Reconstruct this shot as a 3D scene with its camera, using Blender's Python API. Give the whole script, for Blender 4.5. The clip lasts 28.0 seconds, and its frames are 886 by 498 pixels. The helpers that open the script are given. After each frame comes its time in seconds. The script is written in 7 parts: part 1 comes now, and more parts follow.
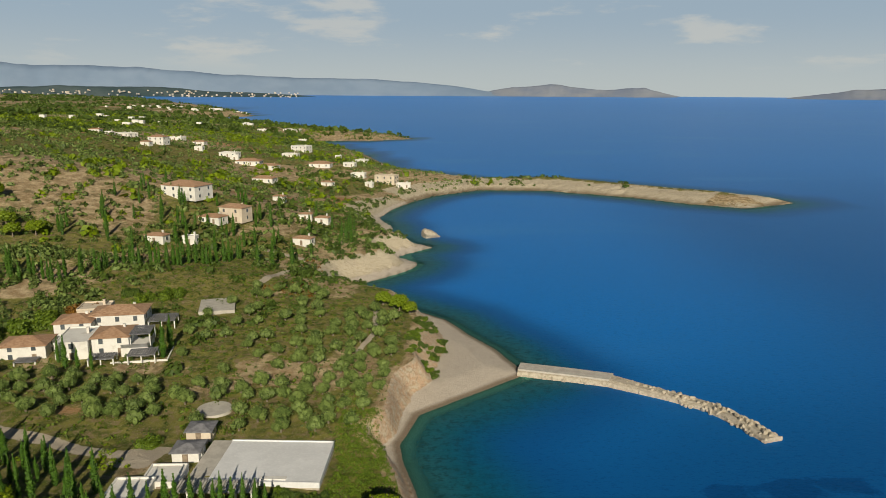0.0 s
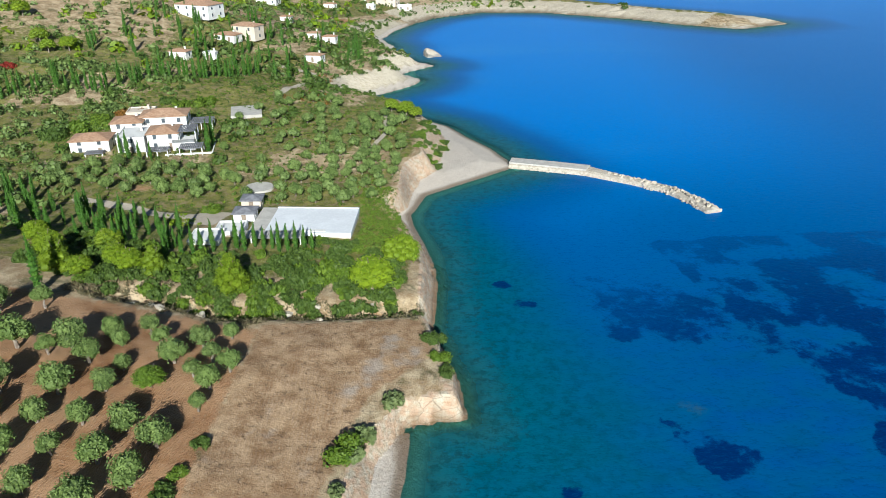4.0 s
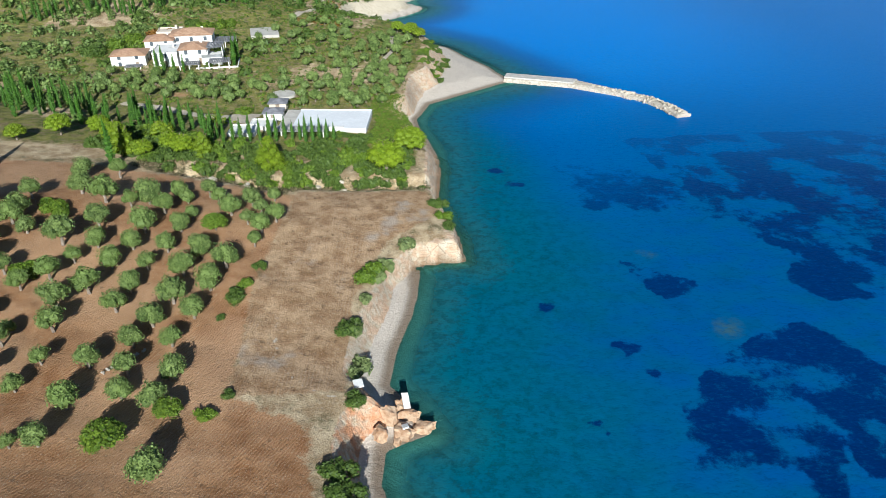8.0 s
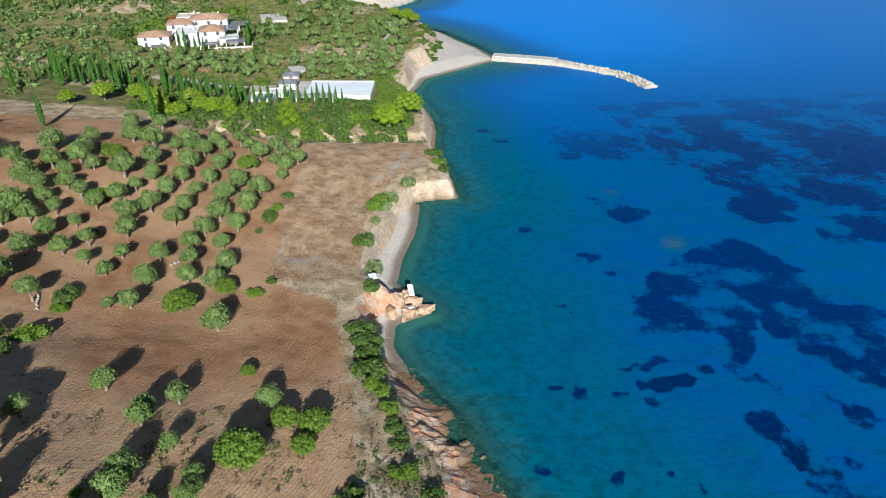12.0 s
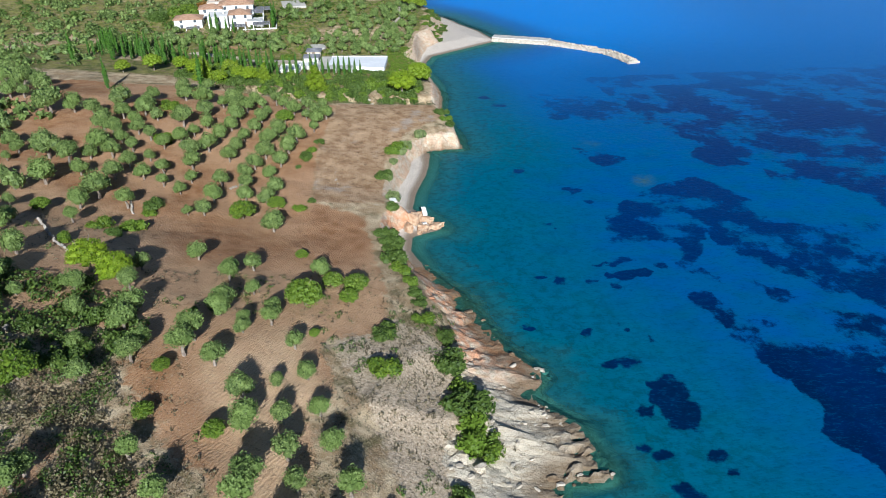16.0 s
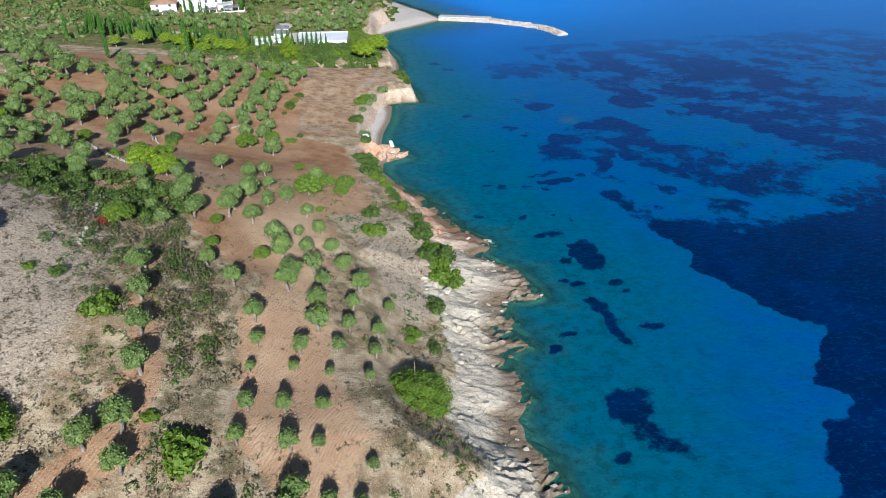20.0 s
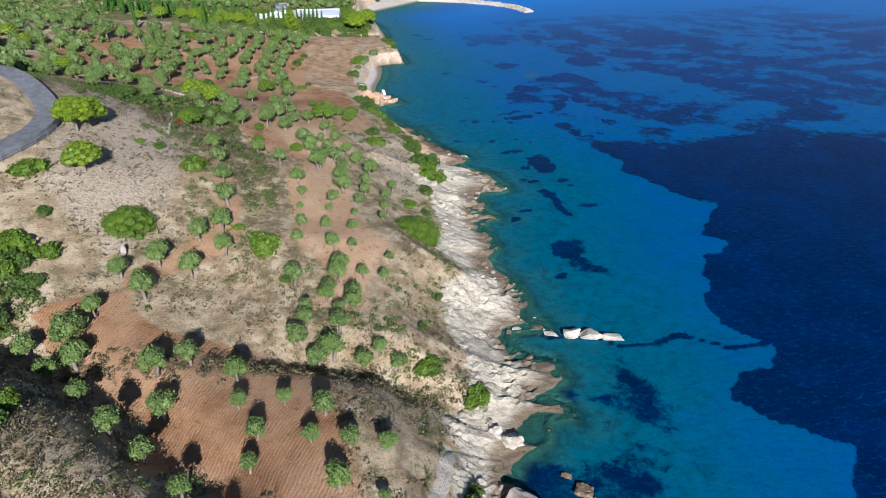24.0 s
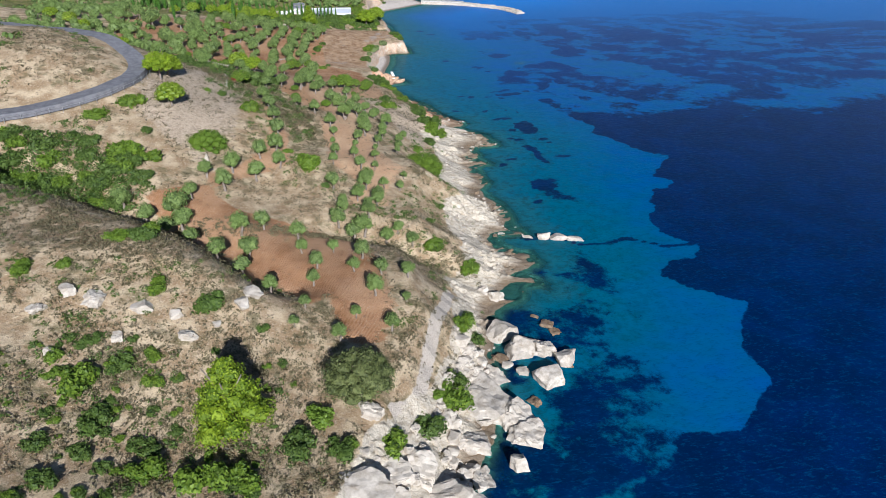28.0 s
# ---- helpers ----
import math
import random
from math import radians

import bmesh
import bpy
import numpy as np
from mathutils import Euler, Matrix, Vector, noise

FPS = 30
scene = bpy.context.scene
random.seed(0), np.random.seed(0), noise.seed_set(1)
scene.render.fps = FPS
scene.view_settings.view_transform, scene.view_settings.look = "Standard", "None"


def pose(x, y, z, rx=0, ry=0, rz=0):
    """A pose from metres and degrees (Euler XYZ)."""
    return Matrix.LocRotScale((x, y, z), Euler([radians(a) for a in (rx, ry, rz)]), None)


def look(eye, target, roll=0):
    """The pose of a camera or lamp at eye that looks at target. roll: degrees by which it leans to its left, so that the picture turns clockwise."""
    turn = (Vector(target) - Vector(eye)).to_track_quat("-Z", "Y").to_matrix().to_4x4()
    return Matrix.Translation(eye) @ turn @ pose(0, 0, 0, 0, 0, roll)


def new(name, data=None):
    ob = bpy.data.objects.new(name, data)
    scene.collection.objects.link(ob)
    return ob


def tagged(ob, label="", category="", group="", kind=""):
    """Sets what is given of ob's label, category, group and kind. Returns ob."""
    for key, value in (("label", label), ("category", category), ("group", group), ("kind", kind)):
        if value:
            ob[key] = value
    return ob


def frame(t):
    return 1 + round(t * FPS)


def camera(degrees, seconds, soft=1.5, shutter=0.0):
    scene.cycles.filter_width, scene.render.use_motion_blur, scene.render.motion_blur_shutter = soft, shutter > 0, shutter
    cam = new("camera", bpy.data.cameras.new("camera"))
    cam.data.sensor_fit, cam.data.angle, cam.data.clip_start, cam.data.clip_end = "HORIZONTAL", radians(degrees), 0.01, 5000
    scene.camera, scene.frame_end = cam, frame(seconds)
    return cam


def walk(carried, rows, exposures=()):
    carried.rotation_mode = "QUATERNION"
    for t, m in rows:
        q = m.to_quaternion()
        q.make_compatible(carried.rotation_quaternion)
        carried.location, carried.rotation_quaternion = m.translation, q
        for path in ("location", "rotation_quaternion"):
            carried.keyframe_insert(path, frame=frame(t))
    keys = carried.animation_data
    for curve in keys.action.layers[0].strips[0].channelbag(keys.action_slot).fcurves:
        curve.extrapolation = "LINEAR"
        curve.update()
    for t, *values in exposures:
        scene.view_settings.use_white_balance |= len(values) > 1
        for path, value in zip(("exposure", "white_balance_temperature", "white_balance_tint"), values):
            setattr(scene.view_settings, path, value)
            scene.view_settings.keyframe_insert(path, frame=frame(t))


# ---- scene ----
cam = camera(64.3, 28.0, soft=0.75)
PATH = [
    (0, (-0.04, -3.61, 72.542), (-0.078, -1.658, 72.108), 0.4),
    (0.5, (0.018, -7.785, 72.519), (-0.02, -5.847, 72.024), 0.4),
    (1, (0.075, -11.962, 72.451), (0.037, -10.041, 71.897), 0.4),
    (1.5, (0.098, -16.107, 72.38), (0.06, -14.203, 71.767), 0.4),
    (2, (0.064, -20.278, 72.307), (0.028, -18.394, 71.635), 0.3),
    (2.5, (0.052, -24.44, 72.235), (0.017, -22.578, 71.505), 0.3),
    (3, (0.048, -28.563, 72.19), (0.013, -26.722, 71.41), 0.2),
    (3.5, (0.042, -32.635, 72.162), (0.007, -30.814, 71.336), 0.2),
    (4, (0.066, -36.703, 72.118), (0.032, -34.903, 71.247), 0.2),
    (4.5, (0.105, -40.753, 72.056), (0.071, -38.975, 71.141), 0.2),
    (6.5, (0.182, -56.542, 71.551), (0.149, -54.81, 70.55), 0.1),
    (7, (0.093, -60.165, 71.516), (0.06, -58.435, 70.515), 0.1),
    (7.5, (0.045, -63.753, 71.497), (0.014, -62.023, 70.494), 0.1),
    (8, (0.06, -67.368, 71.492), (0.028, -65.638, 70.489), 0.1),
    (8.5, (0.097, -71.022, 71.506), (0.064, -69.292, 70.504), 0.1),
    (9, (0.166, -74.698, 71.536), (0.133, -72.967, 70.534), 0.0),
    (9.5, (0.195, -78.364, 71.576), (0.168, -76.633, 70.575), 0.0),
    (10, (0.128, -82.062, 71.62), (0.107, -80.331, 70.619), 0.1),
    (10.5, (0.078, -85.748, 71.666), (0.062, -84.016, 70.665), 0.0),
    (11, (0.059, -89.422, 71.705), (0.047, -87.69, 70.704), 0.0),
    (11.5, (0.009, -93.19, 71.743), (-0.003, -91.458, 70.742), 0.1),
    (12, (-0.04, -96.916, 71.791), (-0.053, -95.184, 70.791), -0.0),
    (12.5, (-0.103, -100.707, 71.848), (-0.116, -98.975, 70.849), -0.0),
    (14.5, (-0.537, -116.099, 72.177), (-0.553, -114.367, 71.177), -0.2),
    (15, (-0.67, -120.268, 72.21), (-0.686, -118.537, 71.209), -0.2),
    (15.5, (-0.82, -124.648, 72.246), (-0.838, -122.916, 71.247), -0.2),
    (16, (-1.019, -129.179, 72.313), (-1.038, -127.447, 71.314), -0.2),
    (16.5, (-1.286, -133.805, 72.368), (-1.287, -132.072, 71.369), -0.3),
    (17, (-1.629, -138.541, 72.443), (-1.609, -136.809, 71.443), -0.3),
    (17.5, (-2.054, -143.397, 72.5), (-2.02, -141.665, 71.501), -0.2),
    (18, (-2.546, -148.467, 72.521), (-2.486, -146.736, 71.522), -0.1),
    (18.5, (-3.088, -153.67, 72.534), (-3.01, -151.94, 71.534), -0.1),
    (19, (-3.645, -159.105, 72.534), (-3.553, -157.374, 71.535), -0.2),
    (19.5, (-4.26, -164.668, 72.552), (-4.155, -162.938, 71.553), -0.1),
    (20, (-4.916, -170.337, 72.557), (-4.799, -168.608, 71.558), -0.2),
    (20.5, (-5.543, -176.031, 72.544), (-5.416, -174.302, 71.547), -0.2),
    (21, (-6.141, -181.694, 72.541), (-6.003, -179.966, 71.545), -0.2),
    (21.5, (-6.756, -187.417, 72.563), (-6.608, -185.689, 71.567), -0.2),
    (23.5, (-9.595, -210.041, 72.618), (-9.419, -208.317, 71.619), -0.2),
    (24, (-10.245, -215.717, 72.594), (-10.07, -213.993, 71.594), -0.2),
    (24.5, (-10.943, -221.349, 72.57), (-10.769, -219.627, 71.569), -0.1),
    (25, (-11.637, -226.987, 72.55), (-11.462, -225.266, 71.546), -0.0),
    (25.5, (-12.404, -232.496, 72.511), (-12.228, -230.776, 71.506), 0.1),
    (26, (-13.158, -237.81, 72.453), (-12.979, -236.09, 71.447), 0.1),
    (26.5, (-13.804, -242.947, 72.368), (-13.624, -241.225, 71.366), 0.2),
    (27, (-14.411, -247.749, 72.273), (-14.229, -246.019, 71.286), 0.2),
    (27.5, (-14.945, -252.079, 72.222), (-14.761, -250.34, 71.25), 0.3),
    (28, (-15.428, -256.026, 72.222), (-15.241, -254.282, 71.26), 0.4),
]
EXPOSURES = [(0, -0.42, 7500, 6), (1.2, -0.18, 7100, 8), (2.0, 0.06, 6500, 8), (3.0, 0.26, 5900, 6), (4.0, 0.36, 5750, 4), (8, 0.44, 5700, 5), (14, 0.45, 5600, 7), (20, 0.42, 5450, 11), (28, 0.36, 5500, 14)]
walk(cam, [(t, look(eye, target, roll)) for t, eye, target, roll in PATH], EXPOSURES)


# ---- the lie of the land ----
def vnoise(x, y, seed=0):
    """Smooth value noise, 0 to 1, on arrays."""
    x, y = np.asarray(x, float), np.asarray(y, float)
    xi, yi = np.floor(x).astype(np.int64), np.floor(y).astype(np.int64)
    u, v = x - xi, y - yi
    u, v = u * u * (3 - 2 * u), v * v * (3 - 2 * v)

    def at(i, j):
        h = (i * 374761393 + j * 668265263 + seed * 974634777) & 0xFFFFFFFF
        h = ((h ^ (h >> 13)) * 1274126177) & 0xFFFFFFFF
        return ((h ^ (h >> 16)) & 0xFFFF) / 65535.0

    a, b, c, d = at(xi, yi), at(xi + 1, yi), at(xi, yi + 1), at(xi + 1, yi + 1)
    return (a + (b - a) * u) * (1 - v) + (c + (d - c) * u) * v


def fbm(x, y, size, octaves=4, seed=0):
    """Layered noise about 0, its largest waves `size` metres long."""
    total, gain, scale = 0.0, 0.5, 1.0 / size
    for n in range(octaves):
        total = total + gain * (2 * vnoise(np.asarray(x) * scale + 17.3 * n, np.asarray(y) * scale - 9.1 * n, seed + n) - 1)
        gain, scale = gain * 0.5, scale * 2.03
    return total


def smooth(a, b, v):
    f = np.clip((v - a) / (b - a), 0, 1)
    return f * f * (3 - 2 * f)


# the waterline, from south to north; land lies to the west of it
COAST_SOUTH = [(-900, -3200), (-90, -600), (-30, -290), (-12, -225), (-5, -195), (-2.5, -186), (0, -181), (1.5, -174), (3, -166), (4.5, -158), (5.5, -150), (9.5, -147.5), (11.2, -145.5), (12.8, -141), (16.5, -141.5), (12.6, -136),
               (17.6, -133), (16.7, -129.2), (13.2, -127.8), (10.8, -122.5), (11, -119.8), (18, -120.4), (15.5, -115.8), (16, -111), (14.8, -104.3), (11.2, -99.3), (10.5, -95.6), (14, -90), (12, -84.5), (12.1, -80.2), (15.6, -78.3), (13.3, -73),
               (14.6, -71.2), (13.4, -67), (14, -64.5), (16.6, -65.1), (20.2, -63.5), (20.4, -61), (17.2, -54.5), (11.2, -48), (12.9, -45), (12.9, -42.3), (8, -37), (4.5, -28)]
COAST_SOUTH += [(1.3, -20), (-5.4, -12), (-8.8, -4.5), (-8.8, 1.2), (-2.7, 4.8), (-5.4, 9.5), (-9.5, 14.5)]
COAST_MIDDLE = [(-9, 22), (-7, 33), (-5.8, 48.5), (2.4, 51), (0.6, 63.2), (-3.9, 77.5), (-3.4, 90), (-3.4, 95), (-5, 107),
                (-10.2, 125), (-11.4, 132), (-8.2, 146), (10.5, 163.6), (19, 171), (11.6, 189.6), (4, 202), (-3, 216), (-13, 225), (-24, 236), (-33, 245), (-39, 249), (-37, 259), (-29, 268), (-19, 282), (-16, 293), (-27, 306), (-11, 326), (-23, 337), (-34, 361), (-36, 378), (-46, 403), (-41, 435), (-29, 471), (-15, 498), (18, 530),
                (65, 530), (128, 494), (156, 470), (188, 453), (233, 480)]
COAST_NORTH = [(231, 492), (203, 520), (150, 558), (106, 592), (69, 603), (29, 591), (-5, 621), (-59, 673), (-117, 862),
               (-211, 1055), (-128, 1066), (-63, 1128), (-220, 1290), (-560, 1790), (-760, 1880), (-582, 2092), (-900, 2740),
               (-1520, 3500), (-6000, 3600), (-6000, -3200)]
COAST = np.array(COAST_SOUTH + COAST_MIDDLE + COAST_NORTH, float)


def inland(x, y):
    """Metres from the waterline, positive on land."""
    x, y = np.asarray(x, float), np.asarray(y, float)
    near, inside = np.full(x.shape, 1e9), np.zeros(x.shape, bool)
    for (ax, ay), (bx, by) in zip(COAST, np.roll(COAST, -1, 0)):
        dx, dy = bx - ax, by - ay
        f = np.clip(((x - ax) * dx + (y - ay) * dy) / (dx * dx + dy * dy), 0, 1)
        near = np.minimum(near, (x - ax - f * dx) ** 2 + (y - ay - f * dy) ** 2)
        if dy:
            inside ^= ((ay > y) != (by > y)) & (x < ax + dx * (y - ay) / dy)
    return np.where(inside, 1, -1) * np.sqrt(near)


# along y: width of the strand, width and height of the cliff or rock slope, slope of the land behind
SHORE = np.array([(-3200, 2, 30, 14, .12), (-230, 1, 14, 10, .28), (-195, 1, 14, 10.5, .28), (-165, 1, 12, 11.8, .24), (-140, 2, 20, 11, .22), (-110, 1, 18, 10.3, .22),
                  (-76, 1, 25, 10.3, .36), (-63, 1, 28, 10.3, .36), (-42, 1, 14, 6.5, .30), (-12, 2, 4, 5, .16), (14, 4, 3, 3.6, .15), (40, 4, 3.5, 3.8, .14),
                  (51, 0.3, 1.6, 4.3, .13), (67, 0.3, 2.2, 4.8, .09), (90, 0.4, 3.5, 5.2, .06)], float)
SHORE_NORTH = np.array([(118, 0.6, 4, 4.6, .04), (135, 4, 3.6, 5.4, .03), (163, 8, 5.5, 6.0, .03), (190, 8, 8, 6.6, .035), (212, 3, 9, 7.5, .06), (235, 1, 9, 7.5, .1),
                        (256, 5, 9, 6.5, .12), (330, 5, 8, 6, .16), (420, 3, 20, 5, .17), (480, 5, 10, 2.5, .13), (700, 3, 20, 4, .16), (1000, 4, 30, 6, .09),
                        (1500, 4, 40, 8, .06), (2100, 4, 60, 12, .04), (4000, 4, 80, 14, .03)], float)
SHORE = np.concatenate([SHORE, SHORE_NORTH])


def bump(x, y, cx, cy, rx, ry, turn=0.0):
    c, s = math.cos(math.radians(turn)), math.sin(math.radians(turn))
    u, v = ((x - cx) * c + (y - cy) * s) / rx, (-(x - cx) * s + (y - cy) * c) / ry
    return np.exp(-(u * u + v * v))


def near_line(x, y, line):
    """Metres from a line of points."""
    near = np.full(np.shape(x), 1e9)
    for (ax, ay), (bx, by) in zip(line[:-1], line[1:]):
        dx, dy = bx - ax, by - ay
        f = np.clip(((x - ax) * dx + (y - ay) * dy) / (dx * dx + dy * dy), 0, 1)
        near = np.minimum(near, np.hypot(x - ax - f * dx, y - ay - f * dy))
    return near


# foot of the cliff behind the sandy bay: y, x
BAY_FOOT = np.array([(118, -7.5), (126, -13.5), (130, -15), (137, -12), (146, -11), (155, -9.4), (162, -5.6), (178, -4), (191, -2.6), (205, -6), (211, -7.5), (224, -14), (240, -40)], float)
# width of the bare rock along the shore: y, metres
ROCK_WIDTH = np.array([(-260, 14), (-200, 15), (-185, 12), (-168, 7), (-150, 8), (-140, 12), (-120, 12), (-100, 9.5), (-80, 11), (-63, 15), (-50, 11), (-40, 9), (-20, 7), (-5, 4), (470, 4), (490, 30), (620, 30), (700, 6)], float)
GULLY = [(-80, -131), (-64, -136), (-51, -143.5), (-40, -151), (-31, -161)]
SPUR = [(-82, -146), (-68, -149), (-55, -154), (-45, -161), (-35, -168.5)]


RAVINE = [(-62, 74), (-52, 73), (-40, 70.3), (-25, 73), (-12, 76.3), (-4, 78.5)]


# smaller swells and dips of the slopes: x, y, metres
KNOLLS = [(-48, -120, -0.5), (-56, -109, 1.1), (-64, -108, 0.6), (-29, -128, -0.8), (-33, -171, 0.9), (-55, -134, -0.8), (-8, -155, 2.2), (-20, -166, -0.8), (-51, -159, 0.6),
          (-25, -183, -1.4), (-42, -193, -2.3), (-36, -191, -0.4), (-48, -163, 0.8), (-42, -97, 1.4), (-47, -72, 0.4), (-6, -104, 1.7), (-37, -86, 1.7), (-58, -57, -1.6), (-21, -89, 0.8), (-27, -116, 1.2), (-34, -126, -1.8)]


def blocks(x, y, size, seed):
    """Noise in flat steps: one value for each cell of a slanted, warped grid."""
    u, v = x + 0.6 * y + 1.2 * fbm(x, y, 5, 2, seed), 1.9 * (y - 0.45 * x) + 1.2 * fbm(x, y, 6, 2, seed + 1)
    i, j = np.floor(u / size).astype(np.int64), np.floor(v / size).astype(np.int64)
    h = (i * 374761393 + j * 668265263 + seed * 974634777) & 0xFFFFFFFF
    h = ((h ^ (h >> 13)) * 1274126177) & 0xFFFFFFFF
    return ((h ^ (h >> 16)) & 0xFFFF) / 65535.0 - 0.5


def far_rise(x, y):
    """The far sheet bends up a little, so that the horizon lies at its true dip within reach."""
    return 63 * smooth(2300, 5600, np.hypot(x, y))


def rocky(y):
    """1 where the shore is bare rock."""
    return np.clip(smooth(-6, -16, y) + 0.55 * smooth(40, 50, y) * smooth(112, 100, y) + smooth(450, 480, y), 0, 1)


def ledges(x, y, size, seed):
    """0 to 1: tilted beds that run out to sea, each rising slowly and breaking off."""
    w = 0.36 * x + 0.93 * y + 0.55 * size * fbm(x, y, 2.4 * size, 3, seed)
    f = np.mod(w / size, 1.0)
    return np.where(f < 0.82, f / 0.82, (1 - f) / 0.18)


def shore(x, y, d):
    """The ragged distance inland, that past the strand, and the local strand, cliff and slope."""
    rock = rocky(y)
    ragged = d + rock * (0.8 * fbm(x, y, 6, 4, 3) + 0.4 * fbm(x, y, 2.2, 2, 4) + 0.5 * smooth(-20, -50, y) * (ledges(x, y, 8.5, 25) - 0.5)) * smooth(-14, -4, -np.abs(d - 3)) + 0.35 * fbm(x, y, 6, 3, 5)
    bw, cw, hc, sl = (np.interp(y, SHORE[:, 0], SHORE[:, k]) for k in range(1, 5))
    bay = smooth(118, 127, y) * smooth(234, 224, y)
    past = (1 - bay) * (ragged - bw) + bay * (np.interp(y, BAY_FOOT[:, 0], BAY_FOOT[:, 1]) - x + 1.6 * fbm(x, y, 9, 3, 6))
    return rock, ragged, past, bw, cw, hc, sl


def ground(x, y, d=None, fine=True):
    """Height of the land or the sea bed."""
    x, y = np.asarray(x, float), np.asarray(y, float)
    d = inland(x, y) if d is None else d
    rock, ragged, past, bw, cw, hc, sl = shore(x, y, d)
    strand = 0.16 * np.clip(ragged, 0, np.maximum(bw, np.clip(ragged - past, 0, 9)))
    f = np.clip(past / cw, 0, 1)
    steep = f * f * (3 - 2 * f)
    shelf = np.minimum(1, 0.75 * f + 0.35 * smooth(0.7, 1, f))
    rise = np.where(y < -15, 0.5 * steep + 0.5 * shelf, steep)
    back = np.maximum(past - cw, 0)
    top = 62.0
    z = strand + hc * rise + top * (1 - np.exp(-sl * back / top))
    # spurs, hollows and banks
    z = z + 8 * bump(x, y, -86, -94, 27, 24) + 2.2 * bump(x, y, -52, -108, 22, 26) + 2.0 * bump(x, y, -62, -166, 17, 10, -15)
    z = z - 3.4 * np.exp(-(near_line(x, y, GULLY) / 5.0) ** 2) + 1.6 * np.exp(-(near_line(x, y, SPUR) / 6.0) ** 2) - 2.6 * bump(x, y, -12, -139.5, 18, 3.6, -6) - 3.2 * np.exp(-(near_line(x, y, RAVINE) / 2.3) ** 2) * smooth(0, 5, past)
    z = z - 1.6 * bump(x, y, -44, -77, 8, 16, 12) - 1.4 * bump(x, y, -33, -88, 4, 18, 6)
    z = z + smooth(0, 6, past) * sum(high * bump(x, y, kx, ky, 11, 11) for kx, ky, high in KNOLLS)
    z = z + 14 * bump(x, y, -330, 420, 130, 190) + 9 * bump(x, y, -170, 330, 80, 80)
    land = smooth(2, 14, back)
    z = z + land * (1.0 * fbm(x, y, 38, 3, 11) + 0.35 * fbm(x, y, 6, 3, 12)) + smooth(150, 500, back) * 6 * fbm(x, y, 160, 4, 13)
    if fine:
        wide = np.interp(y, ROCK_WIDTH[:, 0], ROCK_WIDTH[:, 1])
        bare = rock * smooth(0, 1.0, ragged) * smooth(wide + 3, wide - 1, ragged)
        strata = fbm(x + 0.35 * y, y * 2.4 - 0.5 * x, 5.5, 4, 21)
        crumbled = smooth(0.02, 0.2, fbm(x, y, 9, 3, 28))
        z = z + bare * (0.5 * strata + 0.3 * np.abs(fbm(x, y, 3.1, 3, 22)) - 0.3 + 0.45 * ledges(x, y, 7.3, 26) * smooth(-0.2, 0.2, fbm(x, y, 14, 2, 29)) + crumbled * (0.75 * blocks(x, y, 2.3, 23) + 0.4 * blocks(x, y, 1.1, 24)) + 0.16 * blocks(x, y, 4.6, 30))
    # the sea bed
    bed = np.minimum(-ragged, 60)
    depth = np.where(bed > 0, 0.28 * bed + 0.5 * smooth(0, 4, bed) + 0.5 * rock * smooth(0, 2, bed), 0)
    depth = depth - rock * np.clip(bed, 0, 4) * 0.28 * fbm(x, y, 4.5, 4, 31)
    z = np.where(ragged < 0, -np.maximum(depth, 0.02), z)
    return z + far_rise(x, y)

# ---- world and sun ----
SUN_HEIGHT, SUN_SIDE = 26.5, 7.5      # degrees up, degrees east of south
world = bpy.data.worlds.new("sky")
scene.world = world
world.use_nodes = True
wn = world.node_tree
sky = wn.nodes.new("ShaderNodeTexSky")
sky.sky_type, sky.sun_disc = "NISHITA", False
sky.sun_elevation, sky.sun_rotation = radians(SUN_HEIGHT), radians(180 - SUN_SIDE)
sky.air_density, sky.dust_density, sky.ozone_density = 1.0, 0.4, 3.5
wn.links.new(sky.outputs[0], wn.nodes["Background"].inputs[0])
wn.nodes["Background"].inputs[1].default_value = 0.037
sun_ray = Vector((math.sin(radians(SUN_SIDE)) * math.cos(radians(SUN_HEIGHT)), -math.cos(radians(SUN_SIDE)) * math.cos(radians(SUN_HEIGHT)), math.sin(radians(SUN_HEIGHT))))
sun = new("sun", bpy.data.lights.new("sun", "SUN"))
sun.data.energy, sun.data.angle, sun.data.color = 5.2, radians(0.53), (1.0, 0.94, 0.84)
sun.matrix_world = look(sun_ray * 900, (0, 0, 0))


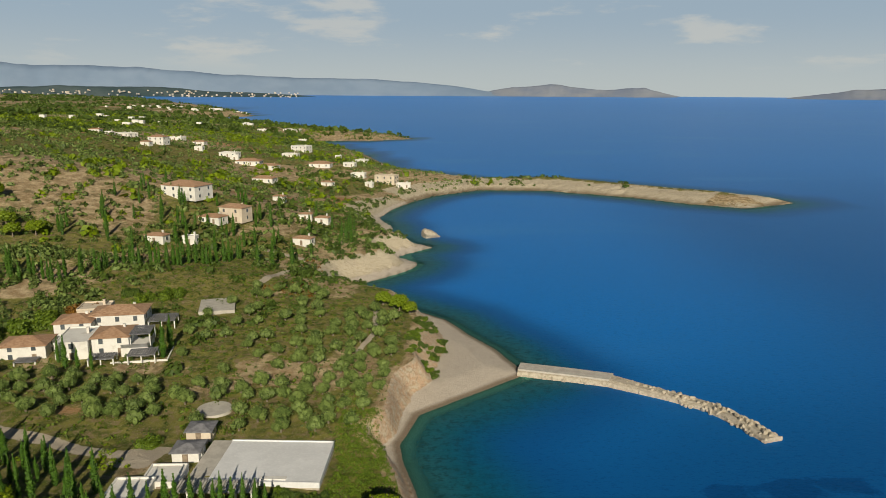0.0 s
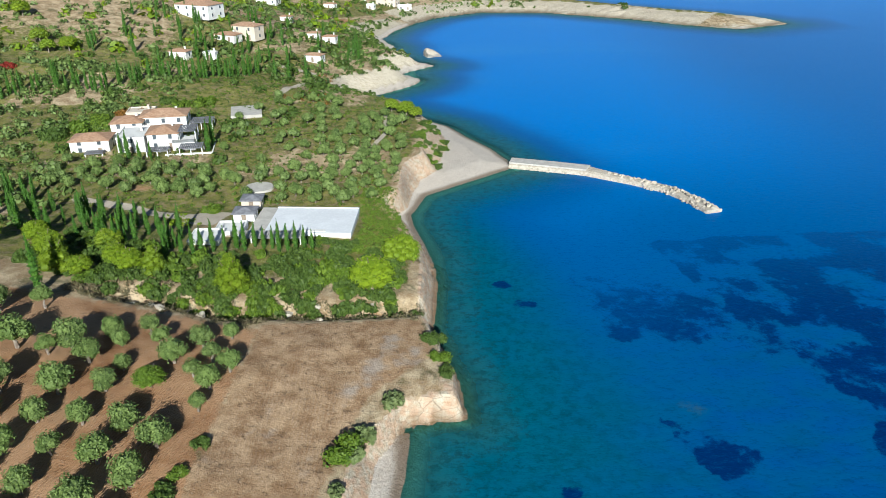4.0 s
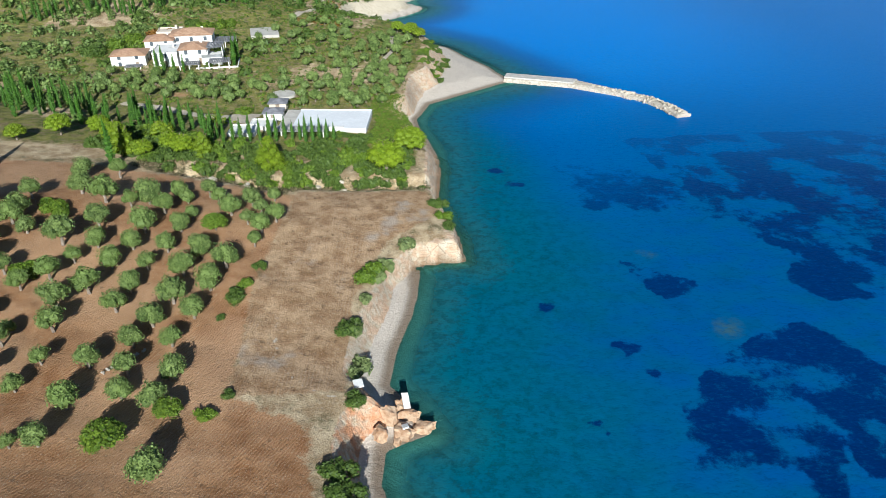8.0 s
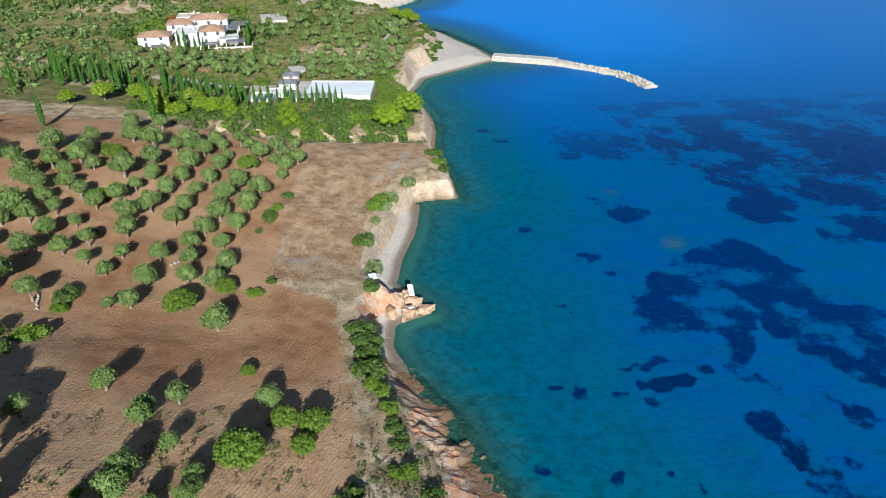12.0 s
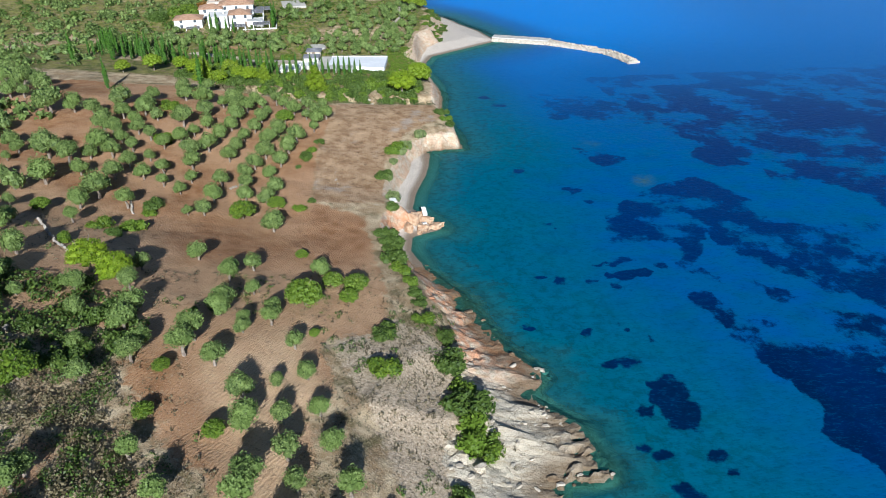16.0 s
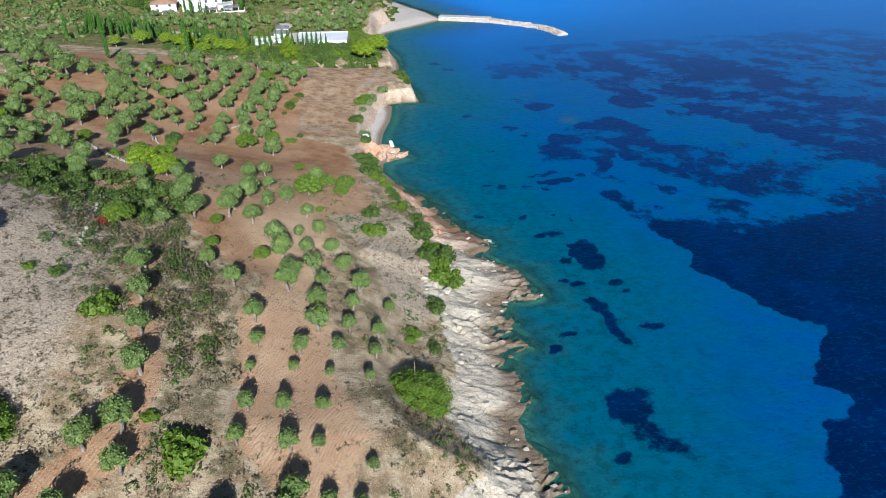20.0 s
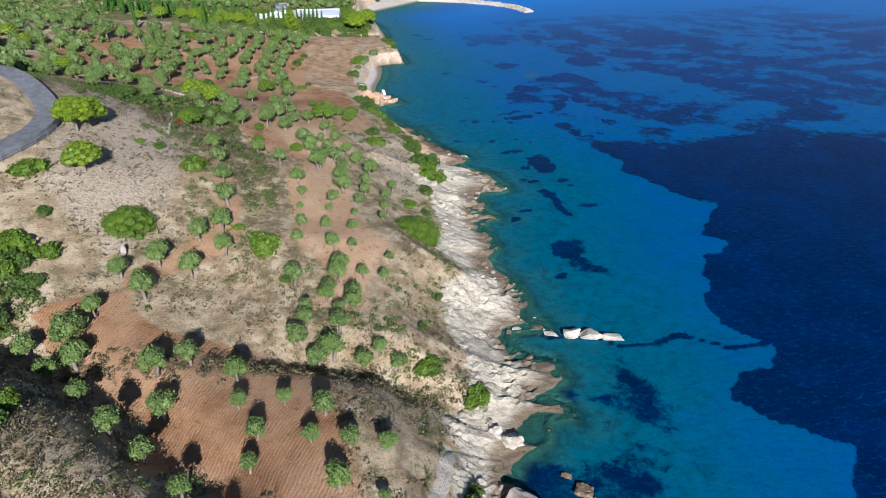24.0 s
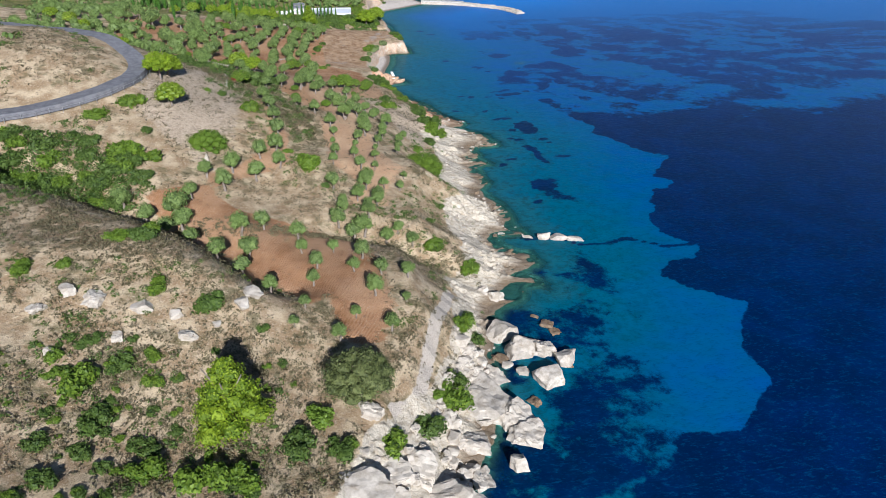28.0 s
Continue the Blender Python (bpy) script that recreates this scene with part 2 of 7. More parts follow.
# ---- materials ----
class Nodes:
    """A few short ways to string shader nodes together."""

    def __init__(self, name, rough=0.85, metal=0.0, spec=0.3):
        self.mat = bpy.data.materials.new(name)
        self.mat.use_nodes = True
        self.tree = self.mat.node_tree
        self.bsdf = self.tree.nodes["Principled BSDF"]
        self.set(self.bsdf, "Roughness", rough), self.set(self.bsdf, "Metallic", metal), self.set(self.bsdf, "Specular IOR Level", spec)
        self.place = self.tree.nodes.new("ShaderNodeNewGeometry").outputs["Position"]

    def set(self, node, key, value):
        if isinstance(value, bpy.types.NodeSocket):
            self.tree.links.new(value, node.inputs[key])
        else:
            node.inputs[key].default_value = value

    def noise(self, scale, detail=4, rough=0.55, at=None, warp=0.0):
        n = self.tree.nodes.new("ShaderNodeTexNoise")
        self.set(n, "Vector", at or self.place), self.set(n, "Scale", scale), self.set(n, "Detail", detail), self.set(n, "Roughness", rough), self.set(n, "Distortion", warp)
        return n.outputs[0]

    def cells(self, scale, at=None, feature="F1"):
        n = self.tree.nodes.new("ShaderNodeTexVoronoi")
        n.feature = feature
        self.set(n, "Vector", at or self.place), self.set(n, "Scale", scale)
        return n.outputs["Distance"]

    def stretch(self, sx, sy, sz, rz=0.0, at=None):
        n = self.tree.nodes.new("ShaderNodeMapping")
        self.set(n, "Vector", at or self.place), self.set(n, "Scale", (sx, sy, sz)), self.set(n, "Rotation", (0, 0, radians(rz)))
        return n.outputs[0]

    def wave(self, scale, distortion, at=None, rings=False):
        n = self.tree.nodes.new("ShaderNodeTexWave")
        n.wave_type = "RINGS" if rings else "BANDS"
        n.rings_direction = "Z"
        self.set(n, "Vector", at or self.place), self.set(n, "Scale", scale), self.set(n, "Distortion", distortion), self.set(n, "Detail", 3), self.set(n, "Detail Scale", 0.16)
        return n.outputs[1]

    def attr(self, name):
        n = self.tree.nodes.new("ShaderNodeAttribute")
        n.attribute_name = name
        return n.outputs["Fac"]

    def chance(self, island=False):
        if island:
            return self.tree.nodes.new("ShaderNodeNewGeometry").outputs["Random Per Island"]
        return self.tree.nodes.new("ShaderNodeObjectInfo").outputs["Random"]

    def math(self, what, a, b=0.0, clamp=False):
        n = self.tree.nodes.new("ShaderNodeMath")
        n.operation, n.use_clamp = what, clamp
        self.set(n, 0, a), self.set(n, 1, b)
        return n.outputs[0]

    def span(self, v, a, b, lo=0.0, hi=1.0):
        n = self.tree.nodes.new("ShaderNodeMapRange")
        n.interpolation_type = "SMOOTHSTEP"
        for k, value in enumerate((v, a, b, lo, hi)):
            self.set(n, k, value)
        return n.outputs[0]

    def mix(self, f, a, b, how="MIX"):
        n = self.tree.nodes.new("ShaderNodeMix")
        n.data_type, n.blend_type = "RGBA", how
        for key, value in ((0, f), (6, a), (7, b)):
            self.set(n, key, (*value, 1) if isinstance(value, tuple) else value)
        return n.outputs[2]

    def relief(self, height, strength=0.4, depth=0.1):
        n = self.tree.nodes.new("ShaderNodeBump")
        self.set(n, "Height", height), self.set(n, "Strength", strength), self.set(n, "Distance", depth)
        self.set(self.bsdf, "Normal", n.outputs[0])
        return n.outputs[0]

    def done(self, colour):
        self.set(self.bsdf, "Base Color", (*colour, 1) if isinstance(colour, tuple) else colour)
        return self.mat


def ground_material():
    m = Nodes("ground", 0.95, 0, 0.15)
    grain, patch, broad, speck = m.noise(3.0, 6, 0.7), m.noise(0.35, 5, 0.6), m.noise(0.06, 4), m.noise(9.0, 3, 0.7)
    edge = m.math("MULTIPLY", m.math("SUBTRACT", m.noise(0.8, 6, 0.68), 0.5), 1.3)

    def mask(name, a=0.35, b=0.65):
        return m.span(m.math("ADD", m.attr(name), edge), a, b)

    # stony dry ground with tufts
    c = m.mix(m.span(patch, 0.38, 0.66), (0.33, 0.230, 0.128), (0.60, 0.475, 0.305))
    c = m.mix(m.span(grain, 0.52, 0.7), c, (0.64, 0.52, 0.36))
    c = m.mix(m.span(m.noise(1.4, 6, 0.75), 0.55, 0.64, 0, 0.85), c, (0.17, 0.13, 0.085))
    c = m.mix(m.span(m.noise(0.22, 6, 0.7), 0.51, 0.64, 0, 0.7), c, (0.095, 0.095, 0.038))
    # bare grey scree
    scree = m.mix(m.span(grain, 0.4, 0.65), (0.44, 0.34, 0.232), (0.65, 0.535, 0.400))
    scree = m.mix(m.span(m.noise(2.3, 5, 0.7), 0.52, 0.64), scree, (0.15, 0.125, 0.085))
    c = m.mix(mask("scree"), c, scree)
    # ploughed red earth
    rows = m.wave(0.75, 16.0, m.stretch(1, 1, 1, 20))
    soil = m.mix(m.span(patch, 0.3, 0.7), (0.255, 0.115, 0.045), (0.42, 0.225, 0.108))
    soil = m.mix(m.attr("dry"), soil, m.mix(patch, (0.47, 0.285, 0.148), (0.75, 0.545, 0.345)))
    soil = m.mix(m.span(broad, 0.42, 0.60, 0, 0.8), soil, (0.50, 0.30, 0.165))
    soil = m.mix(m.math("MULTIPLY", m.span(rows, 0.35, 0.9), m.math("MULTIPLY", m.span(m.noise(0.09, 4), 0.35, 0.62, 0.08, 0.42), m.span(m.attr("dry"), 0, 1, 0.6, 1.0))), soil, (0.60, 0.39, 0.235))
    soil = m.mix(m.span(m.noise(1.1, 6, 0.72), 0.56, 0.68, 0, 0.75), soil, (0.14, 0.085, 0.05))
    c = m.mix(mask("soil"), c, soil)
    # mown dry field
    lines = m.wave(0.55, 9.0, m.stretch(1, 1, 1, -4))
    field = m.mix(m.span(patch, 0.3, 0.7), (0.27, 0.155, 0.076), (0.52, 0.355, 0.21))
    field = m.mix(m.math("MULTIPLY", m.span(lines, 0.4, 0.9), m.span(m.noise(0.08, 4), 0.42, 0.65, 0.0, 0.16)), field, (0.58, 0.45, 0.33))
    field = m.mix(m.span(m.noise(0.9, 6, 0.75), 0.54, 0.66, 0, 0.75), field, (0.12, 0.075, 0.045))
    field = m.mix(m.span(m.noise(0.11, 4), 0.58, 0.68, 0, 0.7), field, (0.44, 0.38, 0.32))
    c = m.mix(mask("field"), c, field)
    # green swards and verges
    green = m.mix(m.span(patch, 0.35, 0.65), (0.085, 0.110, 0.020), (0.250, 0.235, 0.062))
    green = m.mix(m.span(m.noise(0.5, 6, 0.75), 0.50, 0.62), green, (0.25, 0.19, 0.11))
    c = m.mix(mask("green"), c, green)
    # worn pale paths
    trod = m.mix(grain, (0.46, 0.38, 0.30), (0.60, 0.54, 0.45))
    c = m.mix(mask("path", 0.4, 0.6), c, trod)
    # bare shore rock: pale, ochre and rust by turns, dark in the cracks and where it is wet
    bed = m.noise(0.55, 6, 0.65, m.stretch(0.5, 2.6, 3.0, 21))
    rock = m.mix(m.span(bed, 0.32, 0.58), (0.44, 0.36, 0.25), (0.62, 0.55, 0.43))
    rock = m.mix(m.span(grain, 0.5, 0.68, 0, 0.7), rock, (0.71, 0.63, 0.50))
    rock = m.mix(m.math("MULTIPLY", m.attr("rust"), m.span(m.noise(0.7, 5), 0.3, 0.65)), rock, (0.58, 0.26, 0.125))
    rock = m.mix(m.span(m.cells(0.55, m.stretch(0.5, 1.6, 1.0, 21), "DISTANCE_TO_EDGE"), 0.04, 0.0, 0, 0.5), rock, (0.13, 0.095, 0.065))
    rock = m.mix(m.span(m.noise(1.9, 6, 0.75), 0.60, 0.7, 0, 0.7), rock, (0.16, 0.12, 0.08))
    c = m.mix(mask("rock", 0.4, 0.6), c, rock)
    # sand and shingle
    sand = m.mix(m.span(grain, 0.35, 0.7), (0.56, 0.485, 0.41), (0.74, 0.67, 0.59))
    sand = m.mix(m.span(patch, 0.5, 0.7, 0, 0.5), sand, (0.50, 0.43, 0.36))
    c = m.mix(mask("sand", 0.4, 0.6), c, sand)
    # loose stones and dry tufts everywhere
    c = m.mix(m.span(speck, 0.55, 0.66, 0, 0.6), c, (0.11, 0.072, 0.040))
    c = m.mix(m.span(m.noise(6.0, 3, 0.75), 0.57, 0.68, 0, 0.6), c, (0.72, 0.61, 0.46))
    c = m.mix(m.attr("wet"), c, m.mix(0.74, c, (0.13, 0.078, 0.035)))
    height = m.math("ADD", m.math("MULTIPLY", grain, 0.6), m.math("ADD", m.math("MULTIPLY", m.noise(1.2, 6, 0.7), 0.9), m.math("MULTIPLY", m.math("MULTIPLY", rows, m.attr("soil")), 0.16)))
    m.relief(height, 0.85, 0.32)
    return m.done(c)


def sea_material():
    m = Nodes("sea_water", 0.32, 0, 0.024)
    m.set(m.bsdf, "Specular Tint", (0.15, 0.55, 1.0, 1))
    deep, weed, azure = m.attr("depth"), m.attr("weed"), m.attr("azure")
    ragged = m.math("ADD", weed, m.math("MULTIPLY", m.math("SUBTRACT", m.noise(0.34, 8, 0.72), 0.5), 1.3))
    bed = m.mix(m.span(deep, 0.0, 3.5), (0.030, 0.140, 0.135), (0.002, 0.114, 0.205))
    bed = m.mix(m.span(deep, 3.0, 10.0), bed, (0.0003, 0.086, 0.295))
    # rocky and weedy mottling of the shallows
    bed = m.mix(m.span(m.noise(0.14, 6, 0.65), 0.45, 0.75, 0, 0.35), bed, (0.002, 0.058, 0.090))
    bed = m.mix(m.math("MULTIPLY", m.span(deep, 9.0, 0.6), m.span(m.noise(0.5, 7, 0.75), 0.46, 0.60, 0, 0.62)), bed, (0.010, 0.045, 0.050))
    bed = m.mix(m.span(m.cells(0.16, m.stretch(1, 1.5, 1, 30)), 0.25, 0.75, 0, 0.22), bed, (0.002, 0.120, 0.165))
    # bluer, brighter water northward: sky reflection put into the colour; also the sand patch
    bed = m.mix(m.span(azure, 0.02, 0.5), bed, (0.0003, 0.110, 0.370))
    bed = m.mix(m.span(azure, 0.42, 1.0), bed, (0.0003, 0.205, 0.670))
    slick = m.span(m.noise(0.011, 5, 0.55, m.stretch(0.35, 1, 1, 12), 0.6), 0.54, 0.68, 0, 0.34)
    bed = m.mix(m.math("MULTIPLY", slick, m.span(azure, 0.5, 0.9)), bed, (0.05, 0.27, 0.66))
    bed = m.mix(m.math("MULTIPLY", m.attr("reef"), m.span(m.noise(0.8, 5, 0.7), 0.35, 0.6, 0.3, 0.9)), bed, (0.050, 0.115, 0.130))
    cover = m.math("MULTIPLY", m.span(ragged, 0.36, 0.64, 0, 0.9), m.span(azure, 0.08, 0.5, 1.0, 0.34))
    grass = m.mix(m.span(m.noise(0.09, 5, 0.6), 0.4, 0.65), (0.0001, 0.0045, 0.044), (0.0001, 0.010, 0.074))
    split = m.tree.nodes.new("ShaderNodeSeparateXYZ")
    m.tree.links.new(m.place, split.inputs[0])
    # northern beds lightened for sky reflected at low angles, put into the colour
    grass = m.mix(m.span(split.outputs[1], -50, 25), grass, (0.0002, 0.019, 0.118))
    c = m.mix(cover, bed, grass)
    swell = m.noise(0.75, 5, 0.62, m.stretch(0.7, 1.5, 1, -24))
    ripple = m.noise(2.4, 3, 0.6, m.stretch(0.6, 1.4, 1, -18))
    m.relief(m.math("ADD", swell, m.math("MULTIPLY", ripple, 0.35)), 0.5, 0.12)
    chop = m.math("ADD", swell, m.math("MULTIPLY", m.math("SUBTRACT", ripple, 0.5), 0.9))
    # glitter on the crests and darker troughs of the ripples, painted into the colour
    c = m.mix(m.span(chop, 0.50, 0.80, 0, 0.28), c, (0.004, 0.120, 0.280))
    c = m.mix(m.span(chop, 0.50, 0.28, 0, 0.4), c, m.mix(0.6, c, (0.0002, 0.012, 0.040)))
    m.done(c)
    clear = m.tree.nodes.new("ShaderNodeBsdfTransparent")
    m.set(clear, 0, (0.40, 0.78, 0.76, 1))
    both = m.tree.nodes.new("ShaderNodeMixShader")
    m.set(both, 0, m.span(deep, 0.0, 1.7, 0.22, 1.0))
    m.tree.links.new(clear.outputs[0], both.inputs[1]), m.tree.links.new(m.bsdf.outputs[0], both.inputs[2])
    m.tree.links.new(both.outputs[0], m.tree.nodes["Material Output"].inputs[0])
    return m.mat


def leaf_material(name, dark, light, tip=None, shine=0.35):
    m = Nodes(name, 0.55, 0, shine)
    c = m.mix(m.chance(True), dark, light)
    c = m.mix(m.span(m.chance(), 0, 1, 0, 0.5), c, tip or light)
    m.done(c)
    thin = m.tree.nodes.new("ShaderNodeBsdfTranslucent")
    m.set(thin, 0, c)
    both = m.tree.nodes.new("ShaderNodeMixShader")
    m.set(both, 0, 0.2)
    m.tree.links.new(m.bsdf.outputs[0], both.inputs[1]), m.tree.links.new(thin.outputs[0], both.inputs[2])
    m.tree.links.new(both.outputs[0], m.tree.nodes["Material Output"].inputs[0])
    return m.mat


def plain_material(name, a, b, size=1.0, rough=0.85, relief=0.3, stain=None, metal=0.0, spec=0.3):
    """Two tones that blend in patches and grain, with stains and fine relief."""
    m = Nodes(name, rough, metal, spec)
    grain = m.noise(9.0 / size, 5, 0.7)
    c = m.mix(m.span(m.noise(1.1 / size, 5, 0.6), 0.35, 0.65), a, b)
    c = m.mix(m.span(grain, 0.45, 0.75, 0, 0.4), c, tuple(min(1, 1.25 * v) for v in b))
    c = m.mix(m.math("MULTIPLY", m.chance(), 0.35), c, a)
    if stain:
        c = m.mix(m.span(m.noise(0.8 / size, 6, 0.7), 0.56, 0.72, 0, 0.8), c, stain)
    m.relief(m.math("ADD", grain, m.noise(2.5 / size, 4)), relief, 0.05 * size)
    return m.done(c)


GROUND, SEA = ground_material(), sea_material()
OLIVE = leaf_material("olive_leaves", (0.036, 0.070, 0.014), (0.255, 0.340, 0.098), (0.180, 0.265, 0.062))
PINE = leaf_material("pine_needles", (0.080, 0.140, 0.006), (0.270, 0.360, 0.014), (0.205, 0.305, 0.012))
FRESH = leaf_material("fresh_leaves", (0.045, 0.090, 0.008), (0.185, 0.270, 0.024), (0.130, 0.215, 0.018))
DARKLEAF = leaf_material("evergreen_leaves", (0.030, 0.062, 0.010), (0.125, 0.185, 0.032), (0.090, 0.150, 0.024))
CYPRESS = leaf_material("cypress_scales", (0.028, 0.090, 0.012), (0.100, 0.215, 0.022), (0.080, 0.185, 0.018))
HEATH = leaf_material("heath_twigs", (0.055, 0.046, 0.022), (0.260, 0.215, 0.122), (0.160, 0.145, 0.066))
RUSSET = leaf_material("russet_leaves", (0.120, 0.050, 0.012), (0.320, 0.160, 0.030), (0.240, 0.120, 0.020))
RED = leaf_material("crimson_leaves", (0.160, 0.014, 0.012), (0.340, 0.040, 0.025))
CACTUS = leaf_material("prickly_pear_pads", (0.090, 0.130, 0.040), (0.240, 0.290, 0.110), (0.200, 0.260, 0.090))
BARK = plain_material("bark", (0.16, 0.125, 0.095), (0.34, 0.29, 0.24), 0.5, 0.95, 0.8)
STONE = plain_material("pale_limestone", (0.40, 0.345, 0.27), (0.60, 0.54, 0.45), 1.1, 0.94, 1.0, (0.26, 0.205, 0.14))
OCHRE = plain_material("ochre_rock", (0.36, 0.20, 0.11), (0.60, 0.44, 0.30), 1.2, 0.92, 0.9, (0.26, 0.13, 0.07))
WETSTONE = plain_material("tide_stained_rock", (0.16, 0.105, 0.06), (0.33, 0.25, 0.16), 1.0, 0.6, 0.8, (0.06, 0.05, 0.035))
WHITE = plain_material("limewashed_plaster", (0.72, 0.70, 0.67), (0.82, 0.81, 0.78), 3.0, 0.9, 0.15, (0.60, 0.57, 0.52))
CREAM = plain_material("cream_plaster", (0.62, 0.53, 0.43), (0.72, 0.63, 0.52), 3.0, 0.9, 0.15)
TILE = plain_material("clay_tiles", (0.36, 0.205, 0.125), (0.52, 0.345, 0.23), 0.8, 0.9, 0.7, (0.28, 0.17, 0.12))
CONCRETE = plain_material("pale_concrete", (0.46, 0.43, 0.39), (0.60, 0.57, 0.52), 2.0, 0.9, 0.2, (0.45, 0.42, 0.38))
DECK = plain_material("white_terrace_screed", (0.74, 0.75, 0.77), (0.83, 0.84, 0.86), 5.0, 0.7, 0.05, (0.70, 0.70, 0.72))
GREYROOF = plain_material("grey_boards", (0.17, 0.17, 0.19), (0.30, 0.30, 0.32), 1.0, 0.85, 0.4)
WOOD = plain_material("weathered_wood", (0.20, 0.15, 0.11), (0.36, 0.29, 0.22), 0.6, 0.85, 0.5)
ASPHALT = plain_material("asphalt", (0.135, 0.135, 0.145), (0.20, 0.20, 0.21), 1.5, 0.9, 0.2, (0.26, 0.25, 0.24))
GLASS = plain_material("window_glass", (0.07, 0.085, 0.10), (0.12, 0.14, 0.16), 2.0, 0.12, 0.0, None, 0.0, 0.6)
METAL = plain_material("galvanised_steel", (0.42, 0.43, 0.44), (0.55, 0.56, 0.57), 1.0, 0.4, 0.1, None, 0.9)


# ---- mesh helpers ----
def mesh_from(name, verts, faces, material=None, flat=True):
    """A mesh from arrays; faces is one array with as many columns as the faces have corners."""
    verts, faces = np.ascontiguousarray(verts, np.float32), np.ascontiguousarray(faces, np.int32)
    me = bpy.data.meshes.new(name)
    me.vertices.add(len(verts)), me.loops.add(faces.size), me.polygons.add(len(faces))
    me.vertices.foreach_set("co", verts.ravel())
    me.loops.foreach_set("vertex_index", faces.ravel())
    me.polygons.foreach_set("loop_start", np.arange(0, faces.size, faces.shape[1], dtype=np.int32))
    me.polygons.foreach_set("use_smooth", np.full(len(faces), not flat))
    me.update(calc_edges=True)
    if material:
        me.materials.append(material)
    return me


def put_attr(me, name, values):
    me.attributes.new(name, "FLOAT", "POINT").data.foreach_set("value", np.ascontiguousarray(values, np.float32))


def part(name, data, parent, label="", material=None):
    """One mesh object under a thing or a part. data: a mesh or a bmesh."""
    if isinstance(data, bmesh.types.BMesh):
        me = bpy.data.meshes.new(name)
        data.to_mesh(me), data.free()
        me.materials.append(material)
        data = me
    ob = new(name, data)
    ob.parent = parent
    return tagged(ob, label)


def thing(name, at, label, category, group="", turn=0.0, scale=1.0):
    ob = new(name)
    ob.empty_display_size = 0.3
    ob.matrix_basis = Matrix.LocRotScale(at, Euler((0, 0, radians(turn))), (scale,) * 3)
    return tagged(ob, label, category, group)


def box(bm, x0, x1, y0, y1, z0, z1, bevel=0.0):
    """Adds a box, with its edges bevelled, to bm."""
    got = bmesh.ops.create_cube(bm, size=1, matrix=Matrix.LocRotScale(((x0 + x1) / 2, (y0 + y1) / 2, (z0 + z1) / 2), None, (x1 - x0, y1 - y0, z1 - z0)))
    if bevel:
        edges = list({e for v in got["verts"] for e in v.link_edges})
        bmesh.ops.bevel(bm, geom=edges, offset=bevel, segments=1, affect="EDGES")
    return bm


def boxes(*spans, bevel=0.0):
    bm = bmesh.new()
    for s in spans:
        box(bm, *s, bevel=bevel)
    return bm


def on(x, y, sink=0.05):
    return (x, y, float(ground(np.array([x]), np.array([y]))[0]) - sink)


# ---- the ground ----
def steps(*spans):
    """Lines of a grid: stretches of (start, end, step)."""
    return np.unique(np.round(np.concatenate([np.arange(a, b, s) for a, b, s in spans] + [[spans[-1][1]]]), 3))


def grid(name, xs, ys, keep, heights):
    gx, gy = np.meshgrid(xs, ys)
    gx, gy = gx.ravel(), gy.ravel()
    z, extra = heights(gx, gy)
    w, h = len(xs), len(ys)
    i = (np.arange(h - 1)[:, None] * w + np.arange(w - 1)).ravel()
    quads = np.stack([i, i + 1, i + w + 1, i + w], 1)
    good = keep(gx, gy, extra)
    quads = quads[good[quads].any(1)]
    used = np.unique(quads)
    index = np.full(w * h, -1)
    index[used] = np.arange(len(used))
    return np.stack([gx, gy, z], 1)[used], index[quads], {k: v[used] for k, v in extra.items()}


def inside(x, y, corners, soft=1.5):
    """1 within a polygon of corners, fading over its edge."""
    c = np.array(corners, float)
    near, within = np.full(np.shape(x), 1e9), np.zeros(np.shape(x), bool)
    for (ax, ay), (bx, by) in zip(c, np.roll(c, -1, 0)):
        dx, dy = bx - ax, by - ay
        f = np.clip(((x - ax) * dx + (y - ay) * dy) / (dx * dx + dy * dy), 0, 1)
        near = np.minimum(near, (x - ax - f * dx) ** 2 + (y - ay - f * dy) ** 2)
        if dy:
            within ^= ((ay > y) != (by > y)) & (x < ax + dx * (y - ay) / dy)
    return smooth(-soft, soft, np.where(within, 1, -1) * np.sqrt(near))


def along(x, y, line, width, soft=0.6):
    """1 on a line of points, fading at half its width."""
    line, near = np.array(line, float), np.full(np.shape(x), 1e9)
    for (ax, ay), (bx, by) in zip(line[:-1], line[1:]):
        dx, dy = bx - ax, by - ay
        f = np.clip(((x - ax) * dx + (y - ay) * dy) / (dx * dx + dy * dy), 0, 1)
        near = np.minimum(near, np.hypot(x - ax - f * dx, y - ay - f * dy))
    return smooth(width / 2 + soft, width / 2 - soft, near)


SCRUB_BELT = [(-58, -60), (-44, -60), (-38, -72), (-31, -84), (-26, -100), (-32, -106), (-37, -92), (-44, -82), (-58, -80)]
RED_FIELD = [(-57, -134), (-48, -129), (-41, -135), (-33, -136), (-22, -139), (-10, -140), (-6, -151), (-8, -162), (-11, -171), (-14, -174), (-20, -174), (-22, -169), (-23, -164), (-26, -167), (-32, -158), (-37, -163), (-38, -152), (-45, -148), (-51, -143)]
NORTH_GROVE = [(-33, 64), (-33, 30), (-30, 4), (-14, -1), (-14, -14), (-20, -27), (-46, -34), (-60, -14), (-110, 10), (-118, 70), (-80, 72)]
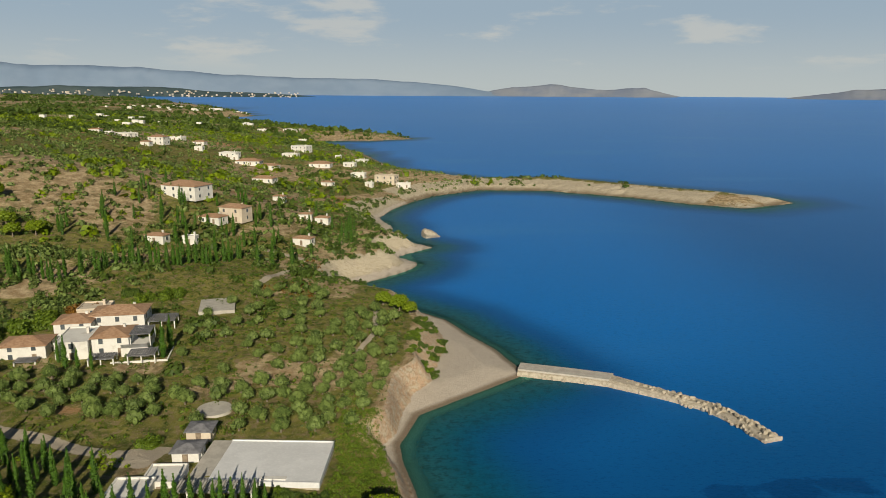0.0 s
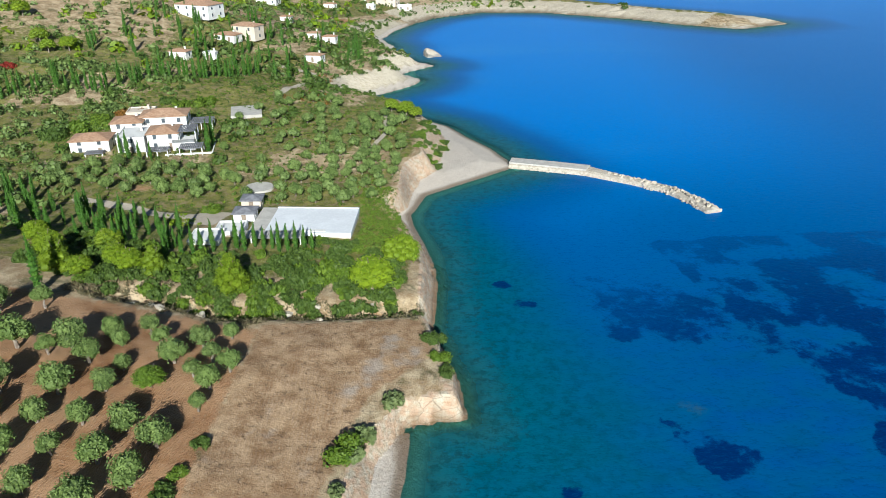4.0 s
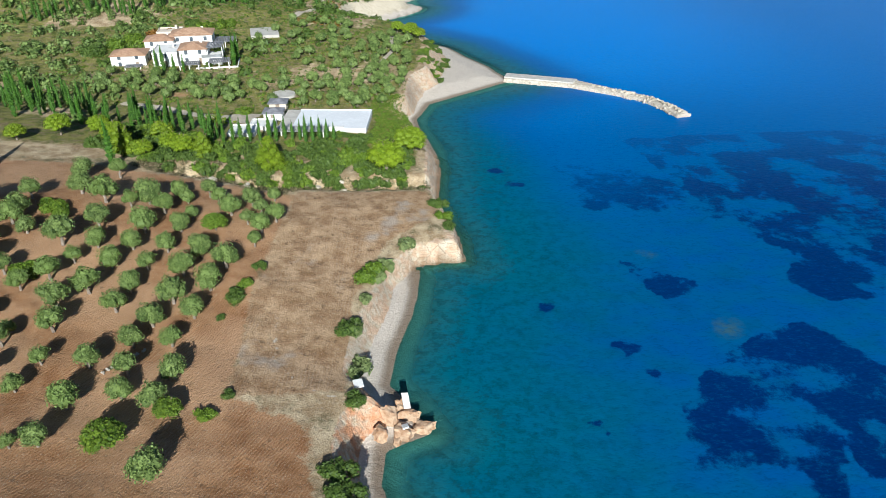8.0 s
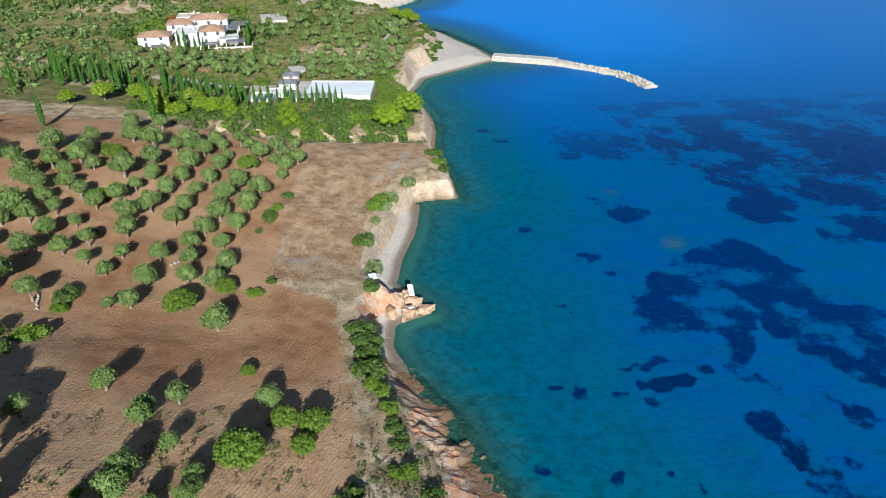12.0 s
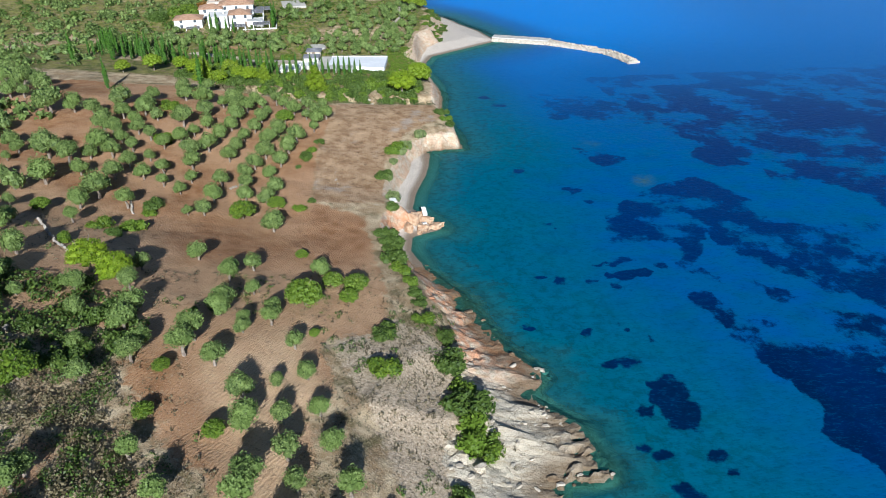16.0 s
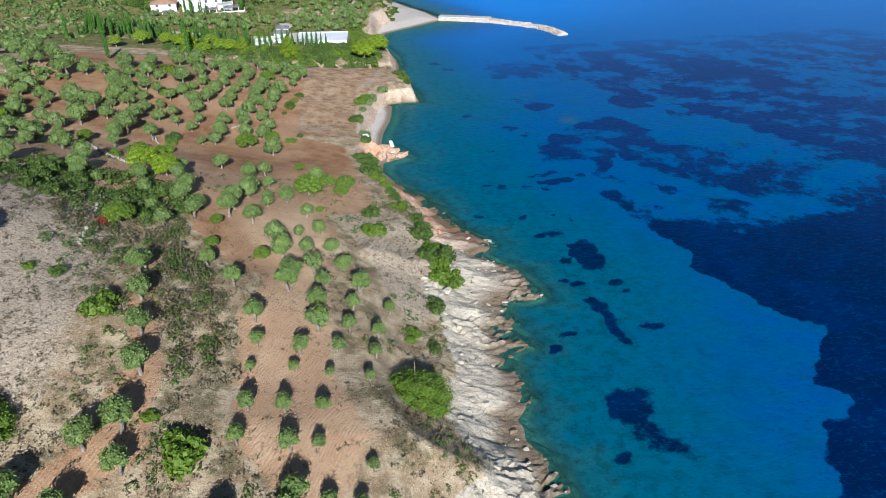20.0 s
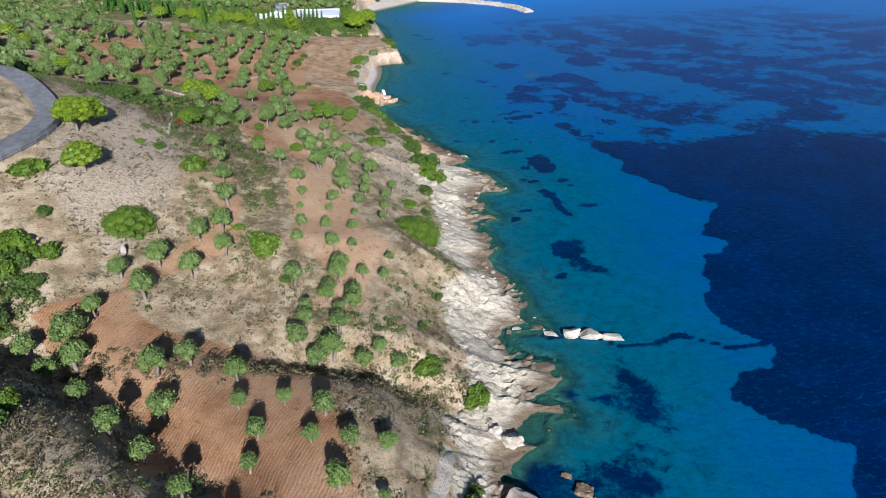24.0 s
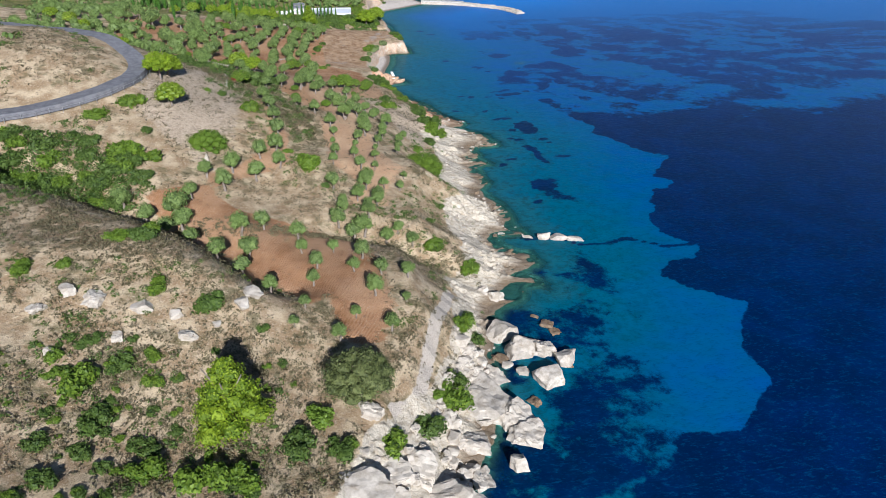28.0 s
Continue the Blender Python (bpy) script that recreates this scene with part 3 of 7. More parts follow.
GROVE_EDGE = [(-60, -12), (-44, -32), (-20, -26), (-14, -14), (-12, -24), (-9, -42), (-20, -50), (-40, -57), (-60, -57), (-112, -28), (-112, 10)]
MOWN_FIELD = [(-33, 66), (-6, 73), (-3, 62), (-13, 50), (-17, 30), (-15, 8), (-30, 4), (-33, 28)]
STRIPS = [(-28, -89), (-25, -77), (-34, -59), (-22, -48), (-12, -67), (-6, -79), (-7, -106), (-8, -116), (-11, -128), (-21, -129), (-19, -118), (-25, -111), (-26, -99)]
WEST_STRIP = [(-44, -78), (-41, -77), (-34, -102), (-33, -115), (-43, -125), (-46, -131), (-48, -125), (-41, -116), (-38, -103)]
SCREE_SLOPE = [(-14, -38), (2, -42), (3, -70), (-4, -80), (-9, -66), (-18, -48)]
RUBBLE_BANK = [(-54, -20), (-47, -10), (-42, -10), (-30, -11), (-27, -16), (-31, -20), (-41, -18), (-47, -21)]
STONY_HILL = [(-45, -78), (-52, -60), (-70, -66), (-64, -110), (-48, -124), (-44, -104)]
ROAD_LINE = [(-150, -136), (-100, -124), (-86, -117), (-77.5, -111.5), (-70.6, -105), (-67.2, -97), (-67.6, -89), (-72, -81.5), (-79, -75), (-92, -68), (-110, -60), (-150, -30)]


def land_heights(x, y):
    d = inland(x, y)
    z = ground(x, y, d)
    rock, ragged, past, bw, cw, hc, sl = shore(x, y, d)
    back = past - cw
    wide = np.interp(y, ROCK_WIDTH[:, 0], ROCK_WIDTH[:, 1]) + 2.5 * fbm(x, y, 8, 3, 8)
    near = smooth(320, 200, y)
    a = {"d": d}
    a["soil"] = np.clip(inside(x, y, RED_FIELD) + inside(x, y, NORTH_GROVE, 3) + 0.78 * inside(x, y, GROVE_EDGE, 2.5) + inside(x, y, STRIPS, 2) * 0.85 + 0.7 * inside(x, y, [(-44, -52), (-22, -46), (-13, -62), (-12, -78), (-30, -78), (-40, -66)], 3) + 0.8 * inside(x, y, WEST_STRIP) + 0.3 * inside(x, y, [(-60, 70), (-34, 68), (-8, 74), (-5, 84), (-20, 86), (-60, 80)], 3) + 0.62 * inside(x, y, [(-112, 124), (-60, 120), (-24, 122), (-22, 132), (-40, 146), (-112, 150)], 2) * smooth(-0.2, 0.15, fbm(x, y, 11, 3, 45)) + 0.75 * smooth(300, 380, y) * smooth(0.05, 0.3, fbm(x, y, 60, 3, 41)), 0, 1) * smooth(0, 6, back)
    a["dry"] = np.clip(0.55 * inside(x, y, GROVE_EDGE, 4) + inside(x, y, STRIPS, 4) + 0.5 * inside(x, y, WEST_STRIP, 4), 0, 1)
    a["field"] = inside(x, y, MOWN_FIELD)
    a["scree"] = np.clip(inside(x, y, SCREE_SLOPE, 3) + 0.8 * inside(x, y, RUBBLE_BANK, 2.5) * smooth(-0.05, 0.2, fbm(x, y, 4, 3, 46)) + 0.8 * inside(x, y, STONY_HILL, 5), 0, 1)
    a["green"] = np.clip(smooth(78, 90, y) * near * smooth(-0.45, -0.1, fbm(x, y, 22, 3, 42)) * smooth(0, 4, back) + (1 - near) * smooth(-0.2, 0.15, fbm(x, y, 70, 3, 43)) * smooth(0, 20, back), 0, 1)
    a["path"] = np.clip(along(x, y, [(-14, -184.2), (-10.7, -181), (-8.6, -173), (-6.4, -164), (-4.3, -157.5), (-3, -151)], 1.7) + along(x, y, [(-28, 24), (-26, 13), (-21, 8), (-13, 5)], 1.1, 0.6) * 0.5, 0, 1)
    a["path"] = np.maximum(a["path"], along(x, y, [(-92, 122), (-76, 117.4), (-68, 114.7), (-58, 113)], 3.4) + inside(x, y, [(-63, 109), (-55, 109), (-53, 118), (-60, 118)], 0.8) + along(x, y, [(-24, 198), (-22, 180), (-25, 166)], 1.6))
    a["path"] = np.maximum(a["path"], along(x, y, [(-64, 216), (-62, 232), (-56, 248), (-60, 262), (-78, 268)], 3.0, 0.8))
    a["rock"] = np.clip(rock * smooth(wide + 1.5, wide - 1.5, d) + (1 - rock) * smooth(0.6, -0.8, back) * smooth(-0.3, 0.5, past), 0, 1)
    a["rust"] = np.clip(0.9 * smooth(-52, -38, y) * smooth(20, 8, y) + 0.45 * smooth(8, 30, y) * smooth(215, 200, y), 0, 1)
    a["sand"] = np.clip((1 - rock) * smooth(0.8, -0.2, past) * (ragged - past > 0.5), 0, 1)
    a["wet"] = smooth(0.4 + rock * (0.95 + 0.7 * fbm(x, y, 5, 3, 44)), 0.15, z - far_rise(x, y)) * smooth(-3, 0.5, d)
    return z, a


XS = steps((-5000, -700, 180), (-700, -210, 9), (-210, -96, 2), (-96, -30, 0.8), (-30, 26, 0.6), (26, 90, 3), (90, 290, 6), (290, 900, 60))
YS = steps((-3000, -270, 130), (-270, -206, 3), (-206, 0, 0.62), (0, 134, 0.8), (134, 270, 1.2), (270, 700, 5), (700, 1300, 14), (1300, 3500, 60))
v, q, a = grid("ground", XS, YS, lambda x, y, e: e["d"] > -26, land_heights)
land = new("ground", mesh_from("ground", v, q, GROUND, flat=False))
land.data.polygons.foreach_set("use_smooth", a["rock"][q].mean(1) < 0.5)
for key in a:
    if key != "d":
        put_attr(land.data, key, a[key])
tagged(land, "dry stony coastal land with red ploughed earth and pale shore rock", "ground", kind="structure")


# ---- the sea ----
MEADOW = [(20, -400), (16, -200), (17, -193), (23, -190), (28, -184), (31, -185), (37, -184), (42, -177), (46, -175), (46, -168), (47, -160), (52, -155), (54, -151), (49, -147), (43, -144), (40, -139), (45, -135), (52, -133), (54, -128), (47, -123), (48, -115),
          (51, -108), (55, -99), (63, -95), (57, -92), (60, -86), (65, -82), (69, -77), (62, -72), (57, -63), (53, -59), (51, -56), (53, -51), (50, -44), (49, -38), (44, -30), (46, -20), (54, -6), (64, 8), (700, 8), (700, -400)]
SEAGRASS = [
    (0.62, [(33, 11), (40, 21), (52, 30), (60, 33), (66, 25), (69, 15), (72, 8), (70, 4), (63, 4), (57, -2), (55, -2), (54, 3), (49, -8), (50, -15), (50, -18), (48, -15), (44, -11), (46, -2), (38, -2), (29, -2), (26, 1), (32, 2)]),
    (0.80, [(57, -4), (63, -2), (64, -8), (65, -16), (61, -24), (59, -23), (57, -18), (56, -11)]),
    (0.70, [(71, 8), (76, 3), (70, -8), (66, -8), (66, -2)]),
    (0.90, [(43, -20), (47, -19), (50, -24), (51, -27), (48, -30), (52, -32), (48, -32), (45, -30), (46, -27), (44, -25), (42, -23)]),
    (0.60, [(32, 53), (41, 49), (45, 43), (38, 39), (34, 43)]),
    (0.85, [(30, -8), (35, -6), (36, -8), (31, -10)]),
    (0.85, [(30, -12), (34, -12), (38, -11), (38, -14), (33, -16), (30, -14)]),
    (0.85, [(29, -17), (31, -16), (34, -19), (33, -20), (30, -18)]),
    (0.85, [(27, -29), (30, -30), (31, -32), (29, -32)]),
    (0.55, [(78, 76), (92, 80), (101, 69), (104, 55), (91, 31), (79, 28), (78, 38), (79, 55)]),
    (0.62, [(79, 77), (120, 84), (140, 50), (82, 40), (68, 39), (62, 45)]),
    (0.55, [(45, 118), (200, 140), (320, 60), (320, -10), (110, 0), (84, 40), (62, 62)]),
    (0.85, [(30, -43), (33, -43), (36, -50), (35, -55), (31, -54), (30, -48)]),
    (0.80, [(28, -68), (32, -65), (33, -76), (34, -81), (30, -75)]),
    (0.60, [(24, -90), (32, -87), (34, -94), (31, -97), (33, -100), (35, -104), (29, -107), (27, -101), (25, -97)]),
    ]
SAND_PATCH = [(27, -143), (39, -139), (43, -144), (50, -148), (54, -152), (47, -160), (46, -175), (37, -184), (31, -185), (28, -180), (30, -168), (33, -156)]
DEEP_BED = [(24, 104), (38, 98), (60, 94), (130, 88), (120, 62), (72, 58), (52, 54), (40, 70), (26, 77)]
SEAGRASS_TUFTS = [(19.8, -16.3, 1.5), (26.4, -15.0, 1.1), (25.0, -15.2, 1.0), (28.9, 23.4, 1.7), (26.8, 24.5, 1.3), (31.0, 17.1, 1.2), (16.7, 36.3, 1.8),
                  (13.0, -30.6, 0.9), (21.6, -32.5, 0.9), (31.9, -32.4, 0.9), (32.5, -33.8, 0.9), (16.1, -15.0, 0.9), (21.8, 5.8, 1.0), (20.2, 7.5, 0.9),
                  (52.9, -28.8, 0.9), (40.9, -9.6, 1.1), (28.8, -9.6, 0.9), (32, 77, 3.0), (97, 100, 4.5), (24, -41, 1.4), (27, -41, 2.0), (28, -51, 1.4),
                  (26, -58, 1.2), (28, -60, 1.6), (35, -59, 1.7), (36, -63, 1.2), (30, -66, 1.6), (38, -74, 1.6), (20, -80, 1.4), (22, -76, 1.2), (24, -103, 1.5),
                  (10, 96, 2.0), (14, 87, 2.0)]


def sea_heights(x, y):
    d = inland(x, y)
    bed = ground(x, y, d) - far_rise(x, y)
    off = np.minimum(-d, 400)
    depth = np.where(bed < 0, np.minimum(-bed, 14), 0) * 0.75
    # share of painted sky reflection, growing northward; the sand patch is added below
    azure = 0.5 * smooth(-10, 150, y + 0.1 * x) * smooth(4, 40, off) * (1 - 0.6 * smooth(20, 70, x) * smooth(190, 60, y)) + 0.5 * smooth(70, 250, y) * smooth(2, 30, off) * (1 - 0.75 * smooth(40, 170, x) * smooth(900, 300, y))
    azure = azure + 0.14 * inside(x + 2.4 * fbm(x, y, 5, 4, 51), y + 2.4 * fbm(x + 40, y - 30, 5, 4, 54), SAND_PATCH, 2.5)
    wx, wy = x + 5 * fbm(x, y, 9, 4, 51) + 7 * fbm(x, y, 24, 2, 57), y + 5 * fbm(x + 40, y - 30, 9, 4, 54)
    mx, my = x + 2.4 * fbm(x, y, 5, 4, 51), y + 2.4 * fbm(x + 40, y - 30, 5, 4, 54)
    field = inside(mx, my, MEADOW, 0.9) * (0.46 + 0.48 * smooth(-28, -52, y) + 0.7 * fbm(x, y, 10, 3, 56) * smooth(-60, -40, y))
    for share, corners in SEAGRASS:
        field = np.maximum(field, (share + 0.75 * fbm(x + 0.6 * y, y - 0.2 * x, 7, 4, 55)) * inside(mx, my, corners, 1.0))
    field = np.maximum(field, 0.75 * along(wx, wy, [(12, -120.5), (19, -121.6), (30.7, -124.3), (44, -127), (56, -130)], 2.2, 1.0))
    field = np.maximum(field, 0.6 * along(wx, wy, [(15, -137), (22, -139), (27, -142)], 3.0, 1.4))
    field = np.maximum(field, (0.42 + 0.6 * fbm(x + 0.5 * y, y, 13, 4, 58)) * inside(wx, wy, DEEP_BED, 9))
    for sx, sy, r in SEAGRASS_TUFTS:
        field = np.maximum(field, 0.95 * np.exp(-(((mx - sx) * 0.85) ** 2 + (my - sy) ** 2) / (r * r)))
    field = np.maximum(field, (0.52 + 0.5 * fbm(x, y, 7, 4, 60)) * smooth(-108, -140, y) * smooth(36, 26, wx + 0.05 * (y + 150)))
    reef = np.exp(-((mx - 46.6) ** 2 + (my - 30.8) ** 2) / 6) + 0.7 * np.exp(-((wx - 38) ** 2 + (wy - 56) ** 2) / 6)
    sandy = 1 - 0.9 * smooth(-2.5, 2.5, 3.2 - np.abs(wy + 17 + 0.9 * (wx - 66)) ) * smooth(50, 56, x) * smooth(86, 70, x)
    return far_rise(x, y), {"d": d, "depth": depth, "azure": azure, "reef": np.clip(reef, 0, 1), "weed": np.clip(field, 0, 1) * sandy}


XS = steps((-5000, -700, 250), (-700, -30, 30), (-30, 84, 1.1), (84, 200, 4), (200, 700, 25), (700, 5000, 200))
YS = steps((-3000, -260, 130), (-260, 130, 1.1), (130, 300, 3), (300, 700, 10), (700, 2000, 40), (2000, 5000, 150))
v, q, a = grid("sea", XS, YS, lambda x, y, e: e["d"] < 14, sea_heights)
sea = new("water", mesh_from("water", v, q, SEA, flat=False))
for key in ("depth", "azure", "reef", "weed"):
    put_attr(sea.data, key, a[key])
tagged(sea, "clear blue-green sea over sand and dark seagrass beds", "sea", kind="structure")


# ---- plants ----
def leaf_cloud(lobes, count, size, seed, hug=0.35, long=1.5):
    """Leaves strewn over lobes (x, y, z, rx, ry, rz): small bent blades that mostly face outward."""
    rng = np.random.default_rng(seed)
    lobes = np.array(lobes, float)
    area = lobes[:, 3] * lobes[:, 4] + lobes[:, 4] * lobes[:, 5] + lobes[:, 3] * lobes[:, 5]
    pick = rng.choice(len(lobes), count, p=area / area.sum())
    out = rng.normal(size=(count, 3))
    out /= np.linalg.norm(out, axis=1)[:, None]
    out[:, 2] = np.where(out[:, 2] < -0.55, -out[:, 2], out[:, 2])
    depth = 1 - hug * rng.random(count) ** 1.6
    lump = 1 + 0.16 * np.sin(5 * out[:, 0] + seed) * np.sin(4 * out[:, 1] + 2 * seed) + 0.1 * np.sin(9 * out[:, 2] + 7 * out[:, 0])
    mid = lobes[pick, :3] + out * lobes[pick, 3:] * (depth * lump)[:, None]
    facing = out + rng.normal(scale=0.55, size=(count, 3))
    facing /= np.linalg.norm(facing, axis=1)[:, None]
    side = np.cross(facing, rng.normal(size=(count, 3)))
    side /= np.linalg.norm(side, axis=1)[:, None]
    up = np.cross(facing, side)
    s = size * rng.uniform(0.6, 1.3, count)[:, None]
    a, b = mid - side * s * 0.5 * long - up * s * 0.12, mid + side * s * 0.5 * long - up * s * 0.12
    c, e = mid + up * s * 0.5 + facing * s * 0.15, mid - up * s * 0.5 + facing * s * 0.1
    verts = np.stack([a, e, b, c], 1).reshape(-1, 3)
    return verts, np.arange(4 * count).reshape(-1, 4)


def limb(bm, a, b, r0, r1, sides=6):
    """A tapered limb from a to b."""
    a, b = Vector(a), Vector(b)
    m = Matrix.Translation((a + b) / 2) @ (b - a).to_track_quat("Z", "Y").to_matrix().to_4x4()
    bmesh.ops.create_cone(bm, cap_ends=True, segments=sides, radius1=r0, radius2=r1, depth=(b - a).length * 1.06, matrix=m)


def trunk_mesh(height, radius, lean, forks, spread, seed):
    rng = random.Random(seed)
    bm = bmesh.new()
    knee = Vector((lean * 0.4, rng.uniform(-0.1, 0.1), height * 0.45))
    crotch = Vector((lean, rng.uniform(-0.15, 0.15), height * 0.8))
    limb(bm, (0, 0, -0.25), knee, radius * 1.35, radius), limb(bm, knee, crotch, radius, radius * 0.8)
    for n in range(forks):
        turn = 2 * math.pi * n / forks + rng.uniform(-0.4, 0.4)
        end = crotch + Vector((math.cos(turn) * spread, math.sin(turn) * spread, height * rng.uniform(0.45, 0.85)))
        limb(bm, crotch, end, radius * 0.6, radius * 0.2, 5)
    me = bpy.data.meshes.new("trunk")
    bm.to_mesh(me), bm.free()
    me.materials.append(BARK)
    return me


def crown_mesh(name, lobes, count, size, seed, material, hug=0.35):
    v, f = leaf_cloud(lobes, count, size, seed, hug)
    # a rough dense heart in every lobe, so that no light shows through the middle
    turn, lift = np.radians(np.arange(0, 360, 72)), np.radians((-60, -5, 40, 78))
    shell = np.array([(math.cos(t) * math.cos(b), math.sin(t) * math.cos(b), math.sin(b)) for b in lift for t in turn])
    quads = np.array([(5 * r + c, 5 * r + (c + 1) % 5, 5 * r + 5 + (c + 1) % 5, 5 * r + 5 + c) for r in range(3) for c in range(5)])
    for n, lobe in enumerate(np.array(lobes, float)):
        f = np.concatenate([f, quads + len(v)])
        v = np.concatenate([v, shell * lobe[3:] * 0.74 + lobe[:3]])
    return mesh_from(name, v, f, material)


def olive_kind(seed, radius=2.0, tall=3.8, count=1450, material=None):
    """Trunk and crown of an olive tree: several lobes on a short forked trunk."""
    rng = random.Random(seed)
    lobes = [(0, 0, tall - radius * 0.86, radius * 0.78, radius * 0.78, radius * 0.82)]
    for n in range(6):
        turn, far = 2 * math.pi * n / 6 + rng.uniform(-0.3, 0.3), radius * rng.uniform(0.42, 0.6)
        r = radius * rng.uniform(0.40, 0.54)
        lobes.append((math.cos(turn) * far, math.sin(turn) * far, tall - radius * rng.uniform(0.7, 1.25), r, r, r * 1.05))
    crown = crown_mesh("crown", lobes, count, (0.175 if count > 800 else 0.22) * radius / 2.0 + 0.02, seed, material or OLIVE)
    return trunk_mesh(tall * 0.45, 0.17 * tall / 3.6, rng.uniform(-0.25, 0.25), 3, radius * 0.4, seed), crown


def tree(name, kind, x, y, label, category="tree", group="", turn=0.0, scale=1.0, sink=0.08):
    ob = thing(name, on(x, y, sink), label, category, group, turn, scale)
    part("trunk", kind[0], ob), part("crown", kind[1], ob)
    return ob


OLD_OLIVES = [olive_kind(s, 1.95 + 0.12 * (s % 3), 4.2 + 0.15 * (s % 4)) for s in range(11, 17)]
YOUNG_OLIVES = [olive_kind(s, 1.2, 3.0, 1100) for s in range(31, 35)]
GARDEN_OLIVES = [olive_kind(s, 2.0, 3.7, 470) for s in range(35, 38)]
rng = random.Random(5)
# olive trees: x, y, radius of the crown
NORTH_OLIVES = [(-69.2, 65.1, 1.95), (-75.2, 62.5, 2.30), (-36.5, 60.9, 1.54), (-49.0, 59.4, 1.82), (-54.3, 57.8, 1.69), (-40.1, 57.4, 2.06),
    (-46.5, 57.0, 1.68), (-51.9, 55.2, 1.40), (-72.0, 54.5, 2.18), (-37.4, 53.8, 1.65), (-58.6, 53.4, 2.71), (-42.8, 52.2, 2.17), (-66.2, 51.9, 2.68),
    (-34.1, 51.6, 1.81), (-112.2, 51.1, 2.87), (-60.9, 50.7, 1.78), (-54.5, 49.9, 1.95), (-78.8, 49.9, 2.11), (-38.9, 49.3, 1.60),
    (-49.1, 49.1, 1.42), (-106.3, 48.7, 2.84), (-35.8, 47.1, 2.11), (-109.1, 44.4, 1.86), (-49.5, 44.1, 1.99), (-84.4, 43.9, 2.79),
    (-77.7, 43.8, 2.20), (-112.0, 43.4, 2.31), (-55.4, 42.5, 2.53), (-35.9, 42.3, 1.43), (-62.6, 41.0, 2.39), (-77.5, 40.4, 2.30),
    (-93.7, 38.0, 2.49)]
NORTH_OLIVES_B = [(-73.5, 37.7, 1.62), (-49.5, 37.0, 1.89), (-43.7, 36.9, 2.28), (-55.1, 36.4, 1.88), (-81.1, 36.3, 2.02), (-60.7, 35.8, 1.93),
    (-66.3, 35.2, 2.48), (-98.0, 34.9, 3.54), (-87.5, 34.9, 2.23), (-38.7, 34.4, 2.24), (-77.1, 33.5, 1.78), (-50.7, 31.2, 1.72), (-62.4, 30.8, 1.62),
    (-44.8, 30.8, 2.18), (-56.2, 30.5, 2.05), (-82.7, 28.8, 2.59), (-74.5, 28.1, 1.73), (-39.5, 27.8, 2.38), (-63.8, 25.5, 1.94), (-79.0, 25.5, 2.13),
    (-70.8, 25.5, 1.71), (-50.9, 24.8, 1.94), (-43.9, 23.3, 2.42), (-56.7, 23.2, 2.28), (-76.1, 22.2, 1.68), (-66.6, 22.1, 1.60), (-39.8, 20.4, 2.08),
    (-51.2, 19.6, 1.89), (-59.3, 18.6, 2.11), (-72.2, 18.5, 1.65), (-44.9, 17.3, 1.92), (-78.4, 16.6, 2.83)]
NORTH_OLIVES_C = [(-67.2, 15.2, 1.46), (-75.2, 14.8, 2.01), (-96.6, 14.6, 2.00), (-40.8, 13.5, 1.65), (-57.4, 13.3, 2.16), (-79.0, 12.6, 1.79),
    (-45.8, 12.2, 1.89), (-62.9, 11.8, 1.20), (-93.5, 11.4, 1.57), (-69.9, 10.6, 1.77), (-86.8, 10.5, 3.11), (-62.1, 8.7, 1.56), (-81.1, 7.9, 2.50),
    (-38.1, 6.7, 1.81), (-49.3, 6.6, 1.92), (-93.1, 6.3, 1.15), (-55.3, 5.9, 1.47), (-43.9, 5.8, 1.83), (-64.8, 5.0, 1.83), (-76.9, 3.5, 1.81),
    (-70.0, 3.3, 2.07), (-59.9, 2.5, 1.36), (-43.1, 1.5, 1.76), (-38.5, 0.9, 1.95), (-55.8, 0.3, 1.44), (-48.6, -1.5, 2.13), (-80.7, -3.0, 2.87),
    (-68.7, -6.9, 2.81), (-48.3, -8.6, 1.75), (-51.1, -9.4, 1.09), (-62.2, -9.8, 1.91), (-34.5, -11.6, 2.14)]
NORTH_OLIVES_D = [(-69.4, -12.9, 2.09), (-79.6, -16.8, 1.31), (-66.7, -21.0, 1.44), (-73.8, -26.3, 1.52), (-22.8, -28.8, 1.69), (-42.0, -30.7, 1.64),
    (-33.1, -31.2, 1.65), (-72.7, -31.5, 2.16), (-35.4, -35.1, 1.59), (-35.0, -37.3, 1.66), (-47.6, -38.5, 1.52), (-65.0, -39.9, 2.02)]
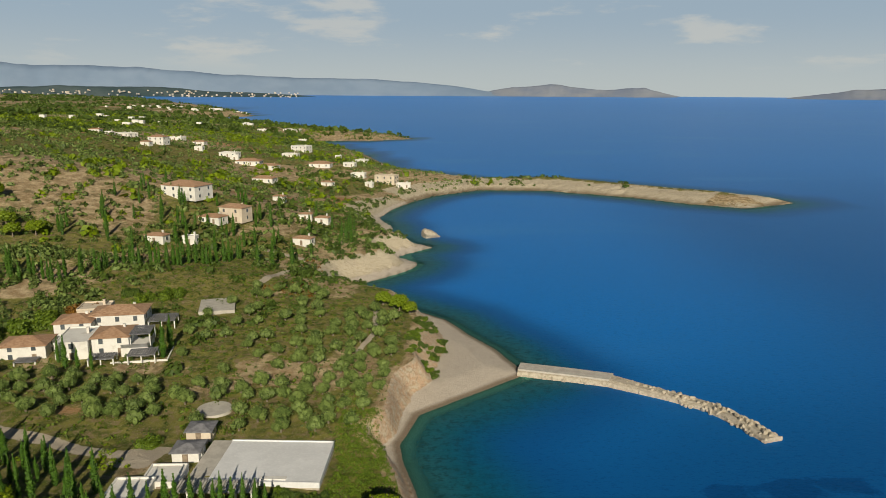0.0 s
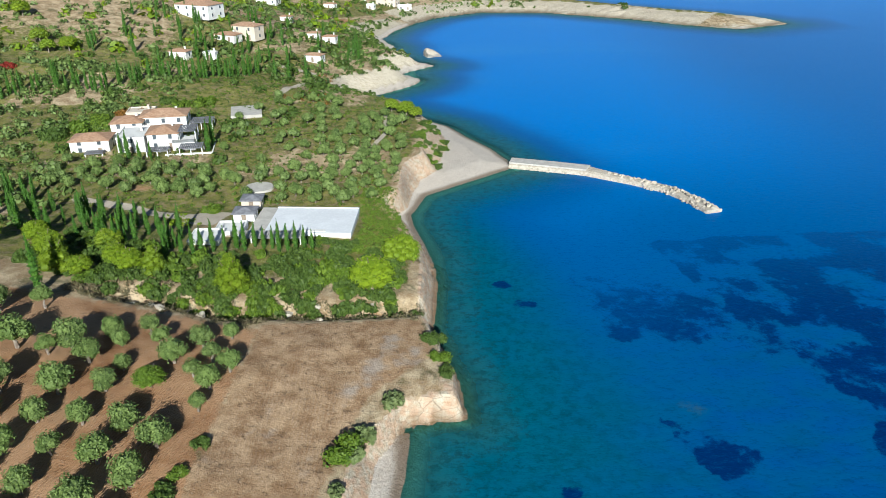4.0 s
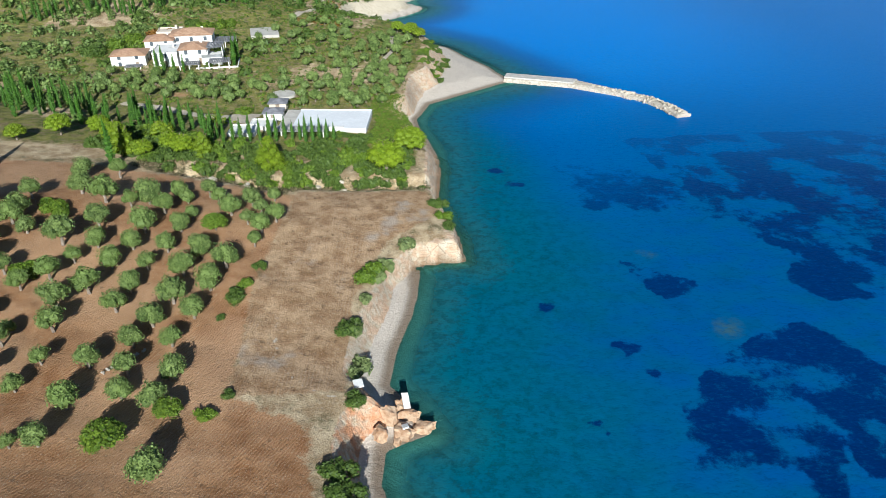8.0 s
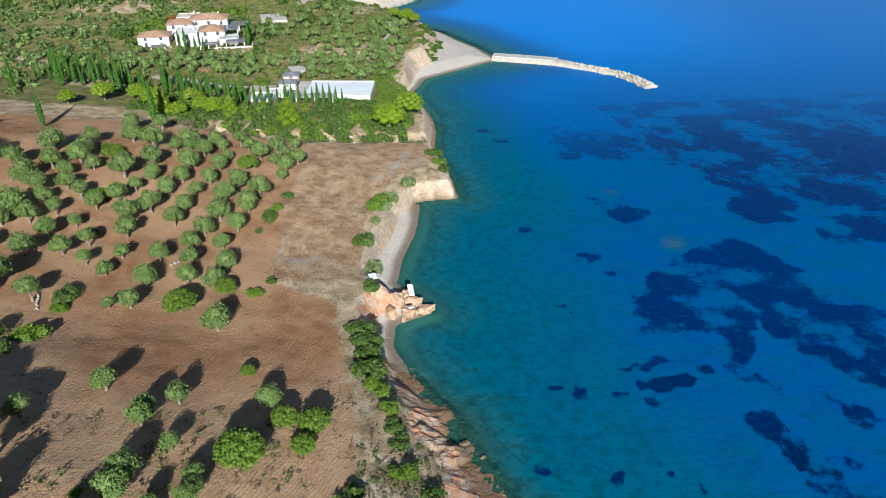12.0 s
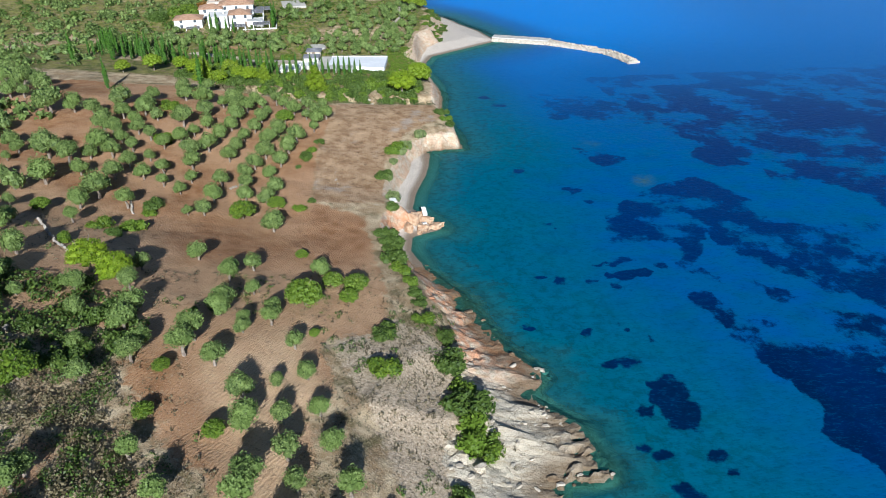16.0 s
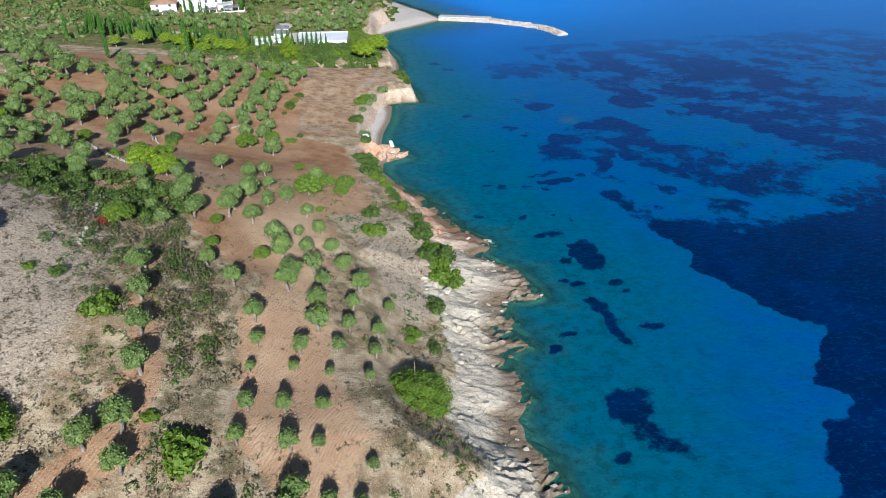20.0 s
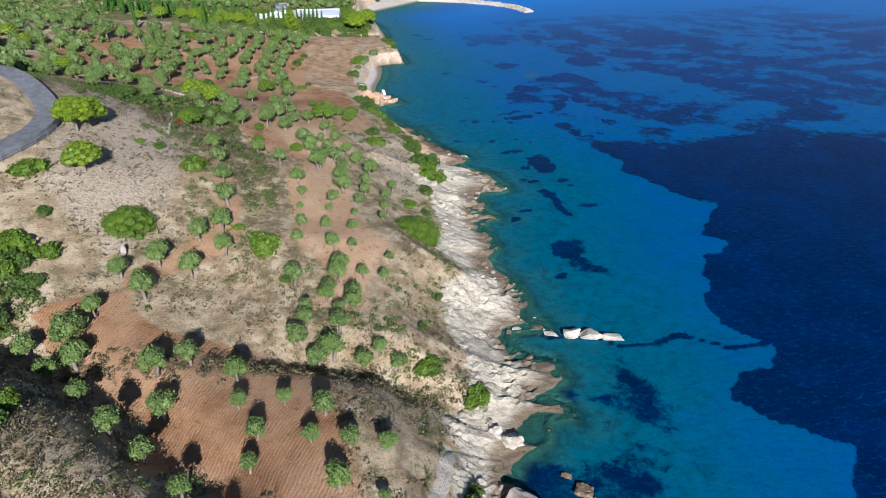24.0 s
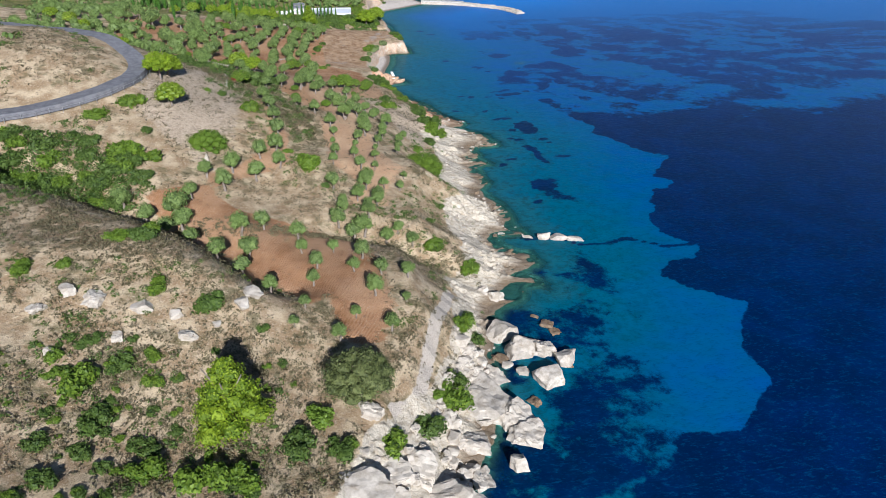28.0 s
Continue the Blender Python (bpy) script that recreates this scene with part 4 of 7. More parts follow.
STRIP_OLIVES = [(-30.8, -40.0, 1.25), (-26.7, -44.8, 1.20), (-33.4, -45.9, 1.83), (-62.5, -46.2, 1.02), (-46.0, -46.4, 1.67), (-26.3, -46.4, 1.32),
    (-26.3, -48.1, 1.42), (-33.2, -48.7, 1.84), (-52.0, -49.2, 1.62), (-29.5, -50.0, 1.14), (-61.8, -50.2, 2.10), (-73.4, -50.2, 2.06),
    (-29.2, -51.8, 1.27), (-58.3, -51.9, 0.97), (-22.1, -52.6, 1.45), (-43.0, -52.7, 2.05), (-49.4, -54.5, 1.42), (-34.3, -55.9, 2.08),
    (-42.8, -56.3, 1.89), (-19.4, -58.4, 1.47), (-34.4, -59.3, 2.05), (-39.4, -59.6, 1.59), (-30.5, -60.0, 1.60), (-22.6, -61.2, 1.04),
    (-46.1, -61.9, 0.99), (-39.2, -62.9, 1.65), (-16.9, -64.4, 1.30), (-26.1, -64.6, 1.76), (-20.7, -67.5, 1.51), (-42.6, -68.1, 1.55),
    (-24.3, -69.6, 1.98), (-14.6, -69.6, 1.49)]
STRIP_OLIVES_B = [(-19.0, -72.9, 1.62), (-11.6, -76.2, 1.68), (-17.3, -77.0, 1.40), (-34.1, -77.1, 1.32), (-21.9, -78.2, 1.88), (-7.2, -78.3, 1.11),
    (-22.1, -80.4, 1.85), (-12.6, -81.0, 1.22), (-29.3, -82.6, 1.49), (-41.1, -82.6, 1.37), (-17.5, -83.7, 1.62), (-41.2, -84.6, 1.66),
    (-8.7, -87.0, 1.11), (-12.8, -87.2, 1.16), (-16.9, -89.1, 1.74), (-25.3, -89.9, 1.51), (-39.0, -91.3, 1.58), (-9.0, -92.4, 1.07),
    (-13.9, -92.9, 1.10), (-24.3, -94.8, 1.06), (-18.7, -95.0, 1.29), (-37.5, -97.5, 1.62), (-19.2, -98.6, 0.78), (-14.7, -98.7, 0.74),
    (-9.6, -99.0, 0.84), (-24.4, -99.9, 0.77)]
SOUTH_OLIVES = [(-36.0, -103.7, 1.78), (-14.9, -106.0, 1.03), (-19.4, -106.4, 1.16), (-23.6, -106.9, 1.19), (-15.0, -111.8, 0.88),
    (-35.8, -112.0, 1.98), (-23.9, -112.1, 1.13), (-18.1, -112.5, 1.32), (-8.9, -114.0, 0.81), (-38.7, -114.7, 1.71), (-34.6, -117.0, 1.58),
    (-16.8, -119.0, 1.61), (-10.0, -119.2, 0.98), (-13.3, -119.3, 1.08), (-17.1, -121.3, 1.64), (-43.3, -121.8, 1.87), (-23.7, -122.6, 1.63),
    (-38.7, -122.7, 1.82), (-18.4, -124.8, 1.31), (-14.7, -126.2, 1.50), (-47.4, -126.4, 1.50), (-18.8, -126.6, 1.33), (-14.9, -128.2, 1.41),
    (-43.6, -129.4, 1.89), (-21.6, -129.6, 1.14), (-16.8, -129.9, 1.05), (-21.5, -132.4, 1.36), (-16.7, -133.4, 1.50), (-48.7, -134.4, 1.42),
    (-22.4, -135.9, 1.71), (-60.1, -136.5, 1.93), (-11.2, -136.6, 1.19)]
SOUTH_OLIVES_B = [(-17.6, -137.4, 1.91), (-8.6, -138.0, 1.34), (-13.5, -138.5, 1.47), (-19.6, -138.9, 1.59), (-50.4, -139.0, 2.59),
    (-55.3, -140.5, 1.75), (-35.2, -142.4, 1.57), (-48.8, -142.7, 1.99), (-38.6, -144.8, 1.84), (-50.7, -145.3, 1.55), (-28.9, -145.4, 1.55),
    (-22.8, -149.9, 1.04), (-45.7, -150.3, 1.36), (-27.9, -150.8, 1.15), (-36.6, -151.1, 1.76), (-17.9, -151.9, 1.53), (-25.2, -155.7, 1.34),
    (-19.2, -156.4, 1.10), (-40.3, -156.4, 1.64), (-14.8, -157.3, 1.22), (-10.6, -158.3, 1.21), (-36.2, -159.6, 1.49), (-25.5, -160.2, 1.21),
    (-15.9, -163.1, 1.56), (-31.5, -164.5, 1.32), (-11.2, -164.6, 0.80), (-26.2, -168.1, 0.96), (-18.9, -168.6, 0.91), (-13.7, -170.8, 1.28),
    (-27.4, -172.9, 0.81), (-21.1, -173.9, 1.22)]
for where, group, label in (
        (NORTH_OLIVES + NORTH_OLIVES_B + NORTH_OLIVES_C + NORTH_OLIVES_D, "olive trees of the northern grove", "grey-green olive tree with a rounded crown on red ploughed earth"),
        (STRIP_OLIVES + STRIP_OLIVES_B, "olive trees of the sloping strips", "olive tree with a pale trunk in a furrowed red strip"),
        (SOUTH_OLIVES + SOUTH_OLIVES_B, "olive trees of the southern terraces", "olive tree on a stony terrace of reddish earth")):
    for x, y, r in where:
        young = r < 2.15 and y < -70
        tree("olive_tree", rng.choice(YOUNG_OLIVES if young else OLD_OLIVES), x, y, label, "olive tree", group, rng.uniform(0, 360), r / (1.17 if young else 1.98))

planted = [(x, y) for x, y, r in NORTH_OLIVES + NORTH_OLIVES_B + NORTH_OLIVES_C + NORTH_OLIVES_D] + [(-50, -42), (-55, -41), (-52, -41.5)]
for k in range(1500):
    x, y = rng.uniform(-140, -52), rng.uniform(-36, 76)
    if x > np.interp(y, (-36, 0, 30, 60, 76), (-72, -86, -104, -116, -122)) or near_line(np.array([x]), np.array([y]), ROAD_LINE)[0] < 9:
        continue
    if all((x - a) ** 2 + (y - b) ** 2 > 27 for a, b in planted):
        planted.append((x, y))
        tree("olive_tree", rng.choice(GARDEN_OLIVES), x, y, "broad grey-green olive tree in the western grove", "olive tree", "olive trees of the western grove", rng.uniform(0, 360), rng.uniform(0.95, 1.3))


def pine_kind(seed, radius=3.2, tall=6.0, count=2400, shape="round", material=None, leaf=0.2):
    rng = random.Random(seed)
    lobes = []
    if shape == "round":
        for n in range(30):
            f = (n + 0.5) / 30
            turn, polar = n * 2.4, math.acos(1 - 1.25 * f)
            r = radius * rng.uniform(0.26, 0.4)
            lobes.append((math.cos(turn) * math.sin(polar) * radius * 0.72, math.sin(turn) * math.sin(polar) * radius * 0.72, tall - radius * 0.95 + math.cos(polar) * radius * 0.62, r, r, r * 0.7))
    else:
        for n in range(24):
            f = n / 23
            turn, far = n * 2.4, radius * (1 - f) ** 0.7 * 0.68
            r = radius * (0.44 - 0.2 * f)
            lobes.append((math.cos(turn) * far, math.sin(turn) * far, tall * (0.16 + 0.8 * f), r, r, r * 0.8))
    crown = crown_mesh("crown", lobes, count, leaf, seed, material or PINE, 0.3)
    return trunk_mesh(tall * 0.62, 0.2 * tall / 6, rng.uniform(-0.3, 0.3), 4, radius * 0.45, seed), crown


ROUND_PINE, ROUND_PINE_B, TALL_PINE = pine_kind(41, 3.0, 5.6, 3000), pine_kind(42, 2.7, 4.8, 2600), pine_kind(43, 3.2, 7.0, 9000, "cone", None, 0.14)
CAROB = leaf_material("carob_leaves", (0.040, 0.056, 0.014), (0.190, 0.215, 0.070), (0.130, 0.165, 0.046))
BROADLEAF = pine_kind(44, 2.6, 4.2, 8500, "round", CAROB, 0.115)
GREAT_LENTISK = pine_kind(46, 4.4, 5.2, 9500, "round", FRESH, 0.17)
LEAFY = pine_kind(45, 2.4, 4.0, 2600, "round", FRESH)
for kind, x, y, size, name, label in (
        (ROUND_PINE, -53.6, -41.6, 1.0, "pine_tree", "bright yellow-green pine with a rounded crown beside the grove"),
        (ROUND_PINE_B, -49.0, -43.5, 1.0, "pine_tree", "bright yellow-green pine close beside a second pine"),
        (ROUND_PINE, -62.6, -91, 1.2, "pine_tree", "bright yellow-green pine beside the road bend"),
        (ROUND_PINE_B, -61.6, -87.5, 1.2, "pine_tree", "yellow-green pine behind the road bend"),
        (ROUND_PINE_B, -57.4, -104.5, 1.15, "pine_tree", "low round pine on bare reddish ground"),
        (TALL_PINE, -33.2, -190.6, 1.5, "pine_tree", "tall bright green pine among grey scrub"),
        (ROUND_PINE, -15.6, 81, 1.45, "pine_tree", "umbrella pine with bare pale stems above the sea cliff"),
        (ROUND_PINE_B, -11, 93, 1.5, "pine_tree", "broad light-green pine at the cliff edge"),
        (TALL_PINE, -41.2, 77, 1.1, "pine_tree", "slender yellow-green pine in a green thicket"),
        (BROADLEAF, -18.3, -183.5, 1.8, "carob_tree", "broad dense grey-green tree at the edge of the red field"),
        (GREAT_LENTISK, -3.7, -97.8, 1.12, "lentisk_tree", "great rounded bright green lentisk above the white rocks"),
        (GREAT_LENTISK, -49.3, -114.5, 0.95, "lentisk_tree", "dense rounded bright green lentisk on a stony slope"),
        (LEAFY, -48.6, -69.5, 1.0, "mulberry_tree", "bright green leafy tree beside a reddening bush"),
        (LEAFY, -23.1, -40.3, 1.2, "carob_tree", "broad rounded green carob tree on dry ground")):
    tree(name, kind, x, y, label, "tree", "", rng.uniform(0, 360), size, 1.7 if name == "lentisk_tree" else 0.08)

for x, y, r in [(-43.9, 46.0, 2.2), (-70.3, 43.3, 1.5), (-36.3, -0.5, 1.8), (-41.4, -7.0, 2.4), (-74.4, -16.4, 1.6), (-27.0, -22.6, 1.1), (-20.1, -32.2, 1.7), (-16.3, -32.4, 2.0), (-17.0, -36.5, 1.5), (-35.8, -62.8, 1.1), (-35.0, -70.7, 1.2), (-20.3, -48.1, 0.8), (-27.2, -71.7, 1.3)]:
    tree("young_carob", LEAFY, x, y, "small fresh green carob tree between the olives", "tree", "young carobs", rng.uniform(0, 360), r / 2.3)


# ---- shrubs ----
def shrub_kind(seed, material, count=1150, size=0.125, flat=0.6):
    r = random.Random(seed)
    lobes = [(r.uniform(-0.6, 0.6), r.uniform(-0.6, 0.6), 0.32 * flat, r.uniform(0.32, 0.55), r.uniform(0.32, 0.55), r.uniform(0.6, 0.95) * flat) for n in range(9)]
    return crown_mesh("foliage", lobes, count, size, seed, material, 0.25)


MASTIC, LENTISK, CACTI = [shrub_kind(s, FRESH) for s in (61, 62, 63)], [shrub_kind(s, DARKLEAF) for s in (64, 65, 66)], [shrub_kind(s, CACTUS, 420, 0.24, 0.8) for s in (67, 68)]
BUSH_FRESH, BUSH_DARK = [shrub_kind(s, FRESH, 430, 0.19) for s in (51, 52)], [shrub_kind(s, DARKLEAF, 430, 0.19) for s in (53, 54)]
GROVE_SHRUBS = [(-73.8, 47.6, 3.1), (-33.7, 36.0, 1.5), (-35.1, 26.6, 2.0), (-36.2, 21.4, 0.9), (-34.3, 30.1, 1.6), (-32.0, -0.2, 1.6), (-58.1, -7.8, 2.3), (-61.8, -21.3, 2.4), (-57.3, -19.5, 2.7), (-57.8, -11.0, 1.6), (-58.1, -24.4, 1.7), (-36.8, -49.1, 0.9), (-63.1, -31.2, 1.8), (-68.1, 26.2, 2.8)]
BIG_SHRUBS = [(-2.4, -160.5, 2.4), (-1.0, -157.6, 1.9), (0.4, -160.5, 1.6), (-5.9, -177.3, 3.0), (-5.1, -173.8, 2.2), (-10.0, -183.7, 2.4), (-14.6, -188.6, 2.7), (-19.8, -191.8, 1.2), (2.4, -139.8, 2.3), (-3.9, -136.8, 1.9),
              (-64.7, -106.8, 2.6), (-70.1, -113.6, 2.2), (-60.2, -116.0, 1.3), (-62.2, -123.0, 2.9), (-58.1, -124.3, 2.3), (-64.8, -131.6, 2.6), (-64.9, -135.6, 1.7), (-43.4, -94.7, 2.6), (-29.6, -114.6, 3.2), (-58.2, -129.3, 1.7), (-61.9, -128.3, 1.7),
              (-61.7, -135.2, 1.7), (-5.0, -136.9, 2.1), (-50.0, -160.1, 1.9), (-49.3, -157.0, 1.8), (-53, -161, 1.8)]
SHORE_SHRUBS = [(-14.4, 37.9, 2.9), (-16.4, 22.4, 2.2), (-13.2, 6.2, 1.6), (-13.8, -7.4, 2.2), (-12.4, -11, 2.2), (-12, -13.5, 2.0), (-11.3, -18.0, 2.6), (-9.6, -21.5, 2.0), (-7.9, -26.4, 1.6), (-6.8, -29.4, 1.4), (-5.8, -32.1, 1.5), (-5.2, -37.8, 1.8), (-1.9, -39.8, 1.8),
                (-10.4, -52.2, 2.6), (-10.8, -43.9, 2.1), (-0.6, -46.5, 2.8), (1.2, -52, 2.6), (1.4, -55.7, 3.2), (2.6, -60.1, 3.4), (4.0, -61.5, 2.4), (0.5, -71.6, 2.0), (-4.1, -83.9, 1.1), (-0.5, -83.7, 1.4), (-3.6, 66, 2.0), (-2.2, 60.5, 1.8), (-1.2, 57, 1.5)]
SLOPE_SHRUBS = [(-62.2, -169.8, 1.8), (-58.0, -168.2, 1.4), (-45.1, -170.4, 1.9), (-38.3, -172.6, 2.4), (-31.4, -174.7, 1.1), (-50.6, -186.9, 3.0), (-47.4, -183.4, 1.9), (-44.2, -181.6, 1.5), (-43.3, -185.0, 1.5), (-54.9, -183.7, 1.6), (-48.2, -191.8, 2.2), (-52.4, -196.0, 1.6), (-41.8, -194.0, 1.6),
                (-43.6, -193.9, 1.3), (-41.3, -198.1, 2.3), (-35.5, -198.1, 3.2), (-31.3, -198.7, 2.5), (-23.7, -188.1, 2.4), (-25.8, -192.5, 2.5), (-20.6, -192.6, 2.1), (-48.3, -196.2, 1.5), (-50.4, -201.0, 1.8), (-39.7, -191.1, 1.1), (-51.3, -180.5, 1.4), (-52.1, -203.3, 1.1), (-45.9, -197.8, 1.2)]
SMALL_SHRUBS = [(-53.4, -88.9), (-50.2, -88.6), (-25.3, -121.5), (-3.6, -81.1), (-1.6, -117.5), (-4.9, -128.7), (-33.6, -109.3), (-30.0, 4.3), (-10.7, -41.8), (-8, -178), (-7, 76.5), (-11, 77.5)]
SLOPE_SHRUBS += GROVE_SHRUBS + [(x, y, rng.uniform(1.0, 1.7)) for x, y in SMALL_SHRUBS]
BIG_SHRUBS, SHORE_SHRUBS = [(x, y, 1.12 * r) for x, y, r in BIG_SHRUBS], [(x, y, 1.12 * r) for x, y, r in SHORE_SHRUBS]
for k in range(110):
    SLOPE_SHRUBS.append((rng.uniform(-64, -26), rng.uniform(-206, -179), rng.uniform(0.4, 1.1)))
for k in range(26):
    BIG_SHRUBS.append((rng.uniform(-86, -60), rng.uniform(-137, -122), rng.uniform(1.6, 3.0)))
for x, y, r in BIG_SHRUBS + SHORE_SHRUBS + SLOPE_SHRUBS:
    ob = new("shrub", rng.choice(MASTIC if rng.random() < 0.5 else LENTISK))
    ob.matrix_basis = Matrix.LocRotScale(on(x, y, 0.15), Euler((0, 0, rng.uniform(0, 6.3))), (r, r, r * 0.9))
    tagged(ob, "dense rounded evergreen shrub on the stony slope", "shrub", "large shrubs")
for x, y, r in [(-12.4, 42, 1.7), (-13.6, 37.5, 1.4), (-9, 49.6, 1.7), (-14.9, 31, 1.2), (-15.4, 22.5, 1.5), (-14.3, 16.5, 1.9), (-14.8, 13.5, 1.6)]:
    ob = new("prickly_pear", rng.choice(CACTI))
    ob.matrix_basis = Matrix.LocRotScale(on(x, y, 0.1), Euler((0, 0, rng.uniform(0, 6.3))), (r, r, r))
    tagged(ob, "pale green prickly pear clump on the cliff edge", "cactus", "prickly pears")


def strew(name, label, spots, material, leaves, size, low, high, seed, flat=0.7, category="scrub"):
    """Many small tufts at spots (x, y), joined into one object."""
    r = np.random.default_rng(seed)
    n = len(spots)
    z = ground(spots[:, 0], spots[:, 1])
    rad = r.uniform(low, high, n)
    out = r.normal(size=(n, leaves, 3))
    out /= np.linalg.norm(out, axis=2)[:, :, None]
    out[:, :, 2] = np.abs(out[:, :, 2]) * flat
    mid = out * rad[:, None, None] * r.uniform(0.55, 1.0, (n, leaves, 1)) + np.concatenate([spots, z[:, None]], 1)[:, None]
    face = out + r.normal(scale=0.5, size=out.shape)
    face /= np.linalg.norm(face, axis=2)[:, :, None]
    side = np.cross(face, r.normal(size=out.shape))
    side /= np.linalg.norm(side, axis=2)[:, :, None]
    up = np.cross(face, side)
    s = (size * rad[:, None] * r.uniform(0.6, 1.3, (n, leaves)))[:, :, None]
    verts = np.stack([mid - side * s, mid - up * s * 0.7, mid + side * s, mid + up * s * 0.7], 2).reshape(-1, 3)
    ob = new(name, mesh_from(name, verts, np.arange(4 * n * leaves).reshape(-1, 4), material))
    return tagged(ob, label, category, kind="stuff")


def scatter(n, x0, x1, y0, y1, seed, want):
    """n random spots in a rectangle, kept where want(x, y) says so (0 to 1)."""
    r = np.random.default_rng(seed)
    x, y = r.uniform(x0, x1, n), r.uniform(y0, y1, n)
    keep = r.random(n) < want(x, y)
    return np.stack([x[keep], y[keep]], 1)


def open_ground(x, y):
    """Where scrub can stand: dry land off the ploughed fields, the paths and the road."""
    z, a = land_heights(x, y)
    bare = np.clip(a["soil"] + a["field"] + a["path"] + a["rock"] * 0.97 + a["sand"] + 0.35 * a["scree"] + along(x, y, ROAD_LINE, 8.5), 0, 1)
    return (1 - bare) * (a["d"] > 2)


heath = scatter(36000, -95, 8, -205, -20, 71, lambda x, y: open_ground(x, y) * smooth(-0.3, 0.1, fbm(x, y, 9, 3, 61)))
strew("heath_scrub", "low grey-brown heath tufts over the dry slopes", heath, HEATH, 8, 0.28, 0.25, 0.6, 72)
dense = scatter(3600, -60, -24, -108, -58, 75, lambda x, y: inside(x, y, SCRUB_BELT, 1.5) * (0.35 + 0.65 * smooth(-0.2, 0.1, fbm(x, y, 7, 3, 63))))
strew("scrub_belt", "dark tangled scrub in a belt between the groves", dense[::11], DARKLEAF, 110, 0.12, 0.7, 1.5, 76, 1.0)
strew("grey_brush", "grey twiggy brush in a belt between the groves", dense[1::4], HEATH, 60, 0.13, 0.7, 1.5, 77, 0.95)
gully = scatter(1500, -84, -55, -140, -120, 78, lambda x, y: inside(x, y, [(-84, -138), (-62, -138), (-56, -132), (-62, -125), (-70, -121), (-84, -120)], 1.5))
strew("gully_thicket", "bright green thicket filling the gully", gully[::3], DARKLEAF, 70, 0.16, 0.6, 1.5, 79, 0.9)
shade = scatter(1500, -50, 4, -148, -134, 80, lambda x, y: 0.8 * np.exp(-((y + 141 - 0.06 * (x + 20)) / 2.2) ** 2))
strew("bank_scrub", "dark scrub along a terrace bank", shade, HEATH, 30, 0.2, 0.4, 0.9, 81, 0.9)
tangle = scatter(420, -72, -38, -66, -42, 84, lambda x, y: inside(x, y, [(-72, -44), (-52, -46), (-40, -54), (-42, -64), (-60, -66), (-72, -60)], 1.5) * 0.8)
strew("grove_tangle", "dark brambles and brush at the edge of the grove", tangle, DARKLEAF, 44, 0.19, 0.7, 1.5, 85, 1.0)
for x, y in tangle[::9]:
    ob = new("shrub", rng.choice(LENTISK))
    r = rng.uniform(1.3, 2.4)
    ob.matrix_basis = Matrix.LocRotScale(on(x, y, 0.15), Euler((0, 0, rng.uniform(0, 6.3))), (r, r, r * 1.1))
    tagged(ob, "dark green shrub in a tangle at the edge of the grove", "shrub", "shrubs of the grove edge")
inland_scrub = scatter(3600, -260, -92, -270, -20, 90, lambda x, y: smooth(-0.2, 0.2, fbm(x, y, 18, 3, 77)) * (1 - along(x, y, ROAD_LINE, 10)))
strew("inland_scrub", "dry scrub over the slopes inland of the road", inland_scrub, DARKLEAF, 9, 0.4, 0.6, 1.6, 94)
south_scrub = scatter(1800, -92, -8, -280, -204, 95, lambda x, y: smooth(-0.2, 0.2, fbm(x, y, 12, 3, 78)))
strew("southern_scrub", "grey-brown heath on the southern slopes", south_scrub, HEATH, 9, 0.4, 0.5, 1.2, 96)
upland = scatter(9000, -66, -4, -206, -148, 82, lambda x, y: open_ground(x, y) * smooth(-0.25, 0.15, fbm(x, y, 6, 3, 64)))
strew("upland_heath", "grey-brown thorny tufts on the stony upland", upland, HEATH, 14, 0.22, 0.3, 0.75, 83)
thorn = scatter(9500, -95, 8, -205, -20, 73, lambda x, y: open_ground(x, y) * smooth(0.0, 0.3, fbm(x, y, 12, 3, 62)))
strew("thorny_scrub", "dark green low scrub in patches on the slopes", thorn, DARKLEAF, 26, 0.19, 0.35, 0.95, 74)


# ---- rocks ----
def boulder_mesh(seed, material, rough=0.4, fine=4):
    bm = bmesh.new()
    bmesh.ops.create_icosphere(bm, subdivisions=fine, radius=1)
    r = random.Random(seed)
    # a rough block: six faces out of square, then a few broken corners
    cuts = [((Vector(n) + Vector((r.gauss(0, 0.22), r.gauss(0, 0.22), r.gauss(0, 0.22)))).normalized(), r.uniform(0.52, 0.7)) for n in ((1, 0, 0), (-1, 0, 0), (0, 1, 0), (0, -1, 0), (0, 0, 1), (0, 0, -1))]
    cuts += [(Vector((r.gauss(0, 1), r.gauss(0, 1), r.gauss(0, 0.8))).normalized(), r.uniform(0.66, 0.8)) for n in range(6)]
    for vert in bm.verts:
        p = vert.co.copy()
        for n, d in cuts:
            over = p.dot(n) - d
            if over > 0:
                p -= n * over * 0.97
        p *= 1 + rough * (noise.fractal(p * 2.2 + Vector((seed, 0, 0)), 0.7, 2.1, 5) * 0.6)
        vert.co = p
    me = bpy.data.meshes.new("boulder")
    bm.to_mesh(me), bm.free()
    me.materials.append(material)
    me.polygons.foreach_set("use_smooth", np.zeros(len(me.polygons), bool))
    return me


BOULDERS = [boulder_mesh(s, STONE) for s in range(1, 5)] + [boulder_mesh(s, STONE, 0.26, 3) for s in range(5, 12)]
PEBBLES = [boulder_mesh(s, STONE, 0.3, 2) for s in range(41, 46)]
